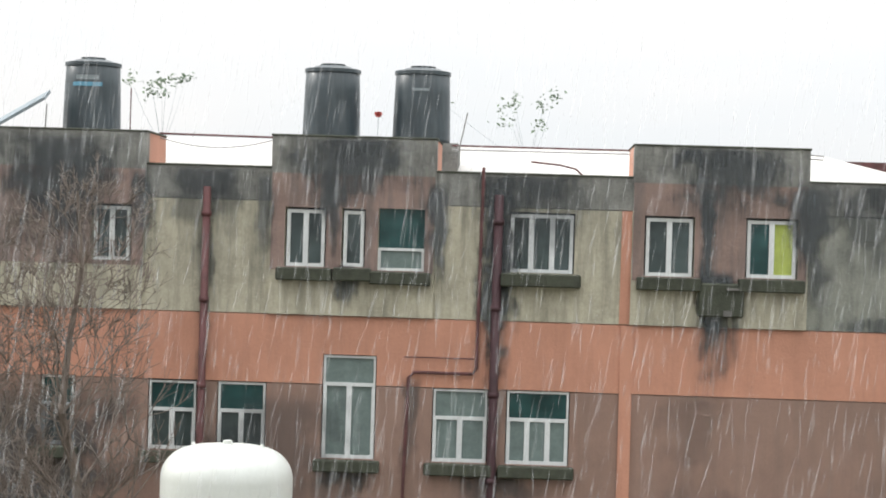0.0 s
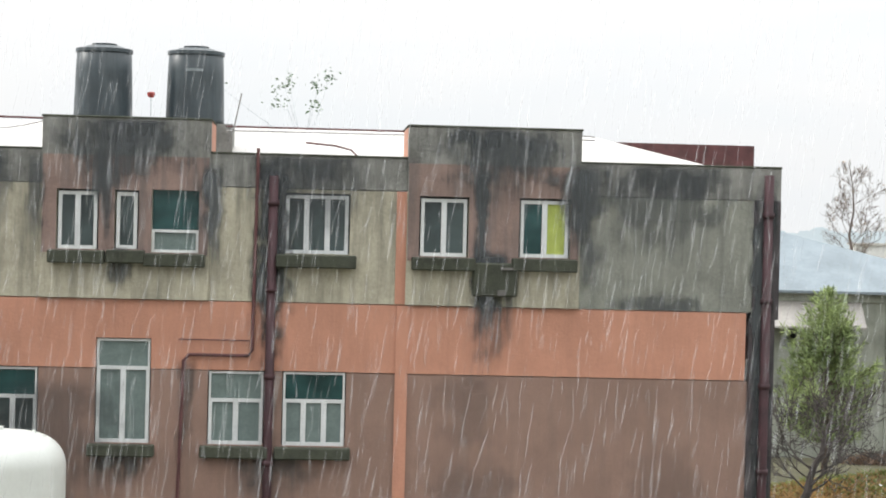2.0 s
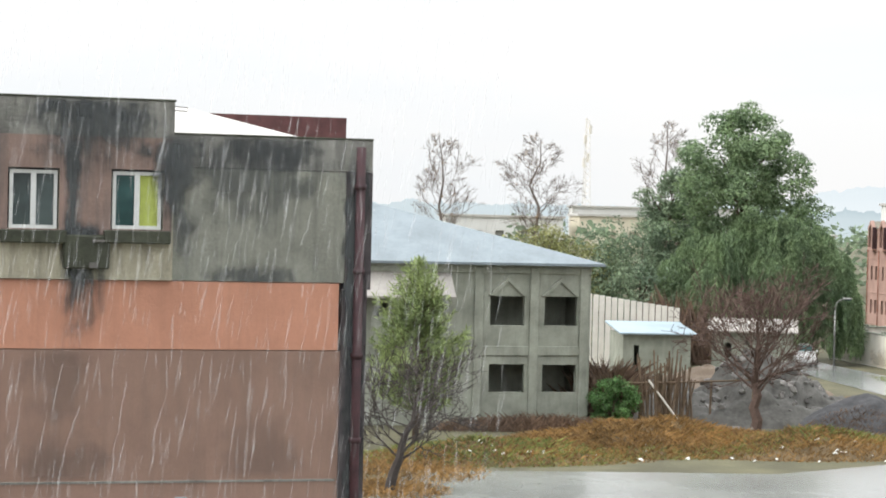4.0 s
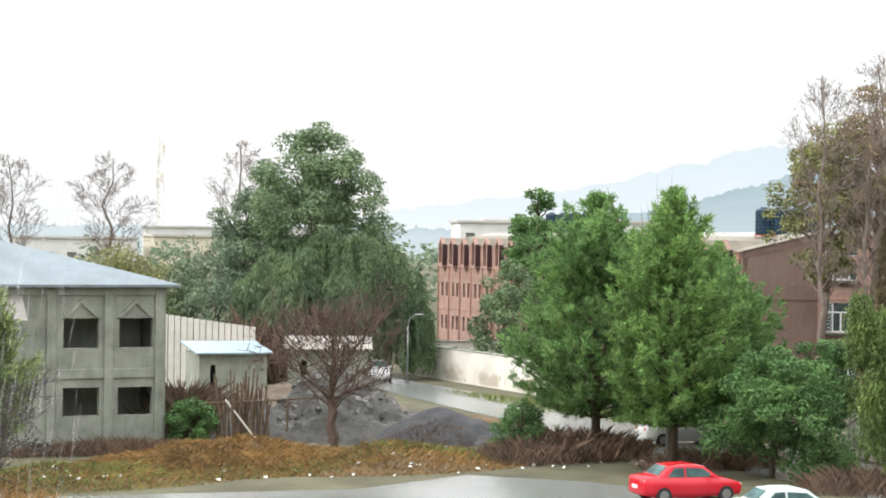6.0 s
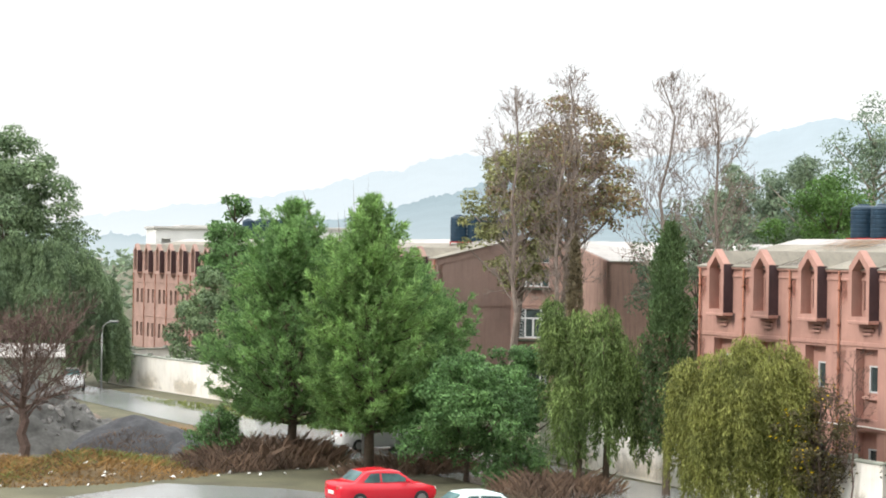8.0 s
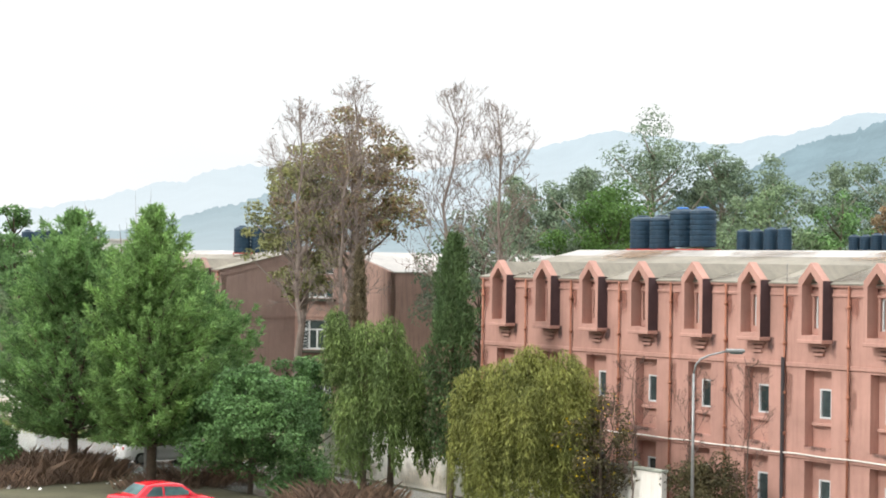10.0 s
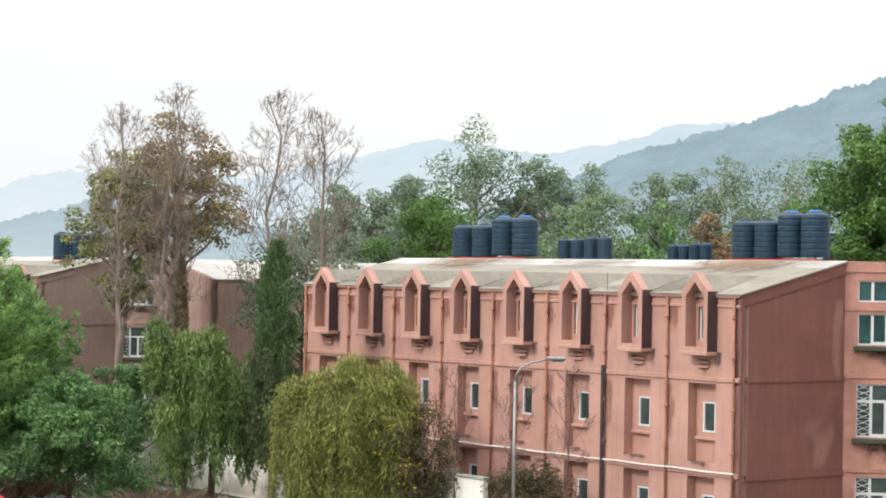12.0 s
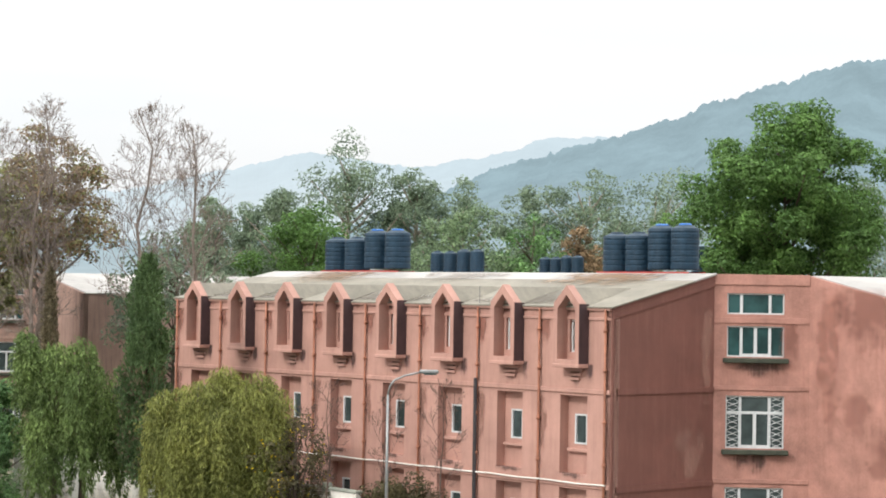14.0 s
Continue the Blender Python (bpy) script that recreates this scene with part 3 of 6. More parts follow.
part("waste_pipe", bm, M["red_pipe"], b1, "thin brown waste pipe with a bend")
# stains on the wall
for x0, x1, z0, z1, y, s, fl in (
        (-1.15, -0.1, 5.2, 11.3, -0.035, 1.0, False), (-1.0, -0.2, 7.9, 11.35, -0.042, 1.0, False), (1.88, 5.06, 9.9, 11.95, -0.123, 0.85, False), (-4.84, -1.8, 9.9, 11.95, -0.127, 0.85, False), (-10.4, -7.2, 9.2, 11.95, -0.128, 0.8, False), (5.1, 8.4, 8.63, 11.35, -0.043, 0.6, False), (-1.8, 1.85, 9.0, 11.3, -0.045, 0.5, False), (-7.2, -4.9, 9.2, 11.3, -0.045, 0.5, False), (8.3, 8.86, 0.0, 11.3, -0.08, 1.0, True), (4.6, 5.7, 8.6, 11.4, -0.126, 0.9, False), (2.98, 3.95, 7.1, 9.75, -0.115, 1.0, False), (3.0, 3.45, 7.1, 11.4, -0.118, 1.0, False), (3.0, 3.9, 8.7, 9.6, -0.122, 1.0, False),
        (4.75, 5.4, 8.65, 11.3, -0.12, 0.9, False), (-2.1, -1.4, 8.65, 11.2, -0.115, 1.0, False), (-3.9, -3.0, 8.65, 9.6, -0.12, 0.9, False), (-3.95, -3.45, 8.8, 11.5, -0.125, 0.8, False),
        (-7.6, -6.9, 8.6, 11.3, -0.115, 0.9, False), (-10.5, -7.2, 8.0, 11.9, -0.12, 0.75, False), (-5.2, -4.7, 8.6, 11.3, -0.112, 0.7, False), (1.9, 5.05, 10.9, 11.95, -0.112, 1.0, False), (-4.8, -1.8, 10.9, 11.95, -0.112, 1.0, False),
        (-7.2, -4.9, 10.2, 11.35, -0.04, 0.8, False), (-1.8, 1.85, 10.5, 11.35, -0.04, 0.8, False), (5.1, 8.4, 10.3, 11.35, -0.04, 0.8, False), (5.1, 8.3, 8.6, 9.1, -0.036, 0.7, True),
        (8.25, 8.87, 0.0, 11.3, -0.075, 1.0, False), (2.2, 3.7, 5.0, 7.4, -0.03, 0.2, False), (5.4, 8.0, 4.9, 6.8, -0.03, 0.2, True), (2.0, 4.6, 4.9, 6.2, -0.032, 0.25, True), (-3.95, -2.7, 5.0, 5.9, -0.03, 0.8, False), (-1.85, 0.9, 4.6, 5.9, -0.03, 0.6, False), (-2.4, -1.9, 4.5, 7.6, -0.03, 0.5, False),
        (-12, -6.5, 0, 7.3, -0.03, 0.85, False), (-6.6, -2.2, 3.5, 7.2, -0.033, 0.4, False), (2.95, 3.7, 7.0, 9.5, -0.124, 1.0, False), (-6.3, -5.8, 5, 10.9, -0.04, 0.55, False)):
    stain(b1, x0, x1, z0, z1, y, strength=s, flip=fl)
# roof behind the parapet
RZ = 12.25
vs = [(LEFT, 0.27, 11.15), (8.5, 0.27, 11.15), (6.3, 8.0, RZ), (LEFT, 8.0, RZ), (8.5, 11.7, 11.1), (LEFT, 11.7, 11.1), (LEFT, 0.27, 10.9), (8.5, 0.27, 10.9), (8.5, 11.7, 10.9), (LEFT, 11.7, 10.9)]
part_roof = raw("roof", vs, [(0, 1, 2, 3), (1, 4, 2), (4, 5, 3, 2), (0, 3, 5), (6, 7, 1, 0), (7, 8, 4, 1), (9, 8, 7, 6)], M["roof_white"], b1, "wet pale hipped roof")
part("stair_head", boxes((7.4, 11.2, 13.0, 14.5, 0.0, 12.35)), M["red_pipe"], b1, "dark brown block behind the roof")


# ---- the salmon hostel blocks ----
BAY, DORMER_S = 3.307, 1.73


def salmon_block(m, bays, label, walls, detail=True, roof_depth=11.0, paired=False):
    """A three-storey block. Local x runs along the dormer front, +y faces out of it; the gable end is at x = 0 with a chamfered stair core."""
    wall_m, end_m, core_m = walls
    b = thing("hostel_block", m, label, "building", "salmon hostel blocks")
    L = bays * BAY + 0.45
    E0, RIDGE, D = 9.47, 10.70, 5.41
    niches, recess, pairs = [], [], []
    for i in range(bays):
        s = DORMER_S + i * BAY + 0.08
        for z in (0.23, 3.53):
            if paired:
                pairs += [(s - 1.0, s - 0.36, z + 0.9, z + 2.25), (s + 0.3, s + 0.94, z + 0.9, z + 2.25)]
            else:
                niches.append((s - 0.68, s + 0.68, z, z + 2.8))
        recess.append((s - 0.36, s + 0.24, 7.86, 9.02))
    part("front_wall", pierced(bmesh.new(), 0, L, 0, E0, -0.42, 0.0, niches + recess + pairs), wall_m, b, "plaster front with recessed windows")
    back = [(h[0] + 0.35, h[0] + 1.0, h[2] + 1.05, h[2] + 2.13) for h in niches] + pairs
    dback = recess
    part("niche_back", pierced(bmesh.new(), 0.1, L - 0.1, 0, E0 - 0.05, -0.6, -0.421, back + [(h[0] - 0.1, h[1] + 0.1, h[2] - 0.1, h[3] + 0.1) for h in dback]), wall_m, b)
    # dark sheet paints the shade of the rooms behind the panes
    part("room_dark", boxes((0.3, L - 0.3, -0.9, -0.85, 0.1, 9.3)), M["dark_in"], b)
    for x0, x1, z0, z1 in back + dback:
        yo = 0.3 if z0 > 7 else 0.0
        fr = bmesh.new()
        w = 0.06
        pierced(fr, x0, x1, z0, z1, -0.5 + yo, -0.40 + yo, [(x0 + w * 1.6, x1 - w * 1.2, z0 + w, z1 - w)])
        win = part("window", fr, M["white_frame"], b)
        part("pane", boxes((x0 + w, x1 - w, -0.48 + yo, -0.465 + yo, z0 + w, z1 - w)), M["glass_dark"], win)
    for h in niches:
        part("window_sill", boxes((h[0] + 0.2, h[0] + 1.25, -0.42, -0.22, h[2] + 0.78, h[2] + 0.9), bevel=0.02), wall_m, b)
    for z in (6.42, 3.1):
        part("string_course", boxes((0, L, 0.0, 0.06, z, z + 0.17), bevel=0.015), wall_m, b)
    part("eave_band", boxes((0, L, 0.0, 0.05, 9.02, 9.12), (0, L, 0.0, 0.1, 9.36, 9.5), bevel=0.015), wall_m, b)
    # dormers
    for i in range(bays):
        s = DORMER_S + i * BAY
        o = [(-0.63, 7.42), (0.63, 7.42), (0.63, 9.6), (0.0, 10.24), (-0.63, 9.6)]
        n = [(-0.44, 7.62), (0.44, 7.62), (0.44, 9.42), (0.0, 9.9), (-0.44, 9.42)]
        bm = bmesh.new()
        f0 = [bm.verts.new((s + x, 0.52, z)) for x, z in o]
        f1 = [bm.verts.new((s + x, 0.52, z)) for x, z in n]
        g0 = [bm.verts.new((s + x, 0.0 if z < 9.5 else 0.16, z)) for x, z in o]
        g1 = [bm.verts.new((s + x, 0.0, z)) for x, z in n]
        for k in range(5):
            j = (k + 1) % 5
            bm.faces.new((f0[k], f0[j], f1[j], f1[k])), bm.faces.new((f0[j], f0[k], g0[k], g0[j])), bm.faces.new((f1[k], f1[j], g1[j], g1[k]))
        bmesh.ops.recalc_face_normals(bm, faces=bm.faces)
        dormer = part("dormer", bm, wall_m, b, "pointed projecting window hood")
        raw("hood_roof", [(s - 0.6, 0.17, 9.56), (s, 0.17, 10.17), (s + 0.6, 0.17, 9.56), (s - 0.6, -0.4, 9.56), (s, -3.1, 10.17), (s + 0.6, -0.4, 9.56)], [(0, 1, 4, 3), (1, 2, 5, 4), (0, 2, 1)], M["roof_beige"], dormer, "beige hood roof")
        # thin dark sheet paints both grime and shade onto one hood side
        part("hood_side", prism(bmesh.new(), [(s - 0.634, 7.47), (s - 0.63, 7.47), (s - 0.63, 9.58), (s - 0.634, 9.58)], 0.01, 0.50), M["hood_grime_shade"], dormer, "side of the hood, grime and shade in its colour")
        part("sill", boxes((s - 0.645, s + 0.645, 0.0, 0.55, 7.32, 7.46), bevel=0.02), wall_m, dormer)
        part("corbel", boxes((s - 0.42, s + 0.42, 0.0, 0.14, 7.19, 7.29), (s - 0.33, s + 0.33, 0.0, 0.11, 7.03, 7.13), (s - 0.25, s + 0.25, 0.0, 0.09, 6.87, 6.97), bevel=0.015), wall_m, dormer, "stepped plaster corbel")
    # rain pipes between the bays
    for i in range(bays + 1):
        x = 0.2 + i * BAY
        bm = tube(bmesh.new(), [(x, 0.1, 0.0), (x, 0.1, 9.4)], 0.045, 8)
        for z in (1.5, 3.9, 5.4, 7.2, 8.6):
            tube(bm, [(x, 0.1, z), (x, 0.1, z + 0.12)], 0.075, 8)
        part("downpipe", bm, M["pipe_rust"], b, "rusty rain pipe", smooth=True)
    if detail:
        part("downpipe", tube(bmesh.new(), [(6.85, 0.12, 0.0), (6.85, 0.12, 6.75)], 0.085, 8), M["black_pipe"], b, "thick black drain pipe")
        part("aerial_rod", tube(bmesh.new(), [(6.8, 0.05, 6.8), (6.8, 0.02, 10.2)], 0.02, 5), M["pipe_grey"], b)
        part("cable", tube(bmesh.new(), [(0.1 + i * 1.5, 0.14, 3.27 - 0.03 * (i % 2)) for i in range(19)], 0.03, 5), M["wall_white"], b, "pale cable along the wall")
    # gable end, stair core, next wing (plan corners seen from above)
    G = 0.42

    def slab(name, p, q, z, material, holes=(), lab="", thick=0.35):
        """An upright wall from plan point p to q; outside lies to the left of the way. z: foot, top at p, top at q."""
        (px, py), (qx, qy) = p, q
        w = math.hypot(qx - px, qy - py)
        mm = Matrix.Translation((px, py, 0)) @ Matrix.Rotation(math.atan2(qy - py, qx - px), 4, "Z")
        bm = bmesh.new()
        zt = min(z[1], z[2])
        pierced(bm, 0, w, z[0], zt - 0.3, -thick, 0, list(holes))
        pr = bmesh.new()
        prism(pr, [(0, zt - 0.3), (w, zt - 0.3), (w, z[2]), (0, z[1])], -thick, 0)
        tmp = bpy.data.meshes.new("tmp")
        pr.to_mesh(tmp), pr.free()
        bm.from_mesh(tmp)
        bpy.data.meshes.remove(tmp)
        bmesh.ops.transform(bm, matrix=mm, verts=bm.verts)
        return part(name, bm, material, b, lab), mm, w

    P0, P1, P2, P3, P4 = (0, 0.0), (0, -D), (-2.45, -D - 2.46), (-7.9, -D - 2.46), (-7.9, -D - 2.46 - 0.4)
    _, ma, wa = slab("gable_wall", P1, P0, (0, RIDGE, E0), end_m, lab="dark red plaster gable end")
    core_w = math.hypot(2.45, 2.46)
    cw = [(0.47, 2.55, 9.28, 10.05), (0.47, 2.55, 7.72, 8.85), (0.45, 2.57, 4.38, 6.3), (0.45, 2.57, 1.0, 2.95)]
    flip = [(core_w - h[1], core_w - h[0], h[2], h[3]) for h in cw]
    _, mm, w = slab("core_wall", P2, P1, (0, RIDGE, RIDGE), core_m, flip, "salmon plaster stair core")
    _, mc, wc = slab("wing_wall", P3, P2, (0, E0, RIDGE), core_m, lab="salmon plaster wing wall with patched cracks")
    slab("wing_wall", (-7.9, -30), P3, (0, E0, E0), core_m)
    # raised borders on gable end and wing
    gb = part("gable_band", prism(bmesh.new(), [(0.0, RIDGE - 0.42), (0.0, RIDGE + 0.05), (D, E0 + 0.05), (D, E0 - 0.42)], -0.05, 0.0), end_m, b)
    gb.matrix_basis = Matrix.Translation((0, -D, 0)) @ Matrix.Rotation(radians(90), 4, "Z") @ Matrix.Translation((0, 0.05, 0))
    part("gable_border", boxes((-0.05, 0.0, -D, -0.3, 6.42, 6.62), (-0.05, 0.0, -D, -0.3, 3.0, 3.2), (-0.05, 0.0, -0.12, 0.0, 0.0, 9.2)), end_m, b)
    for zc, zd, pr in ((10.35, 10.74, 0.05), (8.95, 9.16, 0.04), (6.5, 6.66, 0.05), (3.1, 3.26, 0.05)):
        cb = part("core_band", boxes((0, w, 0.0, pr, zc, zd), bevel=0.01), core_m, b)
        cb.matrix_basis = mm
    for k, (x0, x1, z0, z1) in enumerate(flip):
        bm = bmesh.new()
        t3 = (x1 - x0) / 4
        f = 0.05
        xs = [x0, x0 + t3, x1 - t3, x1]
        zb = z1 - 0.62 if k >= 2 else z1
        mid = (x0 + x1) / 2
        lights = [(xs[0] + f, xs[1] - f, z0 + f, zb - f), (xs[2] + f, xs[3] - f, z0 + f, zb - f)]
        lights += [(xs[1] + f, mid - 0.06, z0 + 0.12, zb - f), (mid + 0.06, xs[2] - f, z0 + 0.12, zb - f)] if k else [(xs[1] + f, xs[2] - f, z0 + f, zb - f)]
        if k >= 2:
            lights += [(p + f, q - f, zb + f, z1 - f) for p, q in zip(xs, xs[1:])]
        pierced(bm, x0, x1, z0, z1, -0.16, -0.07, lights)
        win = part("window", bm, M["white_frame"], b)
        win.matrix_basis = mm
        for a, c in zip(xs, xs[1:]):
            part("pane", boxes((a + f, c - f, -0.13, -0.115, z0 + f, z1 - f)), M["glass_teal"] if k < 2 else M["glass_dark"], win)
        if k >= 2:
            for a, c in ((xs[0], xs[1]), (xs[2], xs[3])):
                bm = bmesh.new()
                for j in range(9):
                    zz = z0 + (z1 - z0) * j / 9
                    for sgn in (0, 1):
                        u0, u1 = (a, c) if sgn else (c, a)
                        tube(bm, [(u0, -0.05, zz), (u1, -0.05, zz + (z1 - z0) / 9)], 0.012, 3)
                part("grille", bm, M["white_frame"], win, "white diamond window grille")
        if k:
            sl = part("window_sill", boxes((x0 - 0.15, x1 + 0.15, -0.02, 0.32, z0 - 0.22, z0 - 0.04), bevel=0.03), M["moss"], b, "blackened concrete sill")
            sl.matrix_basis = mm
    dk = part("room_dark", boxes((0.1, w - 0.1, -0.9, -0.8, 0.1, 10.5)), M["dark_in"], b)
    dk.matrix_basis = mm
    if detail:
        damp, pale = (0.25, 0.1, 0.075), (0.42, 0.23, 0.18)
        for mtx, x0, x1, z0, z1, col, st, fl in ((mc, 0.3, 5.3, 6.7, 10.4, damp, 0.55, False), (mc, 2.4, 4.4, 4.0, 6.6, damp, 0.35, False), (mc, 0.2, 3.6, 3.4, 6.6, damp, 0.4, True), (mc, 3.9, 5.3, 3.4, 10.2, (0.36, 0.16, 0.12), 0.7, False), (ma, 0.1, 2.4, 3.2, 6.2, pale, 0.6, True), (ma, 0.0, 0.9, 4.2, 9.6, pale, 0.6, False),
                                                 (mm, 0.3, 1.2, 6.6, 9.2, damp, 0.6, False), (mm, 1.0, 3.0, 3.2, 4.3, (0.08, 0.05, 0.045), 0.8, False), (mm, 0.5, 3.0, 6.6, 7.6, (0.1, 0.06, 0.05), 0.8, False)):
            so = stain(b, x0, x1, z0, z1, 0.02, col, st, fl)
            so.matrix_basis = mtx
        slope = Matrix.Translation((0, 0.14, E0 + 0.03)) @ Matrix.Rotation(radians(90) - math.atan2(RIDGE - E0, D), 4, "X")
        for x0, x1, z0, z1, col, st, fl in ((0.2, 8.5, 2.4, 5.5, (0.2, 0.115, 0.055), 0.85, False), (17.5, 24.5, 2.6, 5.5, (0.2, 0.115, 0.055), 0.8, False), (9.0, 16.5, 3.2, 5.4, (0.17, 0.13, 0.09), 0.5, False), (0.5, 9.0, 0.1, 3.0, (0.12, 0.1, 0.075), 0.7, True), (9.0, 18.0, 0.1, 3.0, (0.12, 0.1, 0.075), 0.7, True), (17.5, 26.5, 0.1, 3.2, (0.12, 0.1, 0.075), 0.7, True)):
            so = stain(b, x0, x1, z0, z1, 0.05, col, st, fl)
            so.matrix_basis = slope
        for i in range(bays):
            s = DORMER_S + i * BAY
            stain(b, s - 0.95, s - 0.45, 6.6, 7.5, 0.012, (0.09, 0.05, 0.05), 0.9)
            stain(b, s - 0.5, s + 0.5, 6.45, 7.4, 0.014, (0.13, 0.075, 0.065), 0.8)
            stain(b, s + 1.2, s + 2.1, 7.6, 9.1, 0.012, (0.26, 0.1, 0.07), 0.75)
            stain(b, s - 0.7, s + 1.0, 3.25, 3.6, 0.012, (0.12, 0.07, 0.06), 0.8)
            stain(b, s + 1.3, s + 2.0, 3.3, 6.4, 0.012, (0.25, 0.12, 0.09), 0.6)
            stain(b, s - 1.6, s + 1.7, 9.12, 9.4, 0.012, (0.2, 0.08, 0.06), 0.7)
    # roof: beige lower slope, pale upper slope, flat top
    k1 = 4.2
    zr = E0 + (RIDGE - E0) * k1 / D
    raw("roof_slope", [(-0.15, 0.14, E0 - 0.02), (L, 0.14, E0 - 0.02), (L, -k1, zr), (-0.15, -k1, zr), (-0.15, 0.14, E0 + 0.03), (L, 0.14, E0 + 0.03), (L, -k1, zr + 0.05), (-0.15, -k1, zr + 0.05)],
        [(4, 5, 6, 7), (0, 1, 5, 4), (3, 0, 4, 7), (1, 2, 6, 5), (3, 2, 1, 0)], M["roof_beige"], b, "beige sloping roof concrete")
    raw("roof_slope", [(-0.12, -k1, zr), (L, -k1, zr), (L, -D, RIDGE), (-0.12, -D, RIDGE), (-0.12, -k1, zr + 0.06), (L, -k1, zr + 0.06), (L, -D, RIDGE + 0.06), (-0.12, -D, RIDGE + 0.06)],
        [(4, 5, 6, 7), (0, 1, 5, 4), (3, 0, 4, 7), (1, 2, 6, 5), (3, 2, 1, 0)], M["roof_pale"], b, "pale wet upper roof slope")
    part("roof_slab", boxes((0.0, L, -D - roof_depth, -D, RIDGE - 0.12, RIDGE + 0.02), (-2.0, 0.0, -D - roof_depth, -D - 2.6, RIDGE - 0.12, RIDGE + 0.02)), M["roof_pale"], b, "flat roof slab")
    raw("wing_roof", [(-2.45, -D - 2.6, RIDGE - 0.05), (-8.0, -D - 2.6, E0 - 0.05), (-8.0, -30, E0 - 0.05), (-2.45, -30, RIDGE - 0.05), (-2.45, -D - 2.6, RIDGE + 0.03), (-8.0, -D - 2.6, E0 + 0.03), (-8.0, -30, E0 + 0.03), (-2.45, -30, RIDGE + 0.03)],
        [(4, 5, 6, 7), (0, 1, 5, 4), (1, 2, 6, 5), (3, 0, 4, 7)], M["roof_pale"], b, "pale sloping wing roof")
    part("far_end_wall", boxes((L - 0.3, L, -D - roof_depth, -0.42, 0, E0 - 0.1)), end_m, b)
    part("rear_wall", boxes((0, L - 0.3, -D - roof_depth, -D - roof_depth + 0.3, 0, RIDGE - 0.13)), end_m, b)
    return b


def red_frame(x, y, az=8.5):
    return pose(x, y, 0, 0, 0, 90 - az)


M["hood_grime_shade"] = surface("grimy_shaded_red_plaster", (0.052, 0.028, 0.03), 0.85, vary=0.35, scale=1.5, streak=0.3, relief=0.2, dirt=(0.09, 0.045, 0.04))
M["pipe_rust"] = surface("rusty_pipe", (0.3, 0.12, 0.07), 0.7, vary=0.5, scale=2.5, relief=0.2)
M["black_pipe"] = surface("black_tarred_pipe", (0.03, 0.025, 0.028), 0.6, vary=0.3, relief=0.1)
M["far_pink"] = surface("dusky_pink_plaster", (0.35, 0.225, 0.185), 0.9, vary=0.2, scale=0.4, streak=0.4, relief=0.2)
M["far_brown"] = surface("dusky_brown_plaster", (0.27, 0.19, 0.16), 0.9, vary=0.2, scale=0.4, streak=0.3, relief=0.2, dirt=(0.13, 0.08, 0.06))
salmon_block(red_frame(58.58, 41.46), 8, "three-storey salmon plastered hostel with pointed window hoods", (M["pink"], M["pink_dark"], M["pink_worn_shade"]))
salmon_block(red_frame(75.6, 106.8), 8, "three-storey dusky brown hostel block behind bare trees", (M["far_pink"], M["far_brown"], M["far_pink"]), False)
salmon_block(red_frame(88.9, 152.0), 10, "three-storey red brick hostel block beyond the boundary wall", (M["brick"], M["far_brown"], M["brick"]), False, paired=True)


def roof_tank(lid):
    """A ribbed black roof tank with its lid."""
    t = thing("water_tank", pose(0, 0, 0), "black ribbed plastic water tank on the roof", "water tank", "roof water tanks")
    prof = [(0.0, 0.0), (0.5, 0.0), (0.53, 0.05)]
    for k in range(6):
        z = 0.1 + k * 0.22
        prof += [(0.53, z), (0.53, z + 0.13), (0.512, z + 0.15), (0.512, z + 0.2)]
    prof += [(0.53, 1.44), (0.5, 1.54), (0.3, 1.64), (0.22, 1.66), (0.0, 1.66)]
    part("body", lathe(bmesh.new(), prof, 26), M["tank"], t, smooth=False)
    part("lid", lathe(bmesh.new(), [(0.0, 1.66), (0.24, 1.62), (0.25, 1.68), (0.2, 1.72), (0.0, 1.73)], 18), lid, t, "domed screw lid")
    return t


tank_black, tank_blue = roof_tank(M["tank"]), roof_tank(M["blue_lid"])


def tank_row(x, y, az, n, scale, blues, z=10.72, stand=True, gap=1.12, tall=(1.0, 1.0)):
    for i in range(n):
        src = tank_blue if i in blues else tank_black
        c = copy_thing(src, pose(x + math.sin(radians(az)) * gap * scale * i, y + math.cos(radians(az)) * gap * scale * i, z + (0.18 if i >= n - 2 and stand else 0.1)) @ Matrix.Diagonal((scale, scale, scale, 1)))
        c.scale = (scale, scale, scale * tall[i >= n - 2])
    s = thing("tank_stand", pose(x, y, z, 0, 0, 90 - az), "low steel stand under the water tanks", "stand", "tank stands")
    part("beam", boxes((-0.6, (n - 1) * gap * scale + 0.6, -0.5, -0.44, 0.03, 0.1), (-0.6, (n - 1) * gap * scale + 0.6, 0.44, 0.5, 0.03, 0.1)), M["red_steel"], s)
    for i in range(n + 1):
        part("leg", boxes((-0.58 + i * gap * scale, -0.52 + i * gap * scale, -0.5, 0.5, -0.1, 0.03)), M["red_steel"], s)


tank_row(68.2, 63.5, 188.5, 4, 1.1, (2, 3), gap=1.27, tall=(0.8, 0.93))
tank_row(65.7, 46.3, 188.5, 4, 1.02, (2, 3), gap=1.16, tall=(0.88, 1.0))
tank_row(78.4, 66.2, 188.5, 4, 0.66, (), gap=1.5)
tank_row(93.3, 70.7, 188.5, 4, 0.66, (), z=10.75, gap=1.3)
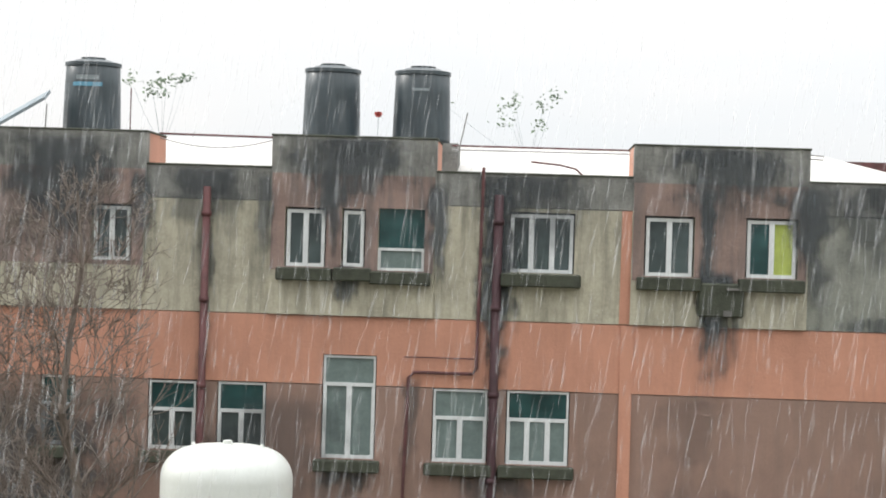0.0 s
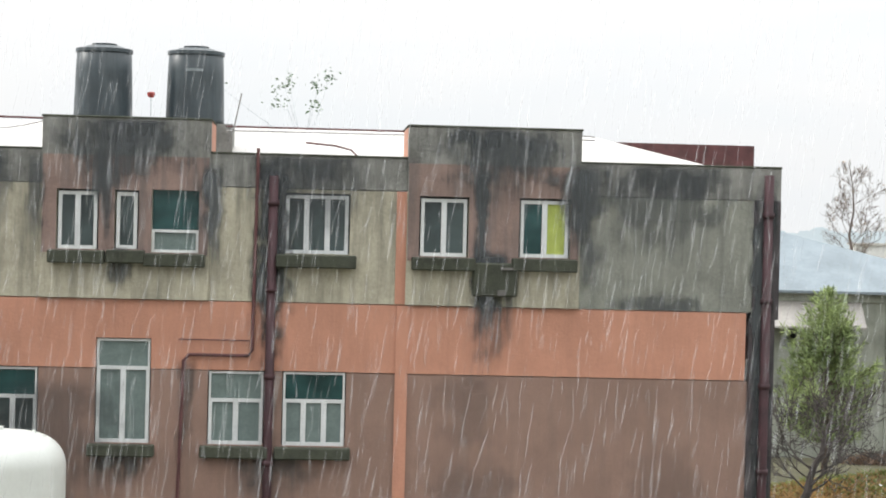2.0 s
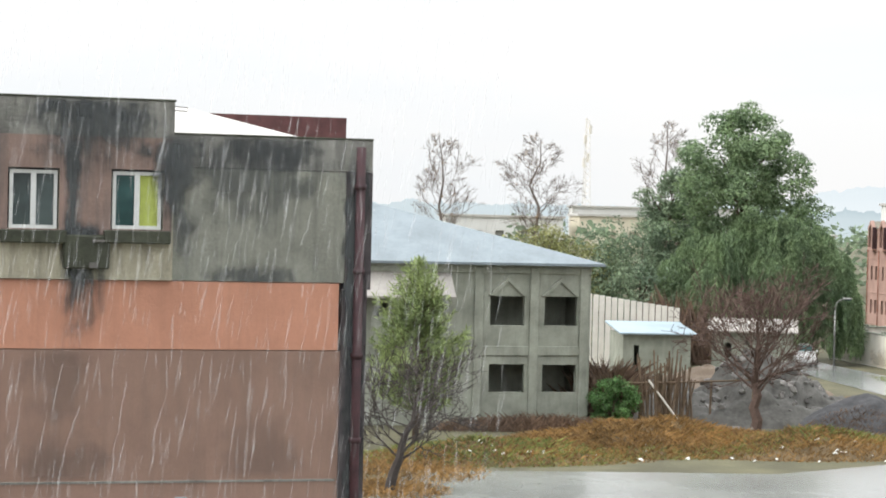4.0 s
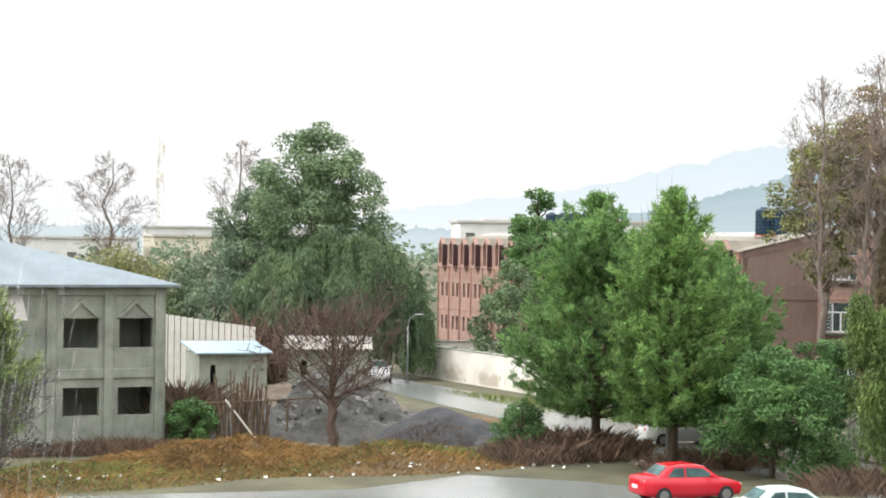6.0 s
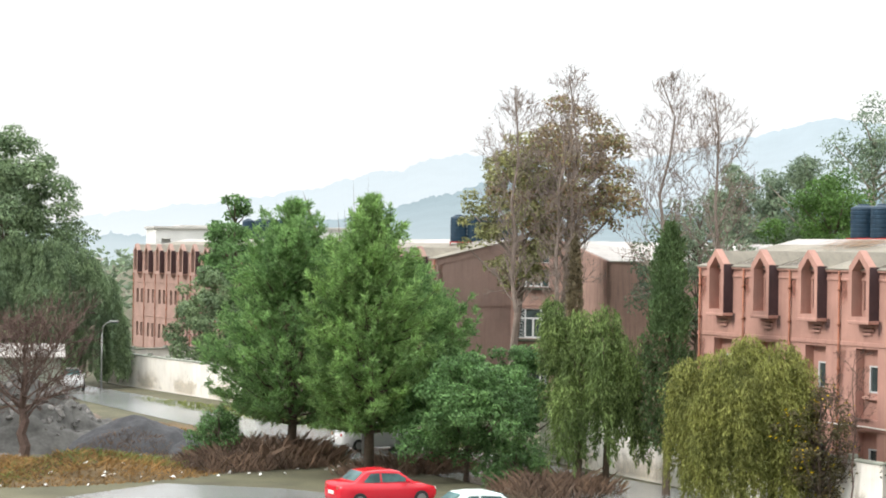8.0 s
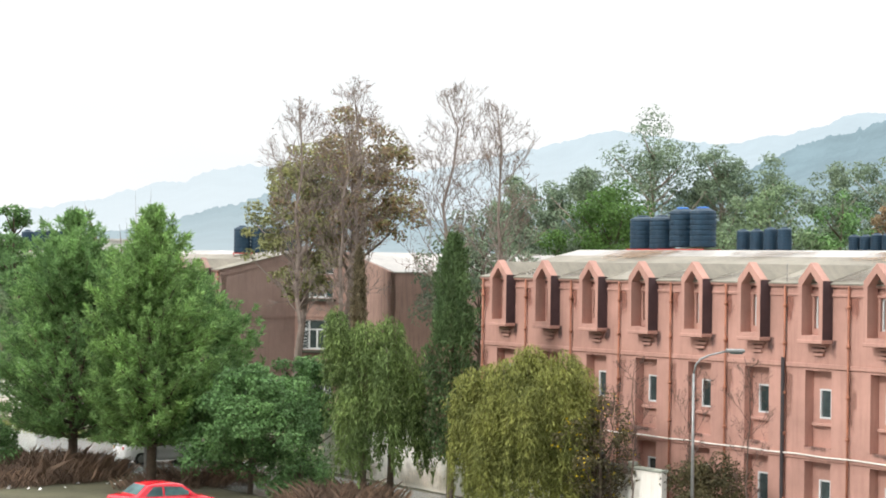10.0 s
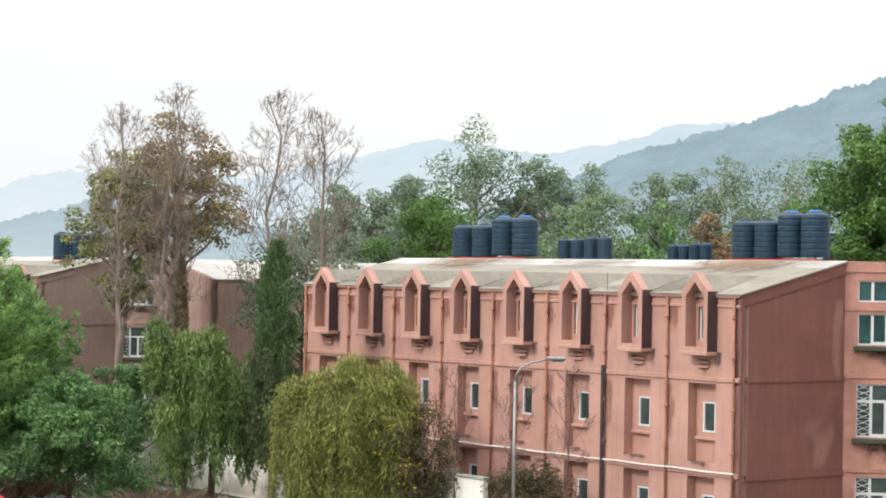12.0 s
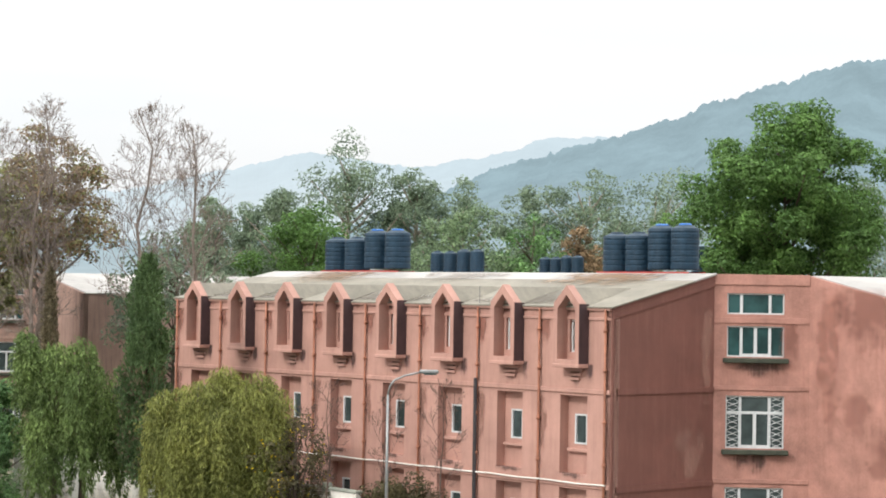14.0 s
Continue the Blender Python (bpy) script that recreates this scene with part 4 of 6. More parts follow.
tank_row(80.3, 111.0, 125, 4, 1.05, (), z=10.5, gap=1.05)
tank_row(97.2, 168.2, 128, 4, 1.1, (), gap=1.0)
for o in (tank_black, tank_blue):
    o.matrix_basis = pose(90.0 + (1.3 if o is tank_blue else 0.0), 58.0, 10.75)


# ---- trees ----
def leaf_mesh(name, centres, sizes, material, parent, label="", tall=1.0, hang=0.0, seed=0, bend=0.35, width=0.5, axis=None, facing=None, loose=0.45):
    """Many small leaves, one at each centre; axis: the way each one points, facing: the way its face looks."""
    rng = np.random.default_rng(seed)
    n = len(centres)
    c = np.asarray(centres, float)
    a = rng.normal(size=(n, 3))
    if axis is not None:
        a = np.asarray(axis) + a * loose
    elif facing is not None:
        f = np.asarray(facing) + rng.normal(size=(n, 3)) * loose
        f /= np.linalg.norm(f, axis=1)[:, None] + 1e-9
        a -= f * np.sum(a * f, 1)[:, None]
    else:
        a[:, 2] = a[:, 2] * 0.5 - hang
    a /= np.linalg.norm(a, axis=1)[:, None] + 1e-9
    b = np.cross(a, rng.normal(size=(n, 3))) if facing is None else np.cross(f, a)
    b /= np.linalg.norm(b, axis=1)[:, None] + 1e-9
    s = np.asarray(sizes, float).reshape(-1, 1) * rng.uniform(0.65, 1.35, (n, 1))
    nrm = np.cross(a, b)
    v = np.stack([c - a * s * tall, c + b * s * width + nrm * s * bend * 0.3, c + a * s * tall, c - b * s * width + nrm * s * bend * 0.3], 1).reshape(-1, 3)
    me = bpy.data.meshes.new(name)
    me.vertices.add(4 * n), me.loops.add(4 * n), me.polygons.add(n)
    me.vertices.foreach_set("co", v.astype(np.float32).ravel())
    me.loops.foreach_set("vertex_index", np.arange(4 * n, dtype=np.int32))
    me.polygons.foreach_set("loop_start", np.arange(0, 4 * n, 4, dtype=np.int32))
    me.update(calc_edges=True)
    me.materials.append(material)
    ob = new(name, me)
    ob.parent = parent
    return tagged(ob, label)


def clumps(rng, n_clump, per, place, spread, flat=0.7):
    """Leaf centres on the skin of rounded puffs, and the way each leaf faces; place(rng) gives a puff's centre and size factor."""
    out, face = [], []
    for _ in range(n_clump):
        c, k = place(rng)
        m = int(per * k * k) + 3
        p = rng.normal(size=(m, 3))
        p[:, 2] += 0.35
        p /= np.linalg.norm(p, axis=1)[:, None]
        face.append(p + np.array((0, 0, 0.35)))
        ph = rng.uniform(0, 6, 3)
        bumps = 1 + 0.22 * np.sin(p[:, 0] * 6 + ph[0]) * np.sin(p[:, 1] * 6 + ph[1]) + 0.15 * np.sin(p[:, 2] * 9 + ph[2])
        p = p * (rng.uniform(0.25, 1.0, m) ** 0.3 * bumps)[:, None] * spread * k
        p[:, 2] *= flat
        out.append(p + np.asarray(c))
    return np.concatenate(out), np.concatenate(face)


def limbs(bm, start, way, length, radius, depth, rng, tips, spread=0.6, rise=0.15, kids=3, shrink=0.68, sides=5, wob=0.12, fine=0.009):
    """Branching limbs; collects the ends."""
    pts, p, d = [Vector(start)], Vector(start), Vector(way).normalized()
    n = 4 if depth > 2 else 2
    for _ in range(n):
        d = (d + Vector(rng.normal(size=3)) * wob + Vector((0, 0, rise * 0.3))).normalized()
        p = p + d * (length / n)
        pts.append(p.copy())
    tube(bm, pts, [max(radius * (1 - 0.5 * j / n), fine * 0.7) for j in range(n + 1)], sides)
    tips.extend(pts[1:])
    if depth <= 0:
        return
    for k in range(kids):
        q = pts[-1] if k == 0 else pts[rng.integers(max(1, n - 2), n + 1)]
        e = (d + Vector(rng.normal(size=3)) * spread + Vector((0, 0, rise))).normalized()
        limbs(bm, q, e, length * shrink * rng.uniform(0.75, 1.15), max(radius * 0.55, fine), depth - 1, rng, tips, spread, rise, kids, shrink, max(3, sides - 1), wob, fine)


def leafy_tree(x, y, h, label, material, seed, radius, low=0.25, n=90, per=130, leaf=0.11, bark="bark", spread=0.55, shape=1.0, z=0.0, gaps=0.25, flat=0.75, second=None, tilt=0.0, puff=0.2):
    """A trunk with limbs and a lumpy crown of leaf clumps between low * h and h."""
    t = thing("tree", pose(x, y, z), label, "tree")
    rng = np.random.default_rng(seed)
    bm, tips = bmesh.new(), []
    z0 = h * low
    tube(bm, [(0, 0, -0.1), (0.05 * h * rng.normal() * 0.3, 0, h * 0.25), (0.02 * h * rng.normal(), 0, h * 0.55), (0, 0, h * 0.88)], [0.06 + h * 0.012, 0.05 + h * 0.009, 0.03 + h * 0.006, 0.03], 8)
    ph = rng.uniform(0, 6, 3)
    cents = []

    def place(r):
        while True:
            u = r.uniform(-1, 1, 3)
            k = np.linalg.norm(u)
            if k > 1 or k < 0.3:
                continue
            zz = (u[2] + 1) / 2
            prof = (math.sin(math.pi * min(1, max(0.04, zz)) ** 0.8)) ** 0.5 * (1 - 0.35 * zz * (shape - 1)) if shape < 2 else (1 - zz) ** 0.75 + 0.08
            a = math.atan2(u[1], u[0])
            lump = 1 + gaps * math.sin(3 * a + ph[0] + zz * 7) + gaps * 0.7 * math.sin(5 * a + ph[1] - zz * 11)
            kr = math.hypot(u[0], u[1]) / max(0.05, math.sqrt(1 - u[2] ** 2))
            rr = radius * prof * kr * lump
            c = (rr * math.cos(a) + tilt * zz, rr * math.sin(a), z0 + (h - z0) * zz)
            cents.append(c)
            return c, r.uniform(0.7, 1.25)

    pts, face = clumps(rng, n, per, place, radius * puff + 0.08, flat)
    for c in cents[:: max(1, len(cents) // 26)]:
        zb = max(h * 0.18, c[2] - math.hypot(c[0], c[1]) * 0.8 - 0.3)
        zb = min(zb, h * 0.85)
        tube(bm, [(0, 0, zb), (c[0] * 0.5, c[1] * 0.5, (zb + c[2]) / 2 - 0.05 * radius), c], [0.02 + h * 0.004, 0.015 + h * 0.003, 0.015], 5)
    part("trunk", bm, M[bark], t, smooth=True)
    leaf_mesh("crown", pts, np.full(len(pts), leaf), material, t, seed=seed, facing=face)
    if second:
        m2, share = second
        k = int(len(pts) * share)
        pick = rng.integers(0, len(pts), k)
        leaf_mesh("dry_foliage", pts[pick] + rng.normal(size=(k, 3)) * 0.12, np.full(k, leaf), m2, t, "leaves of another tint", seed=seed + 1, facing=face[pick])
    return t


def pine_tree(x, y, h, radius, label, material, seed, low=0.16, whorls=26, leaf=0.15, z=0.0, dense=1.25, tops=2):
    """A pine: whorls of boughs that turn up at their ends, each twig ending in a brush of needles; side leaders near the top."""
    t = thing("tree", pose(x, y, z), label, "tree", "pine trees")
    rng = np.random.default_rng(seed)
    bm = bmesh.new()
    tube(bm, [(0, 0, -0.1), (0.05, 0.03, h * 0.3), (0, 0.05, h * 0.7), (0, 0, h)], [h * 0.019, h * 0.016, h * 0.008, 0.02], 8)
    pts, ways = [], []
    ph = rng.uniform(0, 6, 4)

    def brush_of(c, d, m, size):
        q = rng.normal(size=(m, 3)) * 0.75 + np.asarray(d) * 1.3
        q /= np.linalg.norm(q, axis=1)[:, None]
        back = rng.uniform(-0.25, 0.3, (m, 1)) * size * 2.2
        pts.append(np.asarray(c) + np.asarray(d) * back + q * size * rng.uniform(0.3, 1.0, (m, 1)))
        ways.append(q)

    def spire(bx, by, z0, z1, rad, n, power):
        for w in range(n):
            k = w / (n - 1)
            zz = z0 + (z1 - z0) * 0.97 * k
            base_reach = rad * (1 - k ** 2) ** power * min(1, 0.68 + 2.2 * k) + 0.12
            nb = int(5 + 6 * (1 - k))
            for j in range(nb):
                a = 2 * math.pi * (j + rng.uniform(-0.4, 0.4)) / nb + w * 1.1
                lump = 1 + 0.13 * math.sin(3 * a + ph[0] + k * 9) + 0.1 * math.sin(5 * a + ph[1] - k * 14)
                L = base_reach * lump * rng.uniform(0.78, 1.1)
                up = L * (0.42 + 0.5 * k) * rng.uniform(0.6, 1.3) - 0.1 * L * (1 - k)
                ex, ey = math.cos(a), math.sin(a)
                tube(bm, [(bx, by, zz - 0.1), (bx + ex * L * 0.55, by + ey * L * 0.55, zz + up * 0.25), (bx + ex * L, by + ey * L, zz + up)], [0.045 * (1 - k) + 0.012, 0.03 * (1 - k) + 0.01, 0.008], 4)
                steps = int(2 + 4.5 * L / radius)
                for q in np.linspace(0.42, 1.0, steps):
                    for sg in ((0.0,) if q > 0.97 else (-1.0, 1.0)):
                        side = sg * rng.uniform(0.2, 0.5) * (0.35 + 0.2 * L) * (1.15 - q)
                        c = np.array((bx + ex * L * q - ey * side, by + ey * L * q + ex * side, zz + up * q ** 2.0 + rng.normal() * 0.06))
                        d = np.array((ex * 0.7 - ey * sg * 0.4, ey * 0.7 + ex * sg * 0.4, 0.55 + 0.5 * k))
                        brush_of(c, d / np.linalg.norm(d), int((20 + 12 * q) * dense), 0.2 + 0.025 * radius)
        for e in range(5):
            brush_of((bx, by, z1 - 0.75 + 0.18 * e), (0, 0, 1), int(26 * dense), 0.17)

    spire(0, 0, h * low, h, radius, whorls, 1.0)
    for i in range(tops):
        a = ph[2] + i * 2.3
        r = radius * 0.3
        spire(r * math.cos(a), r * math.sin(a), h * 0.62, h * (0.88 - 0.05 * i), radius * 0.36, max(6, whorls // 3), 1.0)
    part("trunk", bm, M["bark"], t, smooth=True)
    pts, ways = np.concatenate(pts), np.concatenate(ways)
    leaf_mesh("crown", pts, np.full(len(pts), leaf), material, t, tall=1.0, seed=seed, width=0.17, axis=ways, loose=0.25)
    return t


def weeping_tree(x, y, h, radius, label, material, seed, lobes, leaf=0.07, z=0.0, turn=0.0, plumes=60, stems=((0.0, 0.0),), long=3.0):
    """Hanging masses of foliage, each a bundle of drooping plumes. lobes: (across, away, top, foot, radius)."""
    t = thing("tree", pose(x, y, z, 0, 0, turn), label, "tree", "weeping trees")
    rng = np.random.default_rng(seed)
    bm = bmesh.new()
    for sx, sy in stems:
        tube(bm, [(sx, sy, -0.1), (sx * 1.1, sy, h * 0.3), (sx * 0.7, sy, h * 0.6), (sx * 0.5, sy, h * 0.85)], [h * 0.02, h * 0.016, h * 0.011, 0.03], 8)
    pts, ways = [], []
    for cx, cy, top, foot, r in lobes:
        sx, sy = min(stems, key=lambda q: abs(q[0] - cx))
        tube(bm, [(sx * 0.8, sy, top * 0.5), ((cx + sx) * 0.5, (cy + sy) * 0.5, top * 0.78), (cx, cy, top - 0.25)], [h * 0.009, h * 0.006, 0.02], 5)
        for s in range(int(plumes * (0.5 + r))):
            a, k = rng.uniform(0, 2 * math.pi), rng.uniform(0, 1) ** 0.5
            tp = top - 0.75 * r * k ** 2.2 - abs(rng.normal()) * 0.12 - (top - foot) * 0.55 * max(0.0, rng.uniform(-0.6, 1.0))
            ln = min(tp - foot * rng.uniform(0.6, 1.6), long * rng.uniform(0.35, 1.0))
            if ln < 0.3:
                continue
            fat = rng.uniform(0.09, 0.17)
            m = int(ln * 46 * fat / 0.12)
            q = rng.uniform(0, 1, m) ** 0.8
            rad = r * k * (0.75 + 0.3 * np.sqrt(q))
            w = fat * np.clip(np.sin(np.pi * np.clip(q * 0.85 + 0.12, 0, 1)), 0.1, 1)
            off = rng.normal(size=(m, 3)) * w[:, None] * np.array((1, 1, 0.4))
            p = np.stack([cx + math.cos(a) * rad, cy + math.sin(a) * rad, tp - ln * q + 0.25 * r * k * np.sin(np.pi * np.clip(q * 2.5, 0, 1))], 1) + off
            pts.append(p)
            ways.append(np.stack([off[:, 0] * 3 + 0.25 * math.cos(a), off[:, 1] * 3 + 0.25 * math.sin(a), np.full(m, -1.0)], 1))
    part("trunk", bm, M["bark"], t, smooth=True)
    pts, ways = np.concatenate(pts), np.concatenate(ways)
    leaf_mesh("crown", pts, np.full(len(pts), leaf), material, t, tall=1.4, seed=seed, width=0.3, axis=ways, loose=0.35)
    return t


def cypress_tree(x, y, h, radius, label, seed, material="cypress", n=16000, leaf=0.11, base=0.5, z=0.0, second=None):
    """A narrow column of upright plumes with a ragged, many-pointed top."""
    t = thing("tree", pose(x, y, z), label, "tree", "cypresses")
    rng = np.random.default_rng(seed)
    part("trunk", tube(bmesh.new(), [(0, 0, -0.1), (0, 0, h * 0.5), (0, 0, h * 0.9)], [h * 0.016, h * 0.01, 0.02], 7), M["bark"], t)
    pts, ways = [], []
    plumes = 210
    for i in range(plumes):
        k = (i + rng.uniform(0, 1)) / plumes
        a = i * 2.4 + rng.uniform(-0.4, 0.4)
        prof = max(0.06, math.sin(math.pi * min(1, k * 0.9 + 0.1) ** 0.8)) ** 0.6
        lump = 1 + 0.2 * math.sin(3 * a + k * 21 + seed) + 0.14 * math.sin(5 * a - k * 37)
        r = radius * prof * lump * rng.uniform(0.55, 1.0)
        zz = base + (h * 0.93 - base) * k
        ln = rng.uniform(0.5, 1.1) * (0.7 + 0.5 * radius)
        m = n // plumes
        q = rng.uniform(0, 1, m)
        w = (0.05 + 0.13 * radius) * np.sin(np.pi * np.clip(q * 0.8 + 0.15, 0, 1))
        off = rng.normal(size=(m, 3)) * w[:, None] * np.array((0.8, 0.8, 0.5))
        pts.append(np.stack([math.cos(a) * r * (0.75 + 0.25 * q), math.sin(a) * r * (0.75 + 0.25 * q), np.minimum(zz + ln * q, h)], 1) + off)
        ways.append(np.stack([off[:, 0] * 3, off[:, 1] * 3, np.ones(m)], 1))
    pts, ways = np.concatenate(pts), np.concatenate(ways)
    leaf_mesh("crown", pts, np.full(len(pts), leaf), M[material], t, tall=1.2, seed=seed, width=0.35, axis=ways, loose=0.35)
    if second:
        pick = rng.integers(0, len(pts), len(pts) // 5)
        pick = pick[(pts[pick, 2] < h * 0.6)]
        leaf_mesh("dry_foliage", pts[pick] * np.array((1.04, 1.04, 1)), np.full(len(pick), leaf), M[second], t, "browned older foliage", seed=seed + 1, axis=ways[pick])
    return t


def crown_tree(x, y, h, r, label, material, seed, start=0.3, sides=26, r0=0.0, lean=0.0, twig=0.014, z=0.0, sweep=0.9, buds=None, nbuds=0):
    """A bare tree with one leader and rising side limbs that branch into fine twigs."""
    t = thing("tree", pose(x, y, z), label, "tree")
    rng = np.random.default_rng(seed)
    bm, tips = bmesh.new(), []
    n = 9
    lead = [Vector((lean * k / n + rng.normal() * 0.012 * h * (k > 0), rng.normal() * 0.012 * h * (k > 0), -0.1 + (h + 0.1) * k / n)) for k in range(n + 1)]
    r0 = r0 or h * 0.013
    tube(bm, [tuple(p) for p in lead], [r0 * (1 - 0.9 * k / n) + twig for k in range(n + 1)], 7)
    part("trunk", bm, material, t)
    bm = bmesh.new()
    for j in range(sides):
        k = start + (0.96 - start) * (j + rng.uniform(0, 0.8)) / sides
        f = k * n
        p = lead[int(f)].lerp(lead[min(n, int(f) + 1)], f - int(f))
        a = j * 2.4 + rng.uniform(-0.5, 0.5)
        q = (k - start) / (1 - start)
        reach = r * (math.sin(math.pi * (0.18 + 0.78 * q)) ** 0.7) * rng.uniform(0.75, 1.1)
        way = Vector((math.cos(a), math.sin(a), sweep * rng.uniform(0.7, 1.3)))
        limbs(bm, p, way, reach * 0.6, max(r0 * (1 - k) * 0.42, twig * 1.8), 3, rng, tips, 0.55, 0.16, 4, 0.64, 4, 0.1, twig)
    part("crown", bm, material, t, "bare branching crown")
    if buds:
        tp = np.array([tuple(p) for p in tips])
        c = tp[rng.integers(0, len(tp), nbuds)] + rng.normal(size=(nbuds, 3)) * 0.1
        leaf_mesh("foliage", c, np.full(nbuds, 0.07), buds, t, "few withered leaves", seed=seed)
    return t


MOUNDS = []


def mound_skin(u, v, h, rough, seed):
    """Height of one mound's skin at u, v from -1 to 1."""
    k = math.hypot(u, v)
    if k >= 1:
        return 0.0
    z = h * (1 - k) ** 0.8 * (1 + rough * noise.noise((u * 3 + seed, v * 3, 0)) * 2)
    z += rough * (0.5 * h * noise.noise((u * 9, v * 9, seed)) + 0.3 * noise.noise((u * 24, v * 24, seed))) * min(1.0, 2 * (1 - k))
    return max(z, 0.0)


def mound_height(px, py):
    """Height of the banks and heaps at plan points."""
    z = np.zeros(len(px))
    for mx, my, rx, ry, h, rough, seed, turn in MOUNDS:
        c, s = math.cos(radians(turn)), math.sin(radians(turn))
        u, v = ((px - mx) * c + (py - my) * s) / rx, (-(px - mx) * s + (py - my) * c) / ry
        for i in np.nonzero(np.hypot(u, v) < 1)[0]:
            z[i] = max(z[i], mound_skin(u[i], v[i], h, rough, seed))
    return z


def brush(name, x, y, rx, ry, h, label, material, seed, n=900, width=0.05, z=0.0, lean=0.5):
    """Dry stems and grass rising from a patch of ground."""
    rng = np.random.default_rng(seed)
    a, k = rng.uniform(0, 2 * math.pi, n), rng.uniform(0, 1, n) ** 0.5
    px, py = rx * k * np.cos(a), ry * k * np.sin(a)
    hh = h * (1.05 - 0.6 * k ** 2) * rng.uniform(0.35, 1.0, n)
    lx, ly = rng.normal(size=n) * lean * hh, rng.normal(size=n) * lean * hh
    w = width * rng.uniform(0.5, 1.2, n)
    ang = rng.uniform(0, math.pi, n)
    dx, dy = np.cos(ang) * w, np.sin(ang) * w
    base = np.stack([px, py, mound_height(px + x, py + y) - 0.05], 1)
    v = np.stack([base - np.stack([dx, dy, 0 * w], 1), base + np.stack([dx, dy, 0 * w], 1), base + np.stack([lx * 0.5 + dx * 0.7, ly * 0.5 + dy * 0.7, hh * 0.65], 1), base + np.stack([lx, ly, hh], 1)], 1).reshape(-1, 3)
    f = np.arange(4 * n).reshape(-1, 4)
    ob = raw(name, v.tolist(), f.tolist(), material)
    ob.matrix_basis = pose(x, y, z)
    return tagged(ob, label, "undergrowth", "", "stuff")


# ---- bare concrete house behind the yard ----
gh = thing("concrete_house", pose(0, 93, 0), "unfinished grey cement-rendered two-storey house with empty windows", "house")
GX0, GX1 = 8.0, 32.6
gw = [(27.6, 29.3, 4.73, 6.12), (30.3, 31.95, 4.73, 6.12), (27.6, 29.35, 1.55, 2.88), (30.25, 31.95, 1.55, 2.86), (22.0, 22.6, 5.1, 5.7), (17, 19, 1.5, 3), (17, 19, 4.7, 6.1)]
part("front_wall", pierced(bmesh.new(), GX0, GX1, 0, 7.6, 0, 0.3, gw), M["concrete"], gh)
gsw = part("side_wall", pierced(bmesh.new(), 0.3, 14, 0, 7.6, 0, 0.3, []), M["concrete"], gh)
gsw.matrix_basis = Matrix.Translation((GX1, 0, 0)) @ Matrix.Rotation(radians(90), 4, "Z")
part("rear_wall", boxes((GX0, GX1 - 0.3, 13.7, 14.0, 0, 7.6), (GX0, GX0 + 0.3, 0.3, 13.7, 0, 7.6)), M["concrete"], gh)
part("inside", boxes((GX0 + 0.4, GX1 - 0.4, 2.5, 2.6, 0.1, 7.5), (GX0 + 0.4, GX1 - 0.4, 0.3, 2.5, 3.4, 3.5)), M["concrete"], gh)
for x in (27.0, 29.75, 32.25):
    part("pier", boxes((x - 0.22, x + 0.22, -0.14, 0.0, 0, 7.5), bevel=0.03), M["concrete"], gh)
part("band", boxes((GX0, GX1, -0.08, 0.0, 3.3, 3.75), (GX0, GX1, -0.1, 0.0, 7.2, 7.62), bevel=0.02), M["concrete"], gh)
for c in (28.45, 31.1):
    part("window_arch", prism(bmesh.new(), [(c - 0.95, 6.15), (c, 7.05), (c + 0.95, 6.15), (c + 0.72, 6.15), (c, 6.82), (c - 0.72, 6.15)], -0.13, -0.0), M["concrete"], gh, "pointed cement moulding")
awn = part("awning", prism(bmesh.new(), [(0, 7.25), (-1.1, 6.1), (-1.1, 6.0), (0, 7.1)], 14.0, 25.6), M["roof_pale"], gh, "sloping pale awning")
awn.matrix_basis = Matrix.Rotation(radians(90), 4, "Z") @ Matrix.Scale(-1, 4, (0, 1, 0))
o = 0.55
vs = [(GX0 - o, -o, 7.72), (GX1 + o, -o, 7.72), (GX1 + o, 14 + o, 7.72), (GX0 - o, 14 + o, 7.72), (16.5, 7, 11.1), (20.5, 7, 11.1), (GX0 - o, -o, 7.6), (GX1 + o, -o, 7.6), (GX1 + o, 14 + o, 7.6), (GX0 - o, 14 + o, 7.6)]
raw("roof", vs, [(0, 1, 5, 4), (1, 2, 5), (2, 3, 4, 5), (3, 0, 4), (6, 7, 1, 0), (7, 8, 2, 1), (8, 9, 3, 2), (9, 6, 0, 3), (9, 8, 7, 6)], M["tin"], gh, "wet grey hipped tin roof")

# ---- boundary walls ----
def boundary(p, q, h, label, name="boundary_wall"):
    (x0, y0), (x1, y1) = p, q
    w = math.hypot(x1 - x0, y1 - y0)
    t = thing(name, pose(x0, y0, 0, 0, 0, math.degrees(math.atan2(y1 - y0, x1 - x0))), label, "wall", "", "structure")
    part("panel", boxes((0, w, -0.12, 0.12, 0, h)), M["wall_white"], t)
    for k in range(int(w / 6) + 1):
        stain(t, k * 6 - 0.4, min(w, k * 6 + 6.4), 0.02, h * 0.75, -0.125, (0.42, 0.33, 0.2), 0.4, True)
    part("coping", boxes((-0.05, w + 0.05, -0.18, 0.18, h, h + 0.1), bevel=0.02), M["concrete"], t)
    for i in range(int(w / 3) + 1):
        part("pier", boxes((i * 3 - 0.15, i * 3 + 0.15, -0.14, 0.14, h + 0.1, h + 0.26), bevel=0.02), M["concrete"], t)


boundary((67.0, 137.5), (65.6, 112.0), 2.25, "stained white boundary wall along the wet road")
boundary((67.0, 137.5), (90.0, 141.0), 2.25, "stained white boundary wall turning off the road")
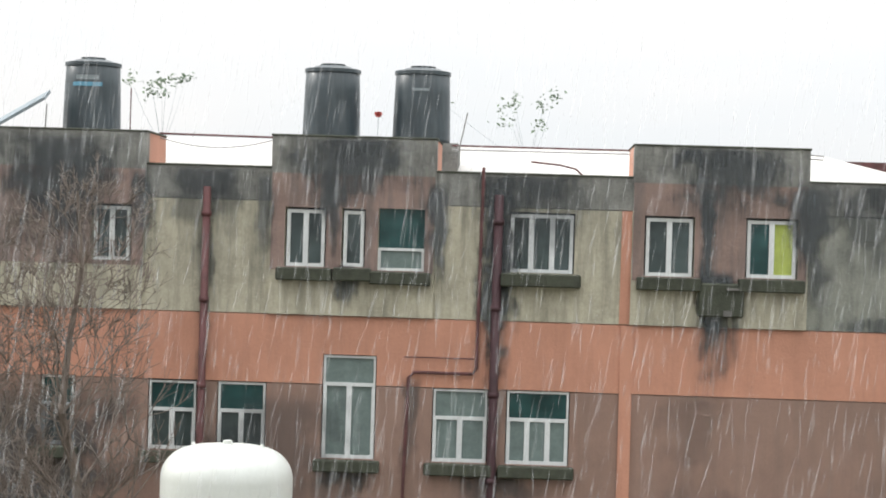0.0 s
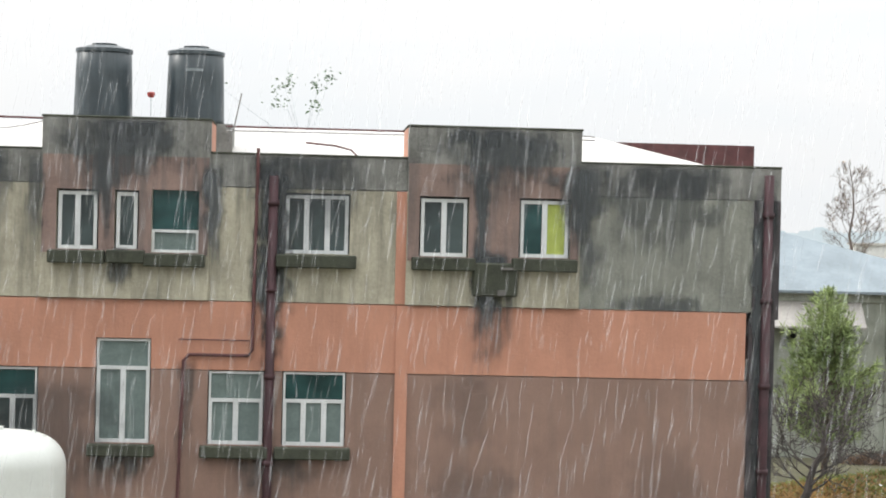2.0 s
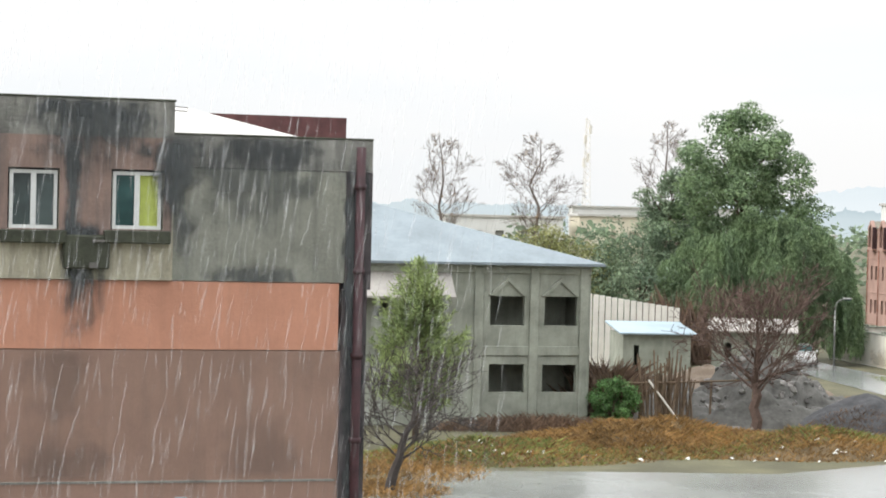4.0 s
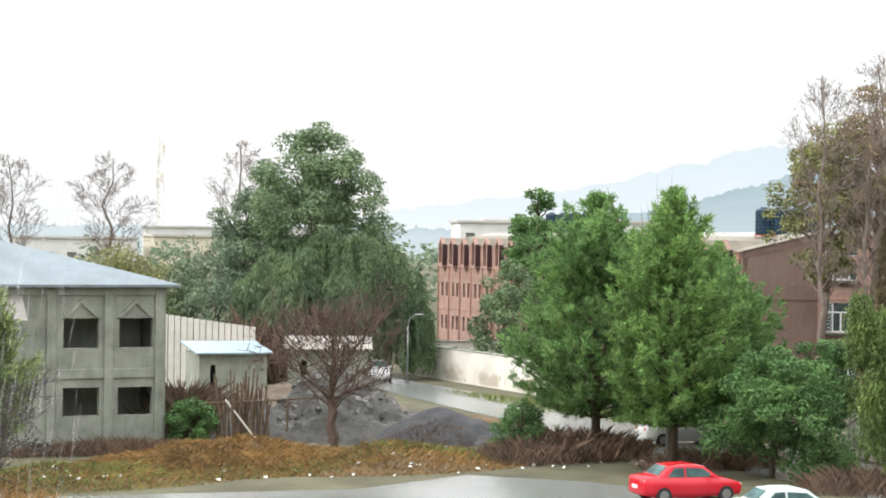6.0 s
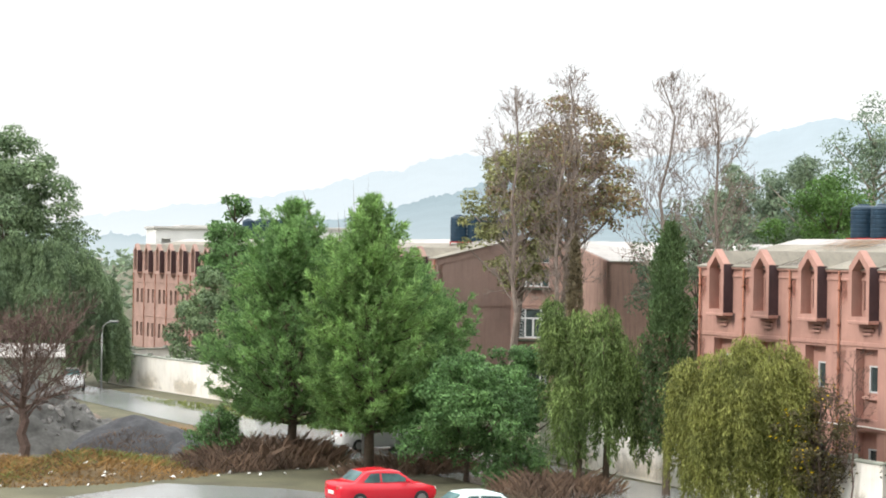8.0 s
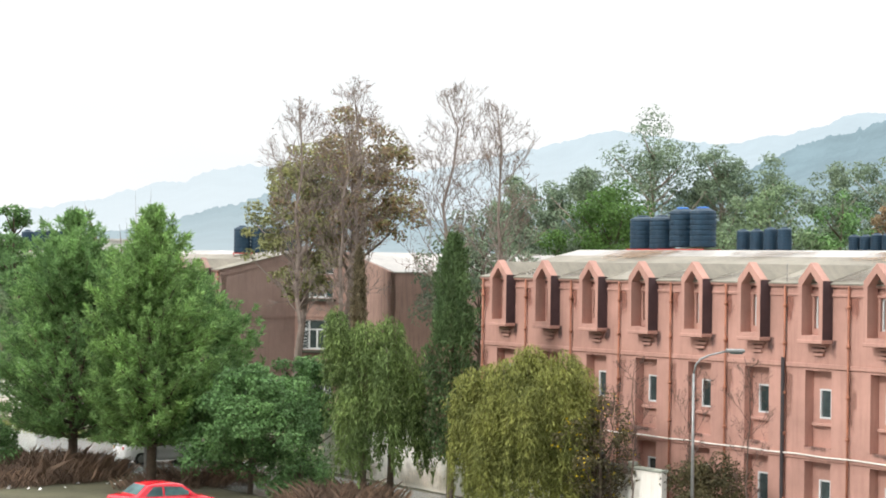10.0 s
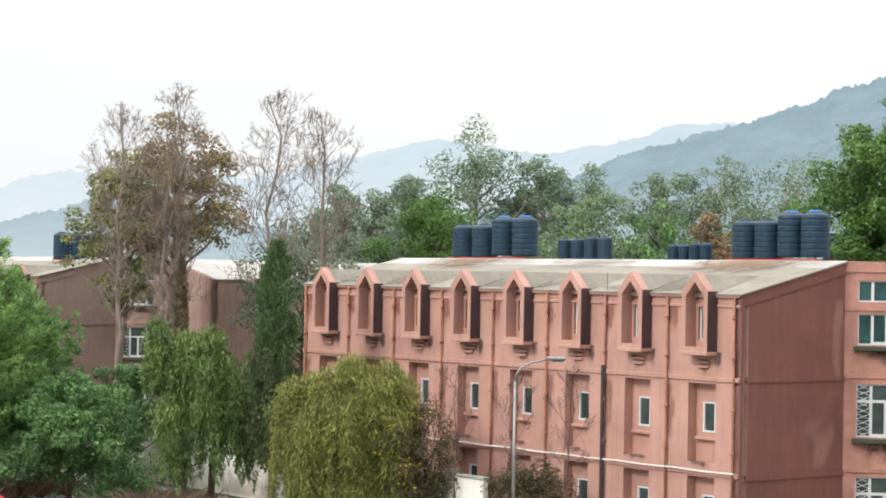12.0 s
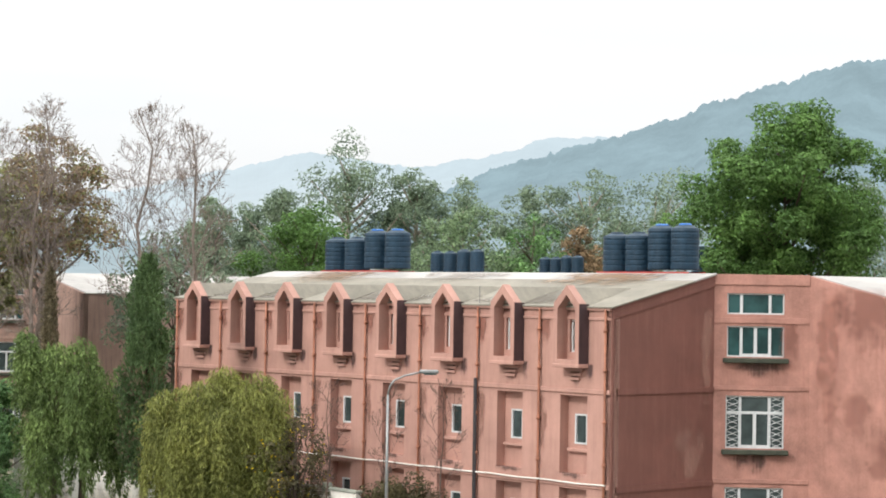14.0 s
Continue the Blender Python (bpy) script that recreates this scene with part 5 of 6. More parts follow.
boundary((61.3, 77.6), (57.2, 52.0), 2.3, "white and cream boundary wall with damp foot")

# ---- trees round the road and yard ----
pine_tree(49.4, 81.2, 12.15, 3.9, "tall green pine beside the yard", M["pine"], 11, whorls=30)
pine_tree(49.9, 75.5, 12.3, 3.05, "bright green bushy pine beside the yard", M["pine_bright"], 12, whorls=30)
pine_tree(57.0, 82.5, 9.3, 3.4, "darker pine behind the bright ones", M["pine"], 14, whorls=22)
pine_tree(21.6, 83.5, 7.9, 1.9, "young thin pine in front of the grey house", M["pine_pale"], 13, whorls=16, dense=0.38, low=0.22)
leafy_tree(52.4, 71.6, 5.4, "low round dark-green broadleaf tree", M["broad"], 21, 2.9, low=0.18, n=170, per=240, leaf=0.075, puff=0.17)
leafy_tree(58.9, 76.2, 5.8, "dark bushy tree behind the round one", M["broad"], 22, 1.8, low=0.2, n=70, per=220, leaf=0.08)
weeping_tree(55.0, 66.3, 8.0, 2.6, "dark weeping tree with hanging foliage", M["weep_dark"], 31, turn=-39.7, stems=((-0.5, 0.0), (0.6, 0.3)),
             lobes=[(-1.75, 0.2, 8.2, 4.2, 0.55), (-1.35, 0.4, 7.6, 2.4, 0.6), (-0.5, 0.0, 7.7, 1.4, 0.85), (0.55, 0.5, 7.9, 2.0, 0.65), (0.4, -0.5, 6.7, 1.2, 0.8), (1.5, 0.1, 6.7, 1.1, 0.75), (2.0, 0.4, 5.9, 1.0, 0.55), (-1.0, -0.4, 5.0, 0.9, 0.8)])
weeping_tree(55.5, 57.7, 7.0, 3.0, "broad olive-green weeping tree", M["weep"], 32, leaf=0.06, turn=-43.9, plumes=95, stems=((0.0, 0.0), (1.1, 0.4), (-1.0, 0.3)),
             lobes=[(-2.3, 0.0, 6.0, 0.5, 0.75), (-1.6, 0.6, 6.2, 0.6, 0.9), (-0.9, -0.4, 6.5, 0.5, 1.0), (0.1, 0.2, 7.0, 0.5, 1.0), (0.9, -0.5, 6.4, 0.5, 1.0), (1.4, 0.5, 6.8, 0.6, 0.9), (2.1, 0.0, 6.2, 0.6, 0.8), (-0.2, -1.2, 5.6, 0.4, 1.0), (-1.5, -0.9, 4.9, 0.4, 0.9), (1.6, -0.9, 5.0, 0.4, 0.9), (0.0, 1.2, 6.6, 0.8, 1.1)])
cypress_tree(56.8, 63.6, 11.2, 1.1, "tall dark narrow cypress with browned lower foliage", 41, n=30000, leaf=0.075, base=1.7, second="cypress_brown")
cypress_tree(61.4, 75.4, 10.9, 0.5, "thin dark brownish column cypress", 42, "cypress_brown", n=10000, leaf=0.08)
leafy_tree(56.9, 55.0, 5.1, "brown shrub with a few yellow leaves", M["dark_olive"], 51, 1.5, low=0.08, n=90, per=90, leaf=0.06, second=(M["yellow_leaf"], 0.03))
leafy_tree(57.6, 50.2, 3.1, "low dark bush by the salmon block", M["dark_olive"], 52, 1.8, low=0.05, n=90, per=150, leaf=0.055)
for x, y, h, s in ((58.2, 53.4, 6.0, 64), (59.0, 51.2, 5.6, 65), (58.4, 48.0, 6.2, 66), (58.0, 54.4, 4.8, 67)):
    crown_tree(x - 1.2, y, h + 0.6, 1.3, "thin bare sapling in front of the salmon block", M["bark_red"], s, start=0.2, sides=11, r0=0.035, twig=0.006, sweep=1.4)
crown_tree(40.0, 90.0, 5.2, 4.0, "small bare tree with fine reddish twigs", M["bark_red"], 61, start=0.34, sides=34, r0=0.28, twig=0.016, sweep=0.6)
crown_tree(17.3, 70.6, 3.9, 2.9, "dark leafless tree with crooked spreading limbs", M["bark_dark"], 62, start=0.3, sides=20, r0=0.2, twig=0.014, sweep=0.45, lean=1.2)
crown_tree(-7.5, 33.4, 10.7, 2.2, "bare thin-twigged tree in front of the block", M["bark_grey"], 63, start=0.25, sides=46, r0=0.15, twig=0.007)
crown_tree(-9.2, 34.2, 10.4, 2.0, "second bare tree in front of the block", M["bark_grey"], 68, start=0.3, sides=42, r0=0.13, twig=0.007)
# in front of and behind the brown block
for x, y, h, r, s in ((71.9, 94.0, 19.4, 3.0, 71), (75.9, 93.6, 20.4, 3.3, 72), (77.9, 87.6, 20.0, 3.4, 73), (79.2, 84.8, 18.9, 3.3, 74), (73.8, 92.0, 17.5, 2.8, 77)):
    crown_tree(x, y, h, r, "tall bare plane tree with pale limbs", M["bark_plane"], s, start=0.34, sides=38, r0=0.18, twig=0.011, sweep=1.15, buds=M["rust"], nbuds=160)
leafy_tree(77.5, 96.0, 19.0, "tall tree with brown withered crown", M["withered"], 75, 3.8, low=0.56, n=120, per=120, leaf=0.11, second=(M["olive"], 0.5), puff=0.17, bark="bark_plane")
leafy_tree(74.9, 97.5, 16.9, "olive-green tree behind the bare planes", M["olive"], 76, 2.9, low=0.45, n=110, per=150, leaf=0.11, puff=0.18, bark="bark_plane")
leafy_tree(84.5, 92.0, 13.5, "dull trees between the blocks", M["euca"], 78, 3.6, low=0.3, n=90, per=120, leaf=0.11)
leafy_tree(112, 118, 17.3, "hazy grey-green tree beyond the roofs", M["euca"], 79, 2.9, low=0.3, n=70, per=120, leaf=0.13)
# behind the grey house and the huts
leafy_tree(60.0, 138.1, 18.2, "large dark-green leafy tree", M["broad_far"], 81, 5.2, low=0.3, n=250, per=210, leaf=0.13, puff=0.16, gaps=0.2)
weeping_tree(59.2, 133.5, 11.0, 6.4, "broad drooping green thicket", M["broad_far"], 82, leaf=0.1, turn=-24, plumes=70, long=4.5, stems=((-2.5, 0.0), (0.0, 0.0), (2.5, 0.0)),
             lobes=[(-5.6, 0, 7.6, 0.8, 1.7), (-4.0, 1, 9.2, 0.8, 2.0), (-2.2, -1, 9.6, 0.6, 2.1), (-0.2, 0.5, 10.8, 0.6, 2.3), (1.8, -0.5, 10.6, 0.6, 2.2), (3.6, 0.3, 9.9, 0.6, 2.1), (5.2, 0, 8.2, 0.8, 1.7), (6.3, 0.3, 5.6, 0.6, 1.1), (0.8, -1.8, 8.2, 0.4, 2.1), (-3.2, -2, 7.0, 0.4, 1.9)])
leafy_tree(53.0, 140, 9.8, "hazy olive thicket behind the huts", M["euca"], 83, 5.4, low=0.05, n=170, per=120, leaf=0.13, gaps=0.35)
leafy_tree(47.0, 143, 9.2, "brownish thicket behind the grey house", M["olive"], 90, 5.0, low=0.05, n=150, per=110, leaf=0.13, gaps=0.35)
leafy_tree(56.5, 143.5, 13.8, "green tree with open crown", M["euca"], 84, 2.9, low=0.3, n=90, per=120, leaf=0.13)
for x, y, h, r, s in ((41.8, 154.6, 15.8, 3.0, 85), (47.3, 148.0, 15.8, 3.4, 86), (60.1, 154.4, 17.5, 2.8, 87)):
    crown_tree(x, y, h, r, "distant bare tree with a rounded crown", M["bark_grey"], s, start=0.3, sides=34, twig=0.012, sweep=0.8, buds=M["withered"], nbuds=500)
leafy_tree(74.7, 131.2, 13.9, "leafy green tree by the boundary wall", M["broad"], 88, 2.4, low=0.3, n=100, per=160, leaf=0.12)
leafy_tree(71.4, 128.5, 8.6, "dark bushy tree by the boundary wall", M["broad_far"], 89, 2.9, low=0.05, n=110, per=160, leaf=0.12)
# behind the salmon block
leafy_tree(91.5, 54.1, 20.0, "large bright-green spreading tree", M["bright"], 91, 4.7, low=0.4, n=210, per=420, leaf=0.11, gaps=0.3, puff=0.19, shape=0.9)
leafy_tree(86.7, 83.2, 15.1, "bright green dense tree behind the roof", M["bright"], 92, 3.2, low=0.4, n=130, per=170, leaf=0.1)
for x, y, h, r, s in ((110.3, 101.6, 21.0, 3.0, 93), (113.5, 97.9, 19.3, 2.0, 94), (113.9, 94.3, 18.0, 2.3, 95), (115.5, 89.3, 17.3, 2.0, 96), (121.6, 88.2, 19.4, 2.6, 97), (128.9, 87.3, 19.6, 3.6, 98), (108.9, 106.5, 18.0, 2.4, 99), (110.8, 116.7, 17.3, 2.0, 103), (109.3, 110.8, 16.4, 1.9, 104), (134.6, 72.8, 18.3, 2.8, 105), (113.5, 99.5, 17.6, 1.5, 106)):
    leafy_tree(x, y, h, "tall grey-green eucalyptus with open crown", M["euca"], s, r * 1.25, low=0.42, n=100, per=140, leaf=0.11, bark="bark_pale", gaps=0.5, puff=0.24)
leafy_tree(106.5, 87.7, 15.6, "dull green trees behind the roofs", M["broad_far"], 100, 4.4, low=0.2, n=130, per=130, leaf=0.12)
leafy_tree(109.5, 84.0, 15.2, "dull green broad tree behind the roofs", M["broad"], 101, 3.4, low=0.2, n=100, per=130, leaf=0.12)
leafy_tree(113.1, 82.9, 14.8, "rust-brown leafless tree behind the roofs", M["withered"], 102, 2.0, low=0.4, n=60, per=110, leaf=0.11)
leafy_tree(126, 79, 15.5, "dull green trees beside the big tree", M["euca"], 107, 4.0, low=0.2, n=100, per=120, leaf=0.12)
leafy_tree(136, 66, 15.0, "dull green trees beyond the big tree", M["euca"], 108, 4.5, low=0.2, n=100, per=120, leaf=0.12)

# ---- tanks on and by the stained block ----
white = thing("gas_tank", pose(-4.50, 30.85, -0.09), "tall white painted pressure tank with domed top", "tank")
R = 1.0
prof = [(0.0, 0.3), (0.9, 0.35), (R, 0.6), (R, 6.45)] + [(R * math.cos(a) ** 0.55, 6.45 + 0.52 * math.sin(a)) for a in np.linspace(0.12, 1.45, 9)] + [(0.0, 6.98)]
part("vessel", lathe(bmesh.new(), prof, 48), M["tank_white"], white, smooth=True)
for x, z in ((-0.52, 6.86), (0.52, 6.86)):
    part("lifting_lug", tube(bmesh.new(), [(x, 0, z - 0.02), (x, 0, z + 0.06), (x, 0, z + 0.13)], [0.055, 0.045, 0.02], 8), M["tank_white"], white)
part("valve_cap", lathe(bmesh.new(), [(0, 6.95), (0.07, 6.95), (0.07, 7.03), (0, 7.04)], 12), M["tank_white"], white)
for k in range(4):
    a = k * math.pi / 2 + 0.6
    part("leg", tube(bmesh.new(), [(0.8 * math.cos(a), 0.8 * math.sin(a), 0), (0.8 * math.cos(a), 0.8 * math.sin(a), 0.7)], 0.08, 8), M["tank_white"], white)


def plain_tank(x, y, z, label):
    t = thing("water_tank", pose(x, y, z), label, "water tank", "tanks on the stained block")
    prof = [(0.0, 0.0), (0.58, 0.0), (0.58, 0.1), (0.57, 0.5), (0.555, 1.0), (0.54, 1.38), (0.50, 1.42), (0.36, 1.5), (0.24, 1.52), (0.0, 1.53)]
    part("body", lathe(bmesh.new(), prof, 30), M["tank_grey"], t, smooth=True)
    part("rim", lathe(bmesh.new(), [(0.53, 1.36), (0.565, 1.37), (0.565, 1.44), (0.5, 1.46), (0.5, 1.40)], 30), M["tank_grey"], t)
    part("lid", lathe(bmesh.new(), [(0.0, 1.5), (0.24, 1.5), (0.25, 1.55), (0.0, 1.57)], 18), M["tank_grey"], t)
    return t


def marking(t, z, half, h, material, r=0.56):
    """A curved painted bar on the front of a tank."""
    vs, fs, n = [], [], 8
    for k in range(n + 1):
        a = -math.pi / 2 - half + 2 * half * k / n
        vs += [(r * math.cos(a), r * math.sin(a), z), (r * math.cos(a), r * math.sin(a), z + h)]
        if k:
            q = 2 * k
            fs.append((q - 2, q, q + 1, q - 1))
    raw("marking", vs, fs, material, t, "faded painted bar")


M["mark_blue"] = surface("faded_blue_paint", (0.1, 0.26, 0.36), 0.7, vary=0.3, scale=9, relief=0.0)
M["mark_pale"] = surface("faded_pale_paint", (0.2, 0.23, 0.24), 0.7, vary=0.3, scale=9, relief=0.0)
for x in (-8.93, -4.08, -2.27):
    tk = plain_tank(x, 41.0, 12.0, "dark grey roof water tank streaked by rain")
    if x < -8:
        marking(tk, 1.08, 0.42, 0.09, M["mark_pale"]), marking(tk, 0.95, 0.55, 0.08, M["mark_blue"], 0.565)
    elif x > -3:
        marking(tk, 1.03, 0.3, 0.05, M["mark_pale"])
for a, c in ((-9.8, -7.9), (-4.85, -1.5)):
    tagged(part("plinth", boxes((a, c, 40.3, 41.7, 11.2, 12.0)), M["parapet"]), "concrete plinth under the roof tanks", "plinth", "plinths on the roof")


# ---- yard edge: banks, heaps, rubble, dry grass ----
def heap(name, x, y, rx, ry, h, material, label, category, seed, rough=0.25, turn=0.0, n=56, kind=""):
    """A mound with an uneven skin, flat at its foot."""
    MOUNDS.append((x, y, rx, ry, h, rough, seed, turn))
    vs, fs = [], []
    for i in range(n + 1):
        for j in range(n + 1):
            u, v = 2 * i / n - 1, 2 * j / n - 1
            k = math.hypot(u, v)
            z = mound_skin(u, v, h, rough, seed)
            vs.append((u * rx, v * ry, max(z, 0) - (0.06 if k > 0.98 else 0)))
    for i in range(n):
        for j in range(n):
            q = i * (n + 1) + j
            fs.append((q, q + n + 1, q + n + 2, q + 1))
    o = raw(name, vs, fs, material, smooth=True)
    o.matrix_basis = pose(x, y, 0, 0, 0, turn)
    return tagged(o, label, category, "", kind)


M["bank"] = surface("grassy_earth", (0.11, 0.075, 0.035), 0.95, vary=0.5, scale=0.6, relief=0.6)
M["rubble"] = surface("grey_rubble", (0.095, 0.092, 0.085), 0.9, vary=0.55, scale=1.6, fine=6, relief=0.9)
M["stone"] = surface("pale_broken_concrete", (0.16, 0.153, 0.143), 0.85, vary=0.35, scale=2, relief=0.3, random_tone=0.4)
M["litter"] = surface("white_litter", (0.75, 0.75, 0.73), 0.6, vary=0.1, relief=0.0)
M["green_grass"] = leaf_mat("damp_green_grass", (0.16, 0.19, 0.06), 0.4)
M["red_brush"] = leaf_mat("dry_red_brush", (0.165, 0.112, 0.085), 0.4, 0.15)
heap("earth_bank", 32.5, 84.5, 7.5, 4.4, 0.95, M["bank"], "low bank of earth with dead orange grass", "bank", 3, turn=6)
heap("earth_bank", 24.0, 80.5, 6.0, 3.0, 0.7, M["bank"], "low grassy bank at the edge of the yard", "bank", 4)
heap("earth_bank", 38.5, 81.5, 6.5, 3.4, 0.8, M["bank"], "low bank with green and orange grass", "bank", 5)
heap("rubble_mound", 42.5, 95.0, 6.2, 4.6, 2.7, M["rubble"], "heap of grey earth and broken concrete", "rubble", 6, rough=0.35)
heap("gravel_mound", 46.2, 90.6, 4.0, 2.8, 1.7, M["gravel"], "dark grey gravel heap", "gravel", 7, rough=0.1)
heap("gravel_mound", 48.6, 88.0, 2.2, 1.8, 0.9, M["gravel"], "small dark gravel heap", "gravel", 8, rough=0.1)
heap("rubble_mound", 35.5, 96.0, 5.0, 3.4, 1.0, M["rubble"], "low heap of soil by the sticks", "rubble", 9, rough=0.3)
brush("dead_grass", 32.0, 83.6, 8.0, 4.6, 0.42, "matted dead orange grass on the bank", M["orange_grass"], 1, n=15000, width=0.03, lean=0.9)
brush("dead_grass", 39.0, 81.4, 7.0, 3.6, 0.36, "dead orange grass on the low bank", M["orange_grass"], 2, n=8000, width=0.03, lean=0.9)
brush("grass", 24.0, 80.2, 6.5, 3.2, 0.34, "dull green grass at the yard's edge", M["green_grass"], 3, n=6000, width=0.03, lean=0.8)
brush("dead_grass", 25.0, 79.6, 6.0, 2.4, 0.3, "dead brown grass at the yard's edge", M["orange_grass"], 16, n=5000, width=0.03, lean=0.9)
brush("grass", 40.5, 82.5, 7.0, 2.4, 0.4, "patchy green and yellow grass", M["green_grass"], 4, n=5000, width=0.03, lean=0.8)
brush("grass", 33.0, 80.2, 6.0, 1.3, 0.26, "thin green grass at the foot of the bank", M["green_grass"], 17, n=2200, width=0.03, lean=0.9)
brush("grass", 19.5, 77.0, 3.2, 4.5, 0.4, "yellow grass by the yard", M["orange_grass"], 5, n=3500, width=0.03, lean=0.8)
brush("dead_grass", 17.2, 71.2, 2.6, 2.8, 0.4, "dead grass round the dark tree", M["orange_grass"], 15, n=2600, width=0.03, lean=0.8)
brush("grass", 62.0, 100.0, 2.0, 22.0, 0.4, "damp grass along the boundary wall", M["green_grass"], 6, n=5000, width=0.04)
brush("grass", 50.0, 98.0, 3.0, 9.0, 0.6, "yellow grass beside the road", M["orange_grass"], 7, n=4000, width=0.04)
brush("dry_brush", 48.6, 82.0, 4.0, 3.0, 1.6, "dry reddish brush under the pines", M["red_brush"], 8, n=3200, width=0.011)
brush("dry_brush", 45.5, 81.0, 2.6, 2.2, 1.0, "dry reddish brush at the yard's corner", M["red_brush"], 9, n=1500, width=0.011)
brush("dry_brush", 52.5, 76.0, 4.0, 2.0, 1.1, "dry brown brush along the road", M["red_brush"], 10, n=1700, width=0.011)
brush("dry_brush", 53.3, 66.5, 3.2, 2.4, 1.2, "dry brown brush behind the cars", M["red_brush"], 11, n=1500, width=0.011)
brush("dry_brush", 29.0, 90.8, 5.0, 1.2, 0.9, "dry brown weeds before the grey house", M["red_brush"], 12, n=3200, width=0.011)
brush("dry_brush", 54.0, 133.0, 4.5, 4.0, 5.5, "tall reddish leafless thicket behind the huts", M["red_brush"], 13, n=2200, width=0.012, lean=0.2)
brush("dry_brush", 72.5, 110.5, 3.0, 3.0, 14.5, "thin leafless poplar shoots before the brown block", M["red_brush"], 14, n=260, width=0.02, lean=0.07)
leafy_tree(33.6, 92.2, 2.3, "dark green shrub at the house corner", M["broad"], 110, 1.3, low=0.02, n=60, per=120, leaf=0.07)
leafy_tree(53.6, 69.6, 1.8, "low dark hedge behind the red car", M["broad"], 111, 1.6, low=0.02, n=60, per=140, leaf=0.06)
leafy_tree(46.8, 83.5, 2.6, "green bush at the foot of the pines", M["broad"], 112, 1.4, low=0.02, n=60, per=120, leaf=0.07)


def rock_mesh(seed, s):
    bm = bmesh.new()
    bmesh.ops.create_icosphere(bm, subdivisions=1, radius=s)
    for v in bm.verts:
        v.co *= 1 + 0.45 * noise.noise(v.co * 3 / s + Vector((seed, 0, 0)))
        v.co.z *= 0.6
    me = bpy.data.meshes.new("stone")
    bm.to_mesh(me), bm.free()
    me.materials.append(M["stone"])
    return me


heap("rubble_mound", 47.0, 110.0, 6.5, 4.5, 1.6, M["soil"], "low spread of brown soil before the huts", "soil", 21, rough=0.3)
heap("rubble_mound", 39.0, 99.5, 5.0, 3.5, 1.5, M["rubble"], "grey soil heap behind the bare tree", "soil", 22, rough=0.35)
heap("earth_bank", 50.5, 97.0, 3.2, 9.0, 0.8, M["bank"], "grassy verge of the road", "bank", 23)
brush("dry_brush", 43.5, 88.5, 3.6, 1.6, 0.4, "grey-brown weeds before the rubble", M["red_brush"], 24, n=1900, width=0.011)
brush("dry_brush", 34.0, 96.0, 2.2, 3.0, 2.4, "dry brown scrub beside the grey house", M["red_brush"], 25, n=1900, width=0.011)
rocks = [rock_mesh(k, 0.16) for k in range(6)]
rng = np.random.default_rng(5)
for k in range(290):
    if k < 190:
        a, r = rng.uniform(0, 6.28), rng.uniform(0.1, 0.85)
        x, y = 42.5 + 6.0 * r * math.cos(a), 95.0 + 4.5 * r * math.sin(a)
        z = float(mound_height(np.array([x]), np.array([y]))[0]) - 0.02
    elif k < 220:
        x, y, z = rng.uniform(44, 52), rng.uniform(80, 84), 0.05
    else:
        x, y, z = rng.uniform(35, 51), rng.uniform(86, 90), 0.04
    o = new("stone", rocks[k % 6])
    s = rng.uniform(0.5, 1.5) * (1.7 if k % 9 == 0 else 1.0)
    o.matrix_basis = pose(x, y, z, rng.uniform(0, 60), rng.uniform(0, 60), rng.uniform(0, 360)) @ Matrix.Scale(s, 4)
    tagged(o, "lump of broken concrete on the heap", "stone", "rubble stones")
scrap = bpy.data.meshes.new("litter")
scrap.from_pydata([(-0.12, -0.08, 0), (0.1, -0.1, 0.03), (0.13, 0.07, 0), (-0.05, 0.11, 0.06), (0, 0, 0.09)], [], [(0, 1, 4), (1, 2, 4), (2, 3, 4), (3, 0, 4), (3, 2, 1, 0)])
scrap.materials.append(M["litter"])
for k in range(55):
    x = rng.uniform(22, 52)
    y = 77.2 + abs(rng.normal()) * 1.6 + (1.4 if x < 34 else 0.6)
    o = new("litter", scrap)
    s = rng.uniform(0.3, 1.05)
    hz = float(mound_height(np.array([x]), np.array([y]))[0]) + 0.03
    o.matrix_basis = pose(x, y, hz, rng.uniform(0, 30), rng.uniform(0, 30), rng.uniform(0, 360)) @ Matrix.Scale(s, 4)
    tagged(o, "scrap of white plastic litter in the grass", "litter", "litter scraps")

# stacked bamboo poles, tied at one place, and a rail
for k in range(40):
    a, lean = rng.uniform(0, 6.28), rng.uniform(0.1, 0.55)
    x, y, h = 36.4 + rng.normal() * 0.75, 92.5 + rng.normal() * 0.3, rng.uniform(2.0, 3.7)
    p = tagged(part("bamboo_pole", tube(bmesh.new(), [(0, 0, 0), (lean * math.cos(a) * 0.5, lean * math.sin(a) * 0.5, h * 0.5), (lean * math.cos(a), lean * math.sin(a), h)], [0.06, 0.05, 0.035], 6), M["stick"]), "old brown bamboo pole leaning in a bunch", "pole", "bamboo poles")
    p.matrix_basis = pose(x, y, 0)
rail = thing("pole_rail", pose(0, 0, 0), "rough horizontal pole rail on posts", "rail")
part("rail", tube(bmesh.new(), [(33.8, 92.4, 2.05), (37, 92.2, 2.1), (41.2, 92.0, 2.25)], [0.05, 0.05, 0.04], 6), M["stick"], rail)
for x in (34.0, 38.6, 40.8):
    part("post", tube(bmesh.new(), [(x, 92.3, 0), (x + 0.05, 92.3, 2.2)], 0.05, 6), M["stick"], rail)
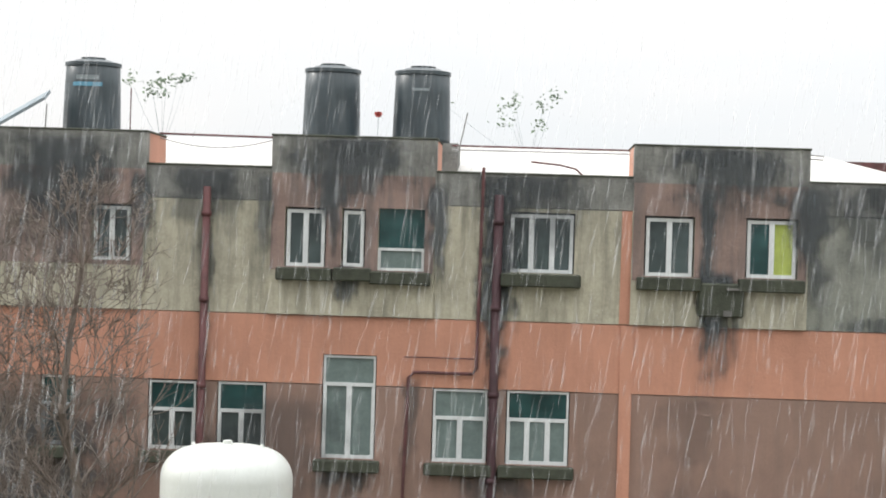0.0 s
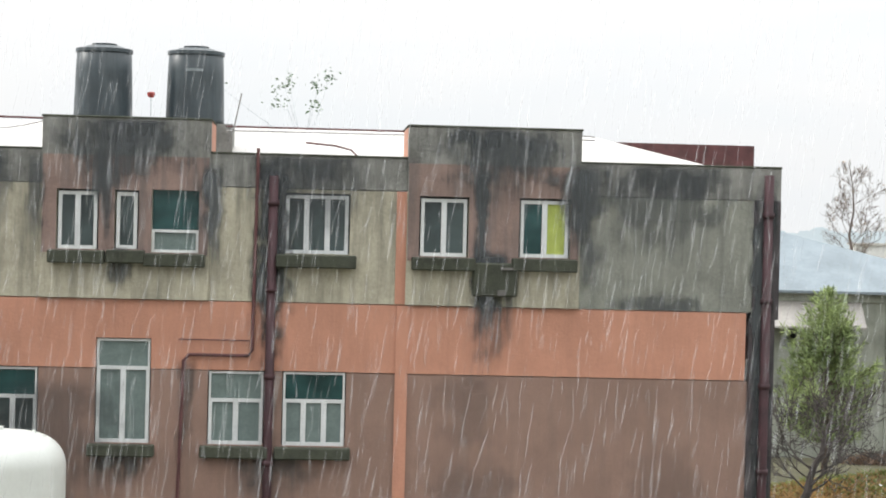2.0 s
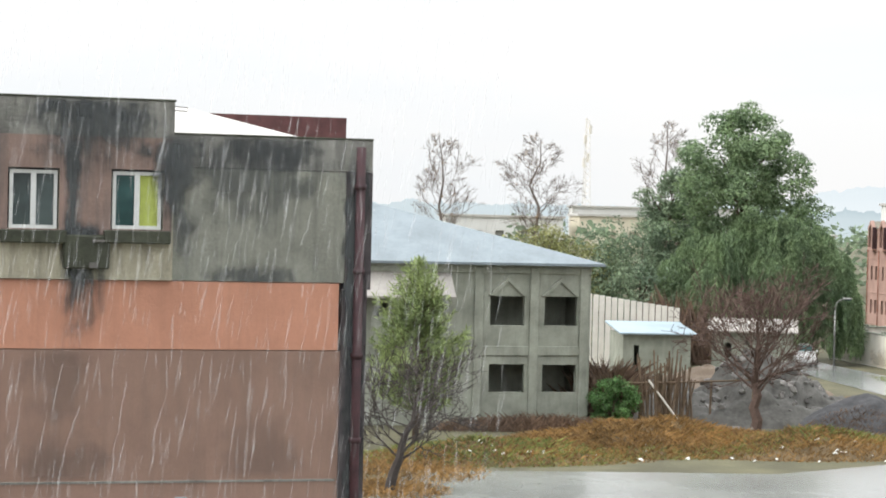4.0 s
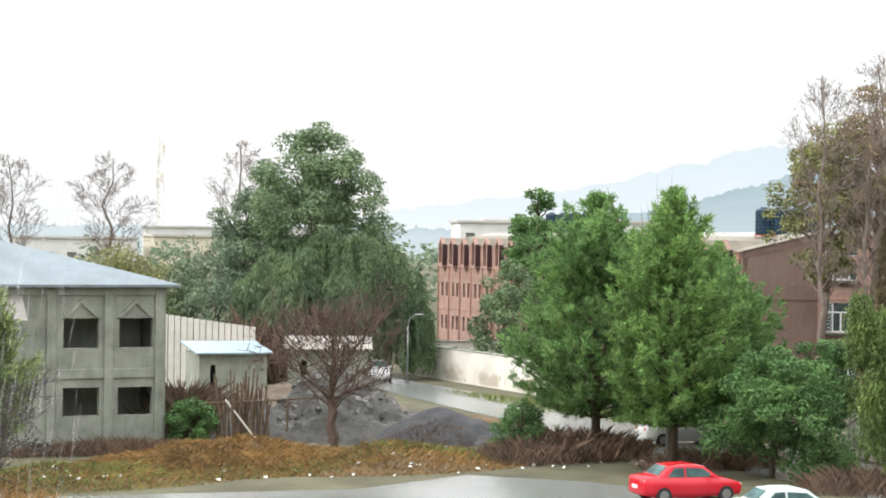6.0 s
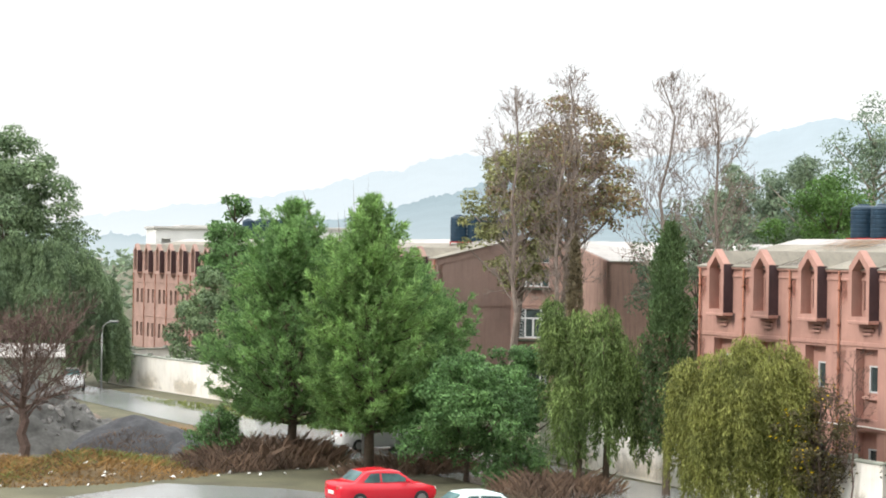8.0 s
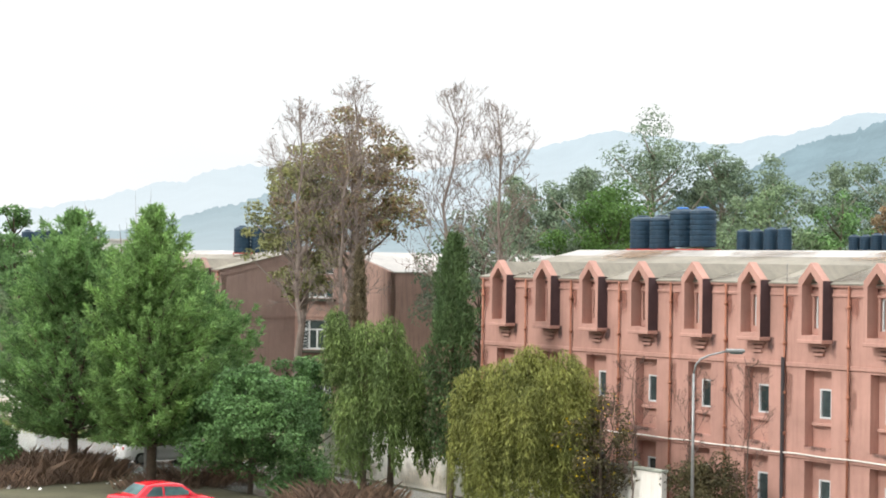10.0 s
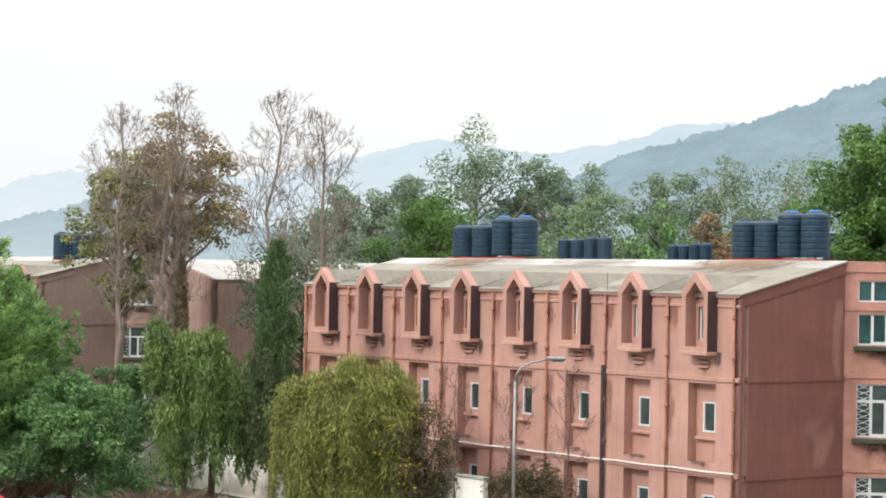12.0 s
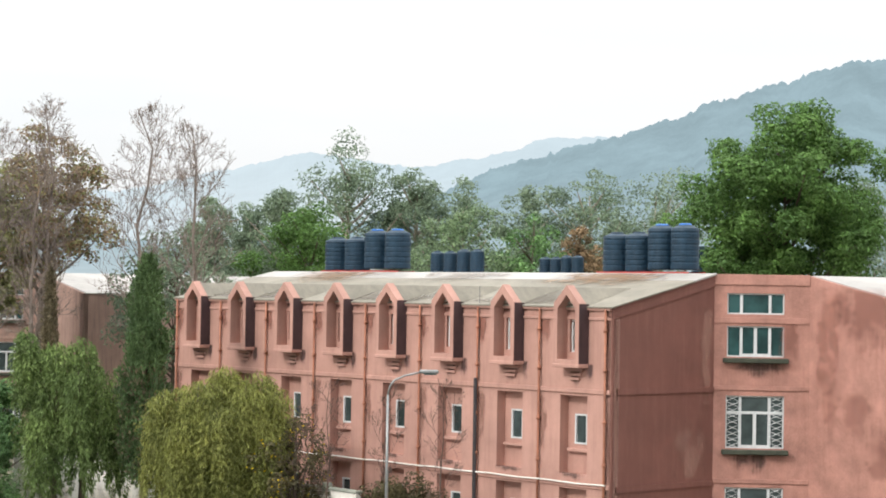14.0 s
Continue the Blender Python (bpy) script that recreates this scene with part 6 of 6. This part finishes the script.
part("brace", tube(bmesh.new(), [(36.9, 91.4, 0.0), (35.4, 92.3, 2.2)], 0.05, 6), M["wall_white"], rail, "pale leaning plank")

# huts and fence beyond
def hut(x, y, w, d, h0, h1, label, wall, roof, turn=0.0):
    t = thing("hut", pose(x, y, 0, 0, 0, turn), label, "hut", "huts")
    part("wall", pierced(bmesh.new(), 0, w, 0, h0, 0, 0.2, [(w * 0.16, w * 0.24, 0.0, h0 * 0.75)]), wall, t)
    part("wall", boxes((0, 0.2, 0.2, d, 0, h0), (w - 0.2, w, 0.2, d, 0, h0), (0.2, w - 0.2, d - 0.2, d, 0, h0)), wall, t)
    bm = bmesh.new()
    v = [bm.verts.new(p) for p in ((-0.3, -0.4, h0), (w + 0.3, -0.4, h0), (w + 0.3, d + 0.3, h1), (-0.3, d + 0.3, h1), (-0.3, -0.4, h0 + 0.09), (w + 0.3, -0.4, h0 + 0.09), (w + 0.3, d + 0.3, h1 + 0.09), (-0.3, d + 0.3, h1 + 0.09))]
    for q in ((3, 2, 1, 0), (4, 5, 6, 7), (0, 1, 5, 4), (1, 2, 6, 5), (2, 3, 7, 6), (3, 0, 4, 7)):
        bm.faces.new([v[i] for i in q])
    part("roof", bm, roof, t)


hut(44.2, 119.8, 4.3, 4.0, 2.75, 3.25, "small cement hut with a pale blue tin roof", M["concrete"], M["tin_blue"] if "tin_blue" in M else M["tin"], -8)
hut(51.2, 122.4, 5.2, 4.5, 2.8, 3.4, "low cement hut with a pale flat roof", M["concrete"], M["roof_pale"], -24)
fence = thing("fence", pose(42.6, 128.5, 0, 0, 0, -10), "pale corrugated sheet fence behind the huts", "fence")
for k in range(20):
    part("sheet", boxes((k * 0.42, k * 0.42 + 0.36, (k % 2) * 0.05, (k % 2) * 0.05 + 0.03, 0, 5.2 - 0.06 * k)), M["wall_white"], fence)


# ---- lamps, mast ----
def street_lamp(x, y, h, reach, turn, label):
    t = thing("street_lamp", pose(x, y, 0, 0, 0, turn), label, "street lamp", "street lamps")
    part("pole", tube(bmesh.new(), [(0, 0, 0), (0, 0, h * 0.5), (0, 0, h - 0.6)], [0.065, 0.055, 0.045], 10), M["pipe_grey"], t, smooth=True)
    pts = [(0, 0, h - 0.62), (0.06 * reach, 0, h - 0.3), (0.2 * reach, 0, h - 0.1), (0.5 * reach, 0, h + 0.05), (reach, 0, h + 0.18)]
    part("arm", tube(bmesh.new(), pts, 0.035, 8), M["pipe_grey"], t, smooth=True)
    head = bmesh.new()
    box(head, reach - 0.05, reach + 0.62, -0.12, 0.12, h + 0.14, h + 0.27, bevel=0.04)
    hd = part("lamp_head", head, M["pipe_grey"], t)
    part("lens", boxes((reach + 0.12, reach + 0.55, -0.09, 0.09, h + 0.1, h + 0.14)), M["glass_teal"], hd)


street_lamp(52.5, 46.45, 7.0, 1.1, -48, "grey curved-arm street lamp before the salmon block")
street_lamp(62.3, 127.5, 4.6, 0.5, -30, "small street lamp by the boundary wall")
lamp = thing("lamp_post", pose(51.2, 77.9, 0), "plain pale steel post beside the pines", "post")
part("pole", tube(bmesh.new(), [(0, 0, 0), (0, 0, 5.2)], 0.09, 10), M["pipe_grey"], lamp)
mast = thing("radio_mast", pose(131.2, 378.5, 0), "distant steel lattice radio mast", "mast")
bm = bmesh.new()
for a in range(3):
    c, s = math.cos(a * 2.094), math.sin(a * 2.094)
    tube(bm, [(1.3 * c, 1.3 * s, 0), (0.4 * c, 0.4 * s, 29)], 0.055, 4)
part("legs", bm, M["wall_white"], mast)
bm = bmesh.new()
for k in range(22):
    z = 1 + k * 1.28
    r0, r1 = 1.3 - 0.8 * z / 29, 1.3 - 0.8 * (z + 1.28) / 29
    for a in range(3):
        c, s, c1, s1 = math.cos(a * 2.094), math.sin(a * 2.094), math.cos((a + 1) * 2.094), math.sin((a + 1) * 2.094)
        tube(bm, [(r0 * c, r0 * s, z), (r1 * c1, r1 * s1, z + 1.28)], 0.05, 3)
part("bracing", bm, M["wall_white"], mast)
for z, a in ((26, 0), (24, 2), (20.5, 1), (19.5, 3)):
    part("antenna", boxes((0.6 * math.cos(a) - 0.25, 0.6 * math.cos(a) + 0.25, 0.6 * math.sin(a) - 0.2, 0.6 * math.sin(a) + 0.2, z, z + 1.8)), M["wall_white"], mast)


# ---- cars ----
def car(x, y, turn, paint, label, length=4.3, width=1.7, height=1.45):
    """A saloon, nose towards local +x."""
    t = thing("car", pose(x, y, 0.03, 0, 0, turn), label, "car")
    h2 = length / 2
    st = [(-h2, 0.60, 0.42, 0.78), (-h2 + 0.06, 0.74, 0.30, 0.98), (-h2 + 0.5, 0.83, 0.24, 1.03), (-h2 + 1.2, 0.85, 0.22, 0.99), (0.0, 0.85, 0.2, 0.95), (h2 - 1.45, 0.85, 0.22, 0.95), (h2 - 0.7, 0.82, 0.22, 0.88), (h2 - 0.15, 0.72, 0.26, 0.74), (h2, 0.55, 0.36, 0.62)]
    k = width / 1.7
    bm, rings = bmesh.new(), []
    for sx, w, zb, zt in st:
        w *= k
        rings.append([bm.verts.new((sx, a * w, zb + (zt - zb) * b)) for a, b in ((-0.9, 0), (-1, 0.25), (-1, 0.62), (-0.95, 0.92), (-0.8, 1.0), (0, 1.03), (0.8, 1.0), (0.95, 0.92), (1, 0.62), (1, 0.25), (0.9, 0))])
    for p, q in zip(rings, rings[1:]):
        for j in range(10):
            bm.faces.new((p[j], q[j], q[j + 1], p[j + 1]))
        bm.faces.new((p[10], q[10], q[0], p[0]))
    bm.faces.new(rings[0][::-1]), bm.faces.new(rings[-1])
    bmesh.ops.recalc_face_normals(bm, faces=bm.faces)
    part("body", bm, paint, t, smooth=True)
    cab = [(-h2 + 0.62, 0.72, 1.0), (-h2 + 1.15, 0.62, height - 0.05), (-h2 + 1.7, 0.6, height), (0.15, 0.6, height - 0.01), (0.5, 0.62, height - 0.08), (h2 - 1.05, 0.74, 0.93)]
    bm, rings = bmesh.new(), []
    for sx, w, zt in cab:
        w *= k
        rings.append([bm.verts.new(p) for p in ((sx, -0.78 * k, 0.9), (sx, -w, zt - 0.04 if zt > 1.1 else zt - 0.02), (sx, -w * 0.85, zt), (sx, w * 0.85, zt), (sx, w, zt - 0.04 if zt > 1.1 else zt - 0.02), (sx, 0.78 * k, 0.9))])
    for p, q in zip(rings, rings[1:]):
        for j in range(5):
            bm.faces.new((p[j], q[j], q[j + 1], p[j + 1]))
    bmesh.ops.recalc_face_normals(bm, faces=bm.faces)
    cabin = part("cabin", bm, paint, t)
    e = 0.012

    def glass(pts, nm):
        b2 = bmesh.new()
        f = b2.faces.new([b2.verts.new(p) for p in pts])
        bmesh.ops.solidify(b2, geom=[f], thickness=0.01)
        part(nm, b2, M["car_glass"], cabin)

    a, c = cab[0], cab[1]
    glass([(a[0] + 0.08 - e, -0.6 * k, a[2] + 0.05 + e), (a[0] + 0.08 - e, 0.6 * k, a[2] + 0.05 + e), (c[0] - 0.05 - e, 0.5 * k, c[2] - 0.02 + e), (c[0] - 0.05 - e, -0.5 * k, c[2] - 0.02 + e)], "rear_window")
    a, c = cab[-1], cab[-2]
    glass([(a[0] - 0.1 + e, 0.62 * k, a[2] + 0.06 + e), (a[0] - 0.1 + e, -0.62 * k, a[2] + 0.06 + e), (c[0] + 0.05 + e, -0.52 * k, c[2] - 0.01 + e), (c[0] + 0.05 + e, 0.52 * k, c[2] - 0.01 + e)], "windscreen")
    for sg in (-1, 1):
        y0, y1 = sg * (0.755 * k + e), sg * (0.635 * k + e)
        glass([(-h2 + 1.0, y0, 1.0), (-0.42, y0, 0.98), (-0.42, y1, height - 0.12), (-h2 + 1.35, y1, height - 0.13)], "side_window")
        glass([(-0.34, y0, 0.98), (h2 - 1.3, y0, 0.98), (0.42, y1, height - 0.17), (-0.34, y1, height - 0.12)], "side_window")
        part("tail_light", boxes((-h2 - 0.01, -h2 + 0.12, sg * 0.5 - 0.1, sg * 0.5 + 0.1, 0.74, 0.9), bevel=0.02), M["red_steel"], t)
        part("headlight", boxes((h2 - 0.2, h2 - 0.04, sg * 0.5 - 0.12, sg * 0.5 + 0.12, 0.58, 0.7), bevel=0.03), M["white_frame"], t)
        part("mirror", boxes((0.62, 0.76, sg * 0.9 - 0.08, sg * 0.9 + 0.08, 0.95, 1.08), bevel=0.03), paint, t)
        for wx in (-h2 + 0.82, h2 - 0.82):
            wb = bmesh.new()
            tube(wb, [(wx, sg * 0.66 * k, 0.31), (wx, sg * 0.87 * k, 0.31)], 0.31, 20)
            wheel = part("wheel", wb, M["rubber"], t)
            rb = bmesh.new()
            tube(rb, [(wx, sg * 0.86 * k, 0.31), (wx, sg * 0.885 * k, 0.31)], 0.19, 14)
            part("rim", rb, M["pipe_grey"], wheel)
    part("rear_plate", boxes((-h2 - 0.03, -h2 - 0.005, -0.22, 0.22, 0.55, 0.68)), M["litter"], t, "plain white plate")
    return t


M["car_silver"] = surface("silver_car_paint", (0.5, 0.52, 0.54), 0.25, 0.4, vary=0.05, relief=0.0)
car(44.5, 66.4, -7, M["car_red"], "bright red wet saloon car parked at the yard's edge")
car(43.6, 58.6, -12, M["car_pale"], "pale green-white car parked behind the red one")
car(18.8, 56.6, 4, M["car_silver"], "silver car parked in the wet yard")
car(56.6, 85.0, -8, M["car_white"], "white saloon parked under the pines")
car(61.6, 131.0, -108, M["car_white"], "white car standing on the road by the wall")

# ---- far town ----
def far_house(x, y, w, d, h, label, wall, turn=0.0, floors=2):
    t = thing("far_house", pose(x, y, 0, 0, 0, turn), label, "house", "far houses")
    hs = []
    for f in range(floors):
        z = h * (f + 0.35) / floors
        for k in range(int(w / 3)):
            hs.append((k * 3 + 0.8, k * 3 + 2.0, z, z + 1.3))
    part("wall", pierced(bmesh.new(), 0, w, 0, h, 0, 0.3, hs), wall, t)
    part("wall", boxes((0, 0.3, 0.3, d, 0, h), (w - 0.3, w, 0.3, d, 0, h), (0.3, w - 0.3, d - 0.3, d, 0, h), (0.3, w - 0.3, 0.8, 0.9, 0, h)), wall, t)
    part("roof", boxes((-0.3, w + 0.3, -0.3, d + 0.3, h, h + 0.3)), M["roof_white"], t)


M["far_white"] = surface("pale_far_wall", (0.66, 0.66, 0.64), 0.9, vary=0.12, scale=0.3, relief=0.1)
M["far_cream"] = surface("cream_far_wall", (0.62, 0.57, 0.45), 0.9, vary=0.12, scale=0.3, relief=0.1)
far_house(128.2, 246.6, 13, 10, 12.4, "distant pale flat-roofed building", M["far_white"], -20, 3)
far_house(112, 248, 8, 8, 8.0, "distant cream house behind the blocks", M["far_cream"], -20)
far_house(132, 246, 26, 10, 12.6, "long distant pale building", M["far_white"], -22, 3)
far_house(112, 330, 30, 10, 11.5, "far white building in the mist", M["far_white"], -15, 3)
far_house(90, 262, 14, 9, 10.0, "far house with a red roof band", M["far_cream"], -10)
far_house(72, 265, 16, 9, 9.6, "far low pale building", M["far_white"], -10)

rng = np.random.default_rng(77)
pts = []
for k in range(650):
    a = radians(rng.uniform(-25, 75))
    d = rng.uniform(230, 420)
    r = rng.uniform(2.0, 4.5)
    m = 60
    p = rng.normal(size=(m, 3))
    p /= np.linalg.norm(p, axis=1)[:, None]
    p *= rng.uniform(0.3, 1.0, (m, 1)) ** 0.5 * r
    p[:, 2] *= 0.8
    pts.append(p + np.array((d * math.sin(a), d * math.cos(a), rng.uniform(2, 7.5))))
pts = np.concatenate(pts)
woods = leaf_mesh("far_woods", pts, np.full(len(pts), 0.6), M["euca"], None, "hazy belt of distant trees", seed=9)
tagged(woods, "hazy grey-green belt of distant trees", "trees", "", "stuff")


# ---- roof clutter of the stained block ----
def wire(name, pts, r, material, label, category="cable"):
    return tagged(part(name, tube(bmesh.new(), pts, r, 5), material), label, category)


def sag(p, q, drop, n=10):
    return [tuple(Vector(p).lerp(Vector(q), k / n) - Vector((0, 0, 4 * drop * (k / n) * (1 - k / n)))) for k in range(n + 1)]


wire("roof_pipe", [(-7.3, 39.6, 12.0), (-4.8, 39.6, 11.98)], 0.022, M["red_pipe"], "thin red pipe along the roof", "pipe")
wire("cable", sag((-7.2, 39.2, 11.9), (-4.9, 39.0, 11.93), 0.18), 0.012, M["pipe_grey"], "sagging grey cable between raised parapets")
wire("roof_pipe", [(-1.6, 39.8, 11.93), (1.9, 39.8, 11.93)], 0.02, M["red_pipe"], "thin red pipe across the roof", "pipe")
wire("roof_pipe", [(-1.6, 40.0, 11.86), (2.0, 40.0, 11.87)], 0.014, M["pipe_grey"], "second thin pipe across the roof", "pipe")
wire("roof_pipe", [(5.1, 38.9, 11.9), (5.45, 38.9, 11.88), (5.45, 38.9, 11.81), (5.1, 38.9, 11.82)], 0.014, M["pipe_grey"], "bent pipe end beside the raised parapet", "pipe")
wire("hose", [(-0.05, 38.9, 11.62), (0.5, 38.8, 11.57), (0.8, 38.75, 11.5), (0.95, 38.7, 11.36)], 0.02, M["red_pipe"], "loose brown hose on the roof", "hose")
wire("aerial_rod", [(-1.45, 39.4, 11.8), (-1.3, 39.4, 12.55)], 0.014, M["pipe_grey"], "thin steel rod on the roof", "rod")
wire("aerial_rod", [(-9.3, 38.6, 11.9), (-9.28, 38.6, 12.45)], 0.014, M["pipe_grey"], "thin steel rod on the parapet", "rod")
wire("aerial_rod", [(-7.95, 40.0, 11.9), (-7.95, 40.0, 12.9)], 0.014, M["red_pipe"], "thin red rod beside the tank", "rod")
sheet_ob = tagged(part("roof_sheet", boxes((-0.9, 0.9, -0.5, 0.5, -0.03, 0.03)), M["tin"]), "tilted pale sheet on the roof edge", "sheet")
sheet_ob.matrix_basis = pose(-10.45, 40.3, 12.28, 14, -31, 0)
bulb = thing("warning_light", pose(-3.22, 42.0, 12.2), "small red light on a thin rod", "light")
part("rod", tube(bmesh.new(), [(0, 0, 0), (0, 0, 0.38)], 0.006, 4), M["tin"], bulb)
part("lamp", lathe(bmesh.new(), [(0, 0.38), (0.05, 0.38), (0.08, 0.43), (0.08, 0.48), (0, 0.5)], 12), M["red_steel"], bulb)
for i, (x, y, z, w) in enumerate(((-10.9, 59.6, 14.45, 0.9), (-0.15, 60.0, 14.2, 0.75))):
    t = thing("tree", pose(x, y, 0), "tall thin tree whose leafy tips rise behind the roof", "tree")
    r9 = np.random.default_rng(300 + i)
    hubs = r9.normal(size=(7, 3)) * np.array((w * 1.0, 0.5, 0.34)) + np.array((0, 0, z))
    bm = tube(bmesh.new(), [(0, 0, -0.1), (0.1, 0, z * 0.5), (0, 0, z - 1.8)], [0.16, 0.1, 0.05], 7)
    part("trunk", bm, M["bark_plane"], t)
    bm = bmesh.new()
    for hb in hubs:
        tube(bm, [(0, 0, z - 1.9), (hb[0] * 0.6, hb[1] * 0.6, z - 0.8), tuple(hb)], [0.006, 0.004, 0.002], 3)
    part("limbs", bm, M["tin"], t)
    pts = np.concatenate([hb + r9.normal(size=(24, 3)) * np.array((0.15, 0.12, 0.1)) for hb in hubs])
    leaf_mesh("crown", pts, np.full(len(pts), 0.07), M["euca"], t, seed=310 + i)
# small fittings on the wall
dish = thing("outdoor_unit", pose(3.5, 37.78, 8.82), "black weathered box with pipes below the windows", "unit")
part("case", boxes((-0.42, 0.42, -0.04, 0.12, 0.0, 0.62), bevel=0.03), M["moss"], dish)
part("bracket", boxes((0.05, 0.2, -0.1, -0.04, 0.02, 0.12)), M["stone"], dish)
part("bracket", boxes((0.1, 0.32, -0.12, -0.04, 0.5, 0.54)), M["stone"], dish)
box_ob = tagged(part("meter_box", boxes((-0.11, 0.11, -0.1, 0.0, -0.06, 0.08), bevel=0.01), M["tin"]), "small pale electrical box on the wall", "box")
box_ob.matrix_basis = pose(5.35, 37.98, 4.52)

# ---- falling rain before the stained block ----
m_rain, t_rain, b_rain = nodes_of("rain_water")
b_rain.inputs["Base Color"].default_value = (0.9, 0.92, 0.95, 1)
b_rain.inputs["Roughness"].default_value = 0.2
b_rain.inputs["Alpha"].default_value = 0.055
r9 = np.random.default_rng(4)
n = 4200
az = np.radians(-16 + 33 * r9.uniform(0, 1, n) ** 1.15)
d = r9.uniform(24, 36.5, n)
z = r9.uniform(3.0, 13.2, n)
L = r9.uniform(0.2, 0.8, n)
w = r9.uniform(0.005, 0.019, n)
sl = r9.normal(0.12, 0.07, n)
c = np.stack([d * np.sin(az), d * np.cos(az), z], 1)
c = c[(np.abs(c[:, 0] + 4.37) > 1.4) | (c[:, 2] > 8) | (np.abs(c[:, 1] - 30.85) > 1.4)]
m = len(c)
L, w, sl = L[:m, None], w[:m, None], sl[:m, None]
up = np.concatenate([sl, np.zeros((m, 1)), np.ones((m, 1))], 1) * L / 2
ex = np.concatenate([w, np.zeros((m, 2))], 1)
ey = np.concatenate([np.zeros((m, 1)), w, np.zeros((m, 1))], 1)
v = np.stack([c - up, c + ex, c + ey, c - ex, c - ey, c + up], 1).reshape(-1, 3)
q = np.arange(m)[:, None] * 6
f = np.concatenate([q + np.array(t3) for t3 in ((0, 1, 2), (0, 2, 3), (0, 3, 4), (0, 4, 1), (5, 2, 1), (5, 3, 2), (5, 4, 3), (5, 1, 4))], 0)
rain = raw("rain", v.tolist(), f.tolist(), m_rain)
tagged(rain, "pale slanting streaks of falling rain", "rain", "", "stuff")
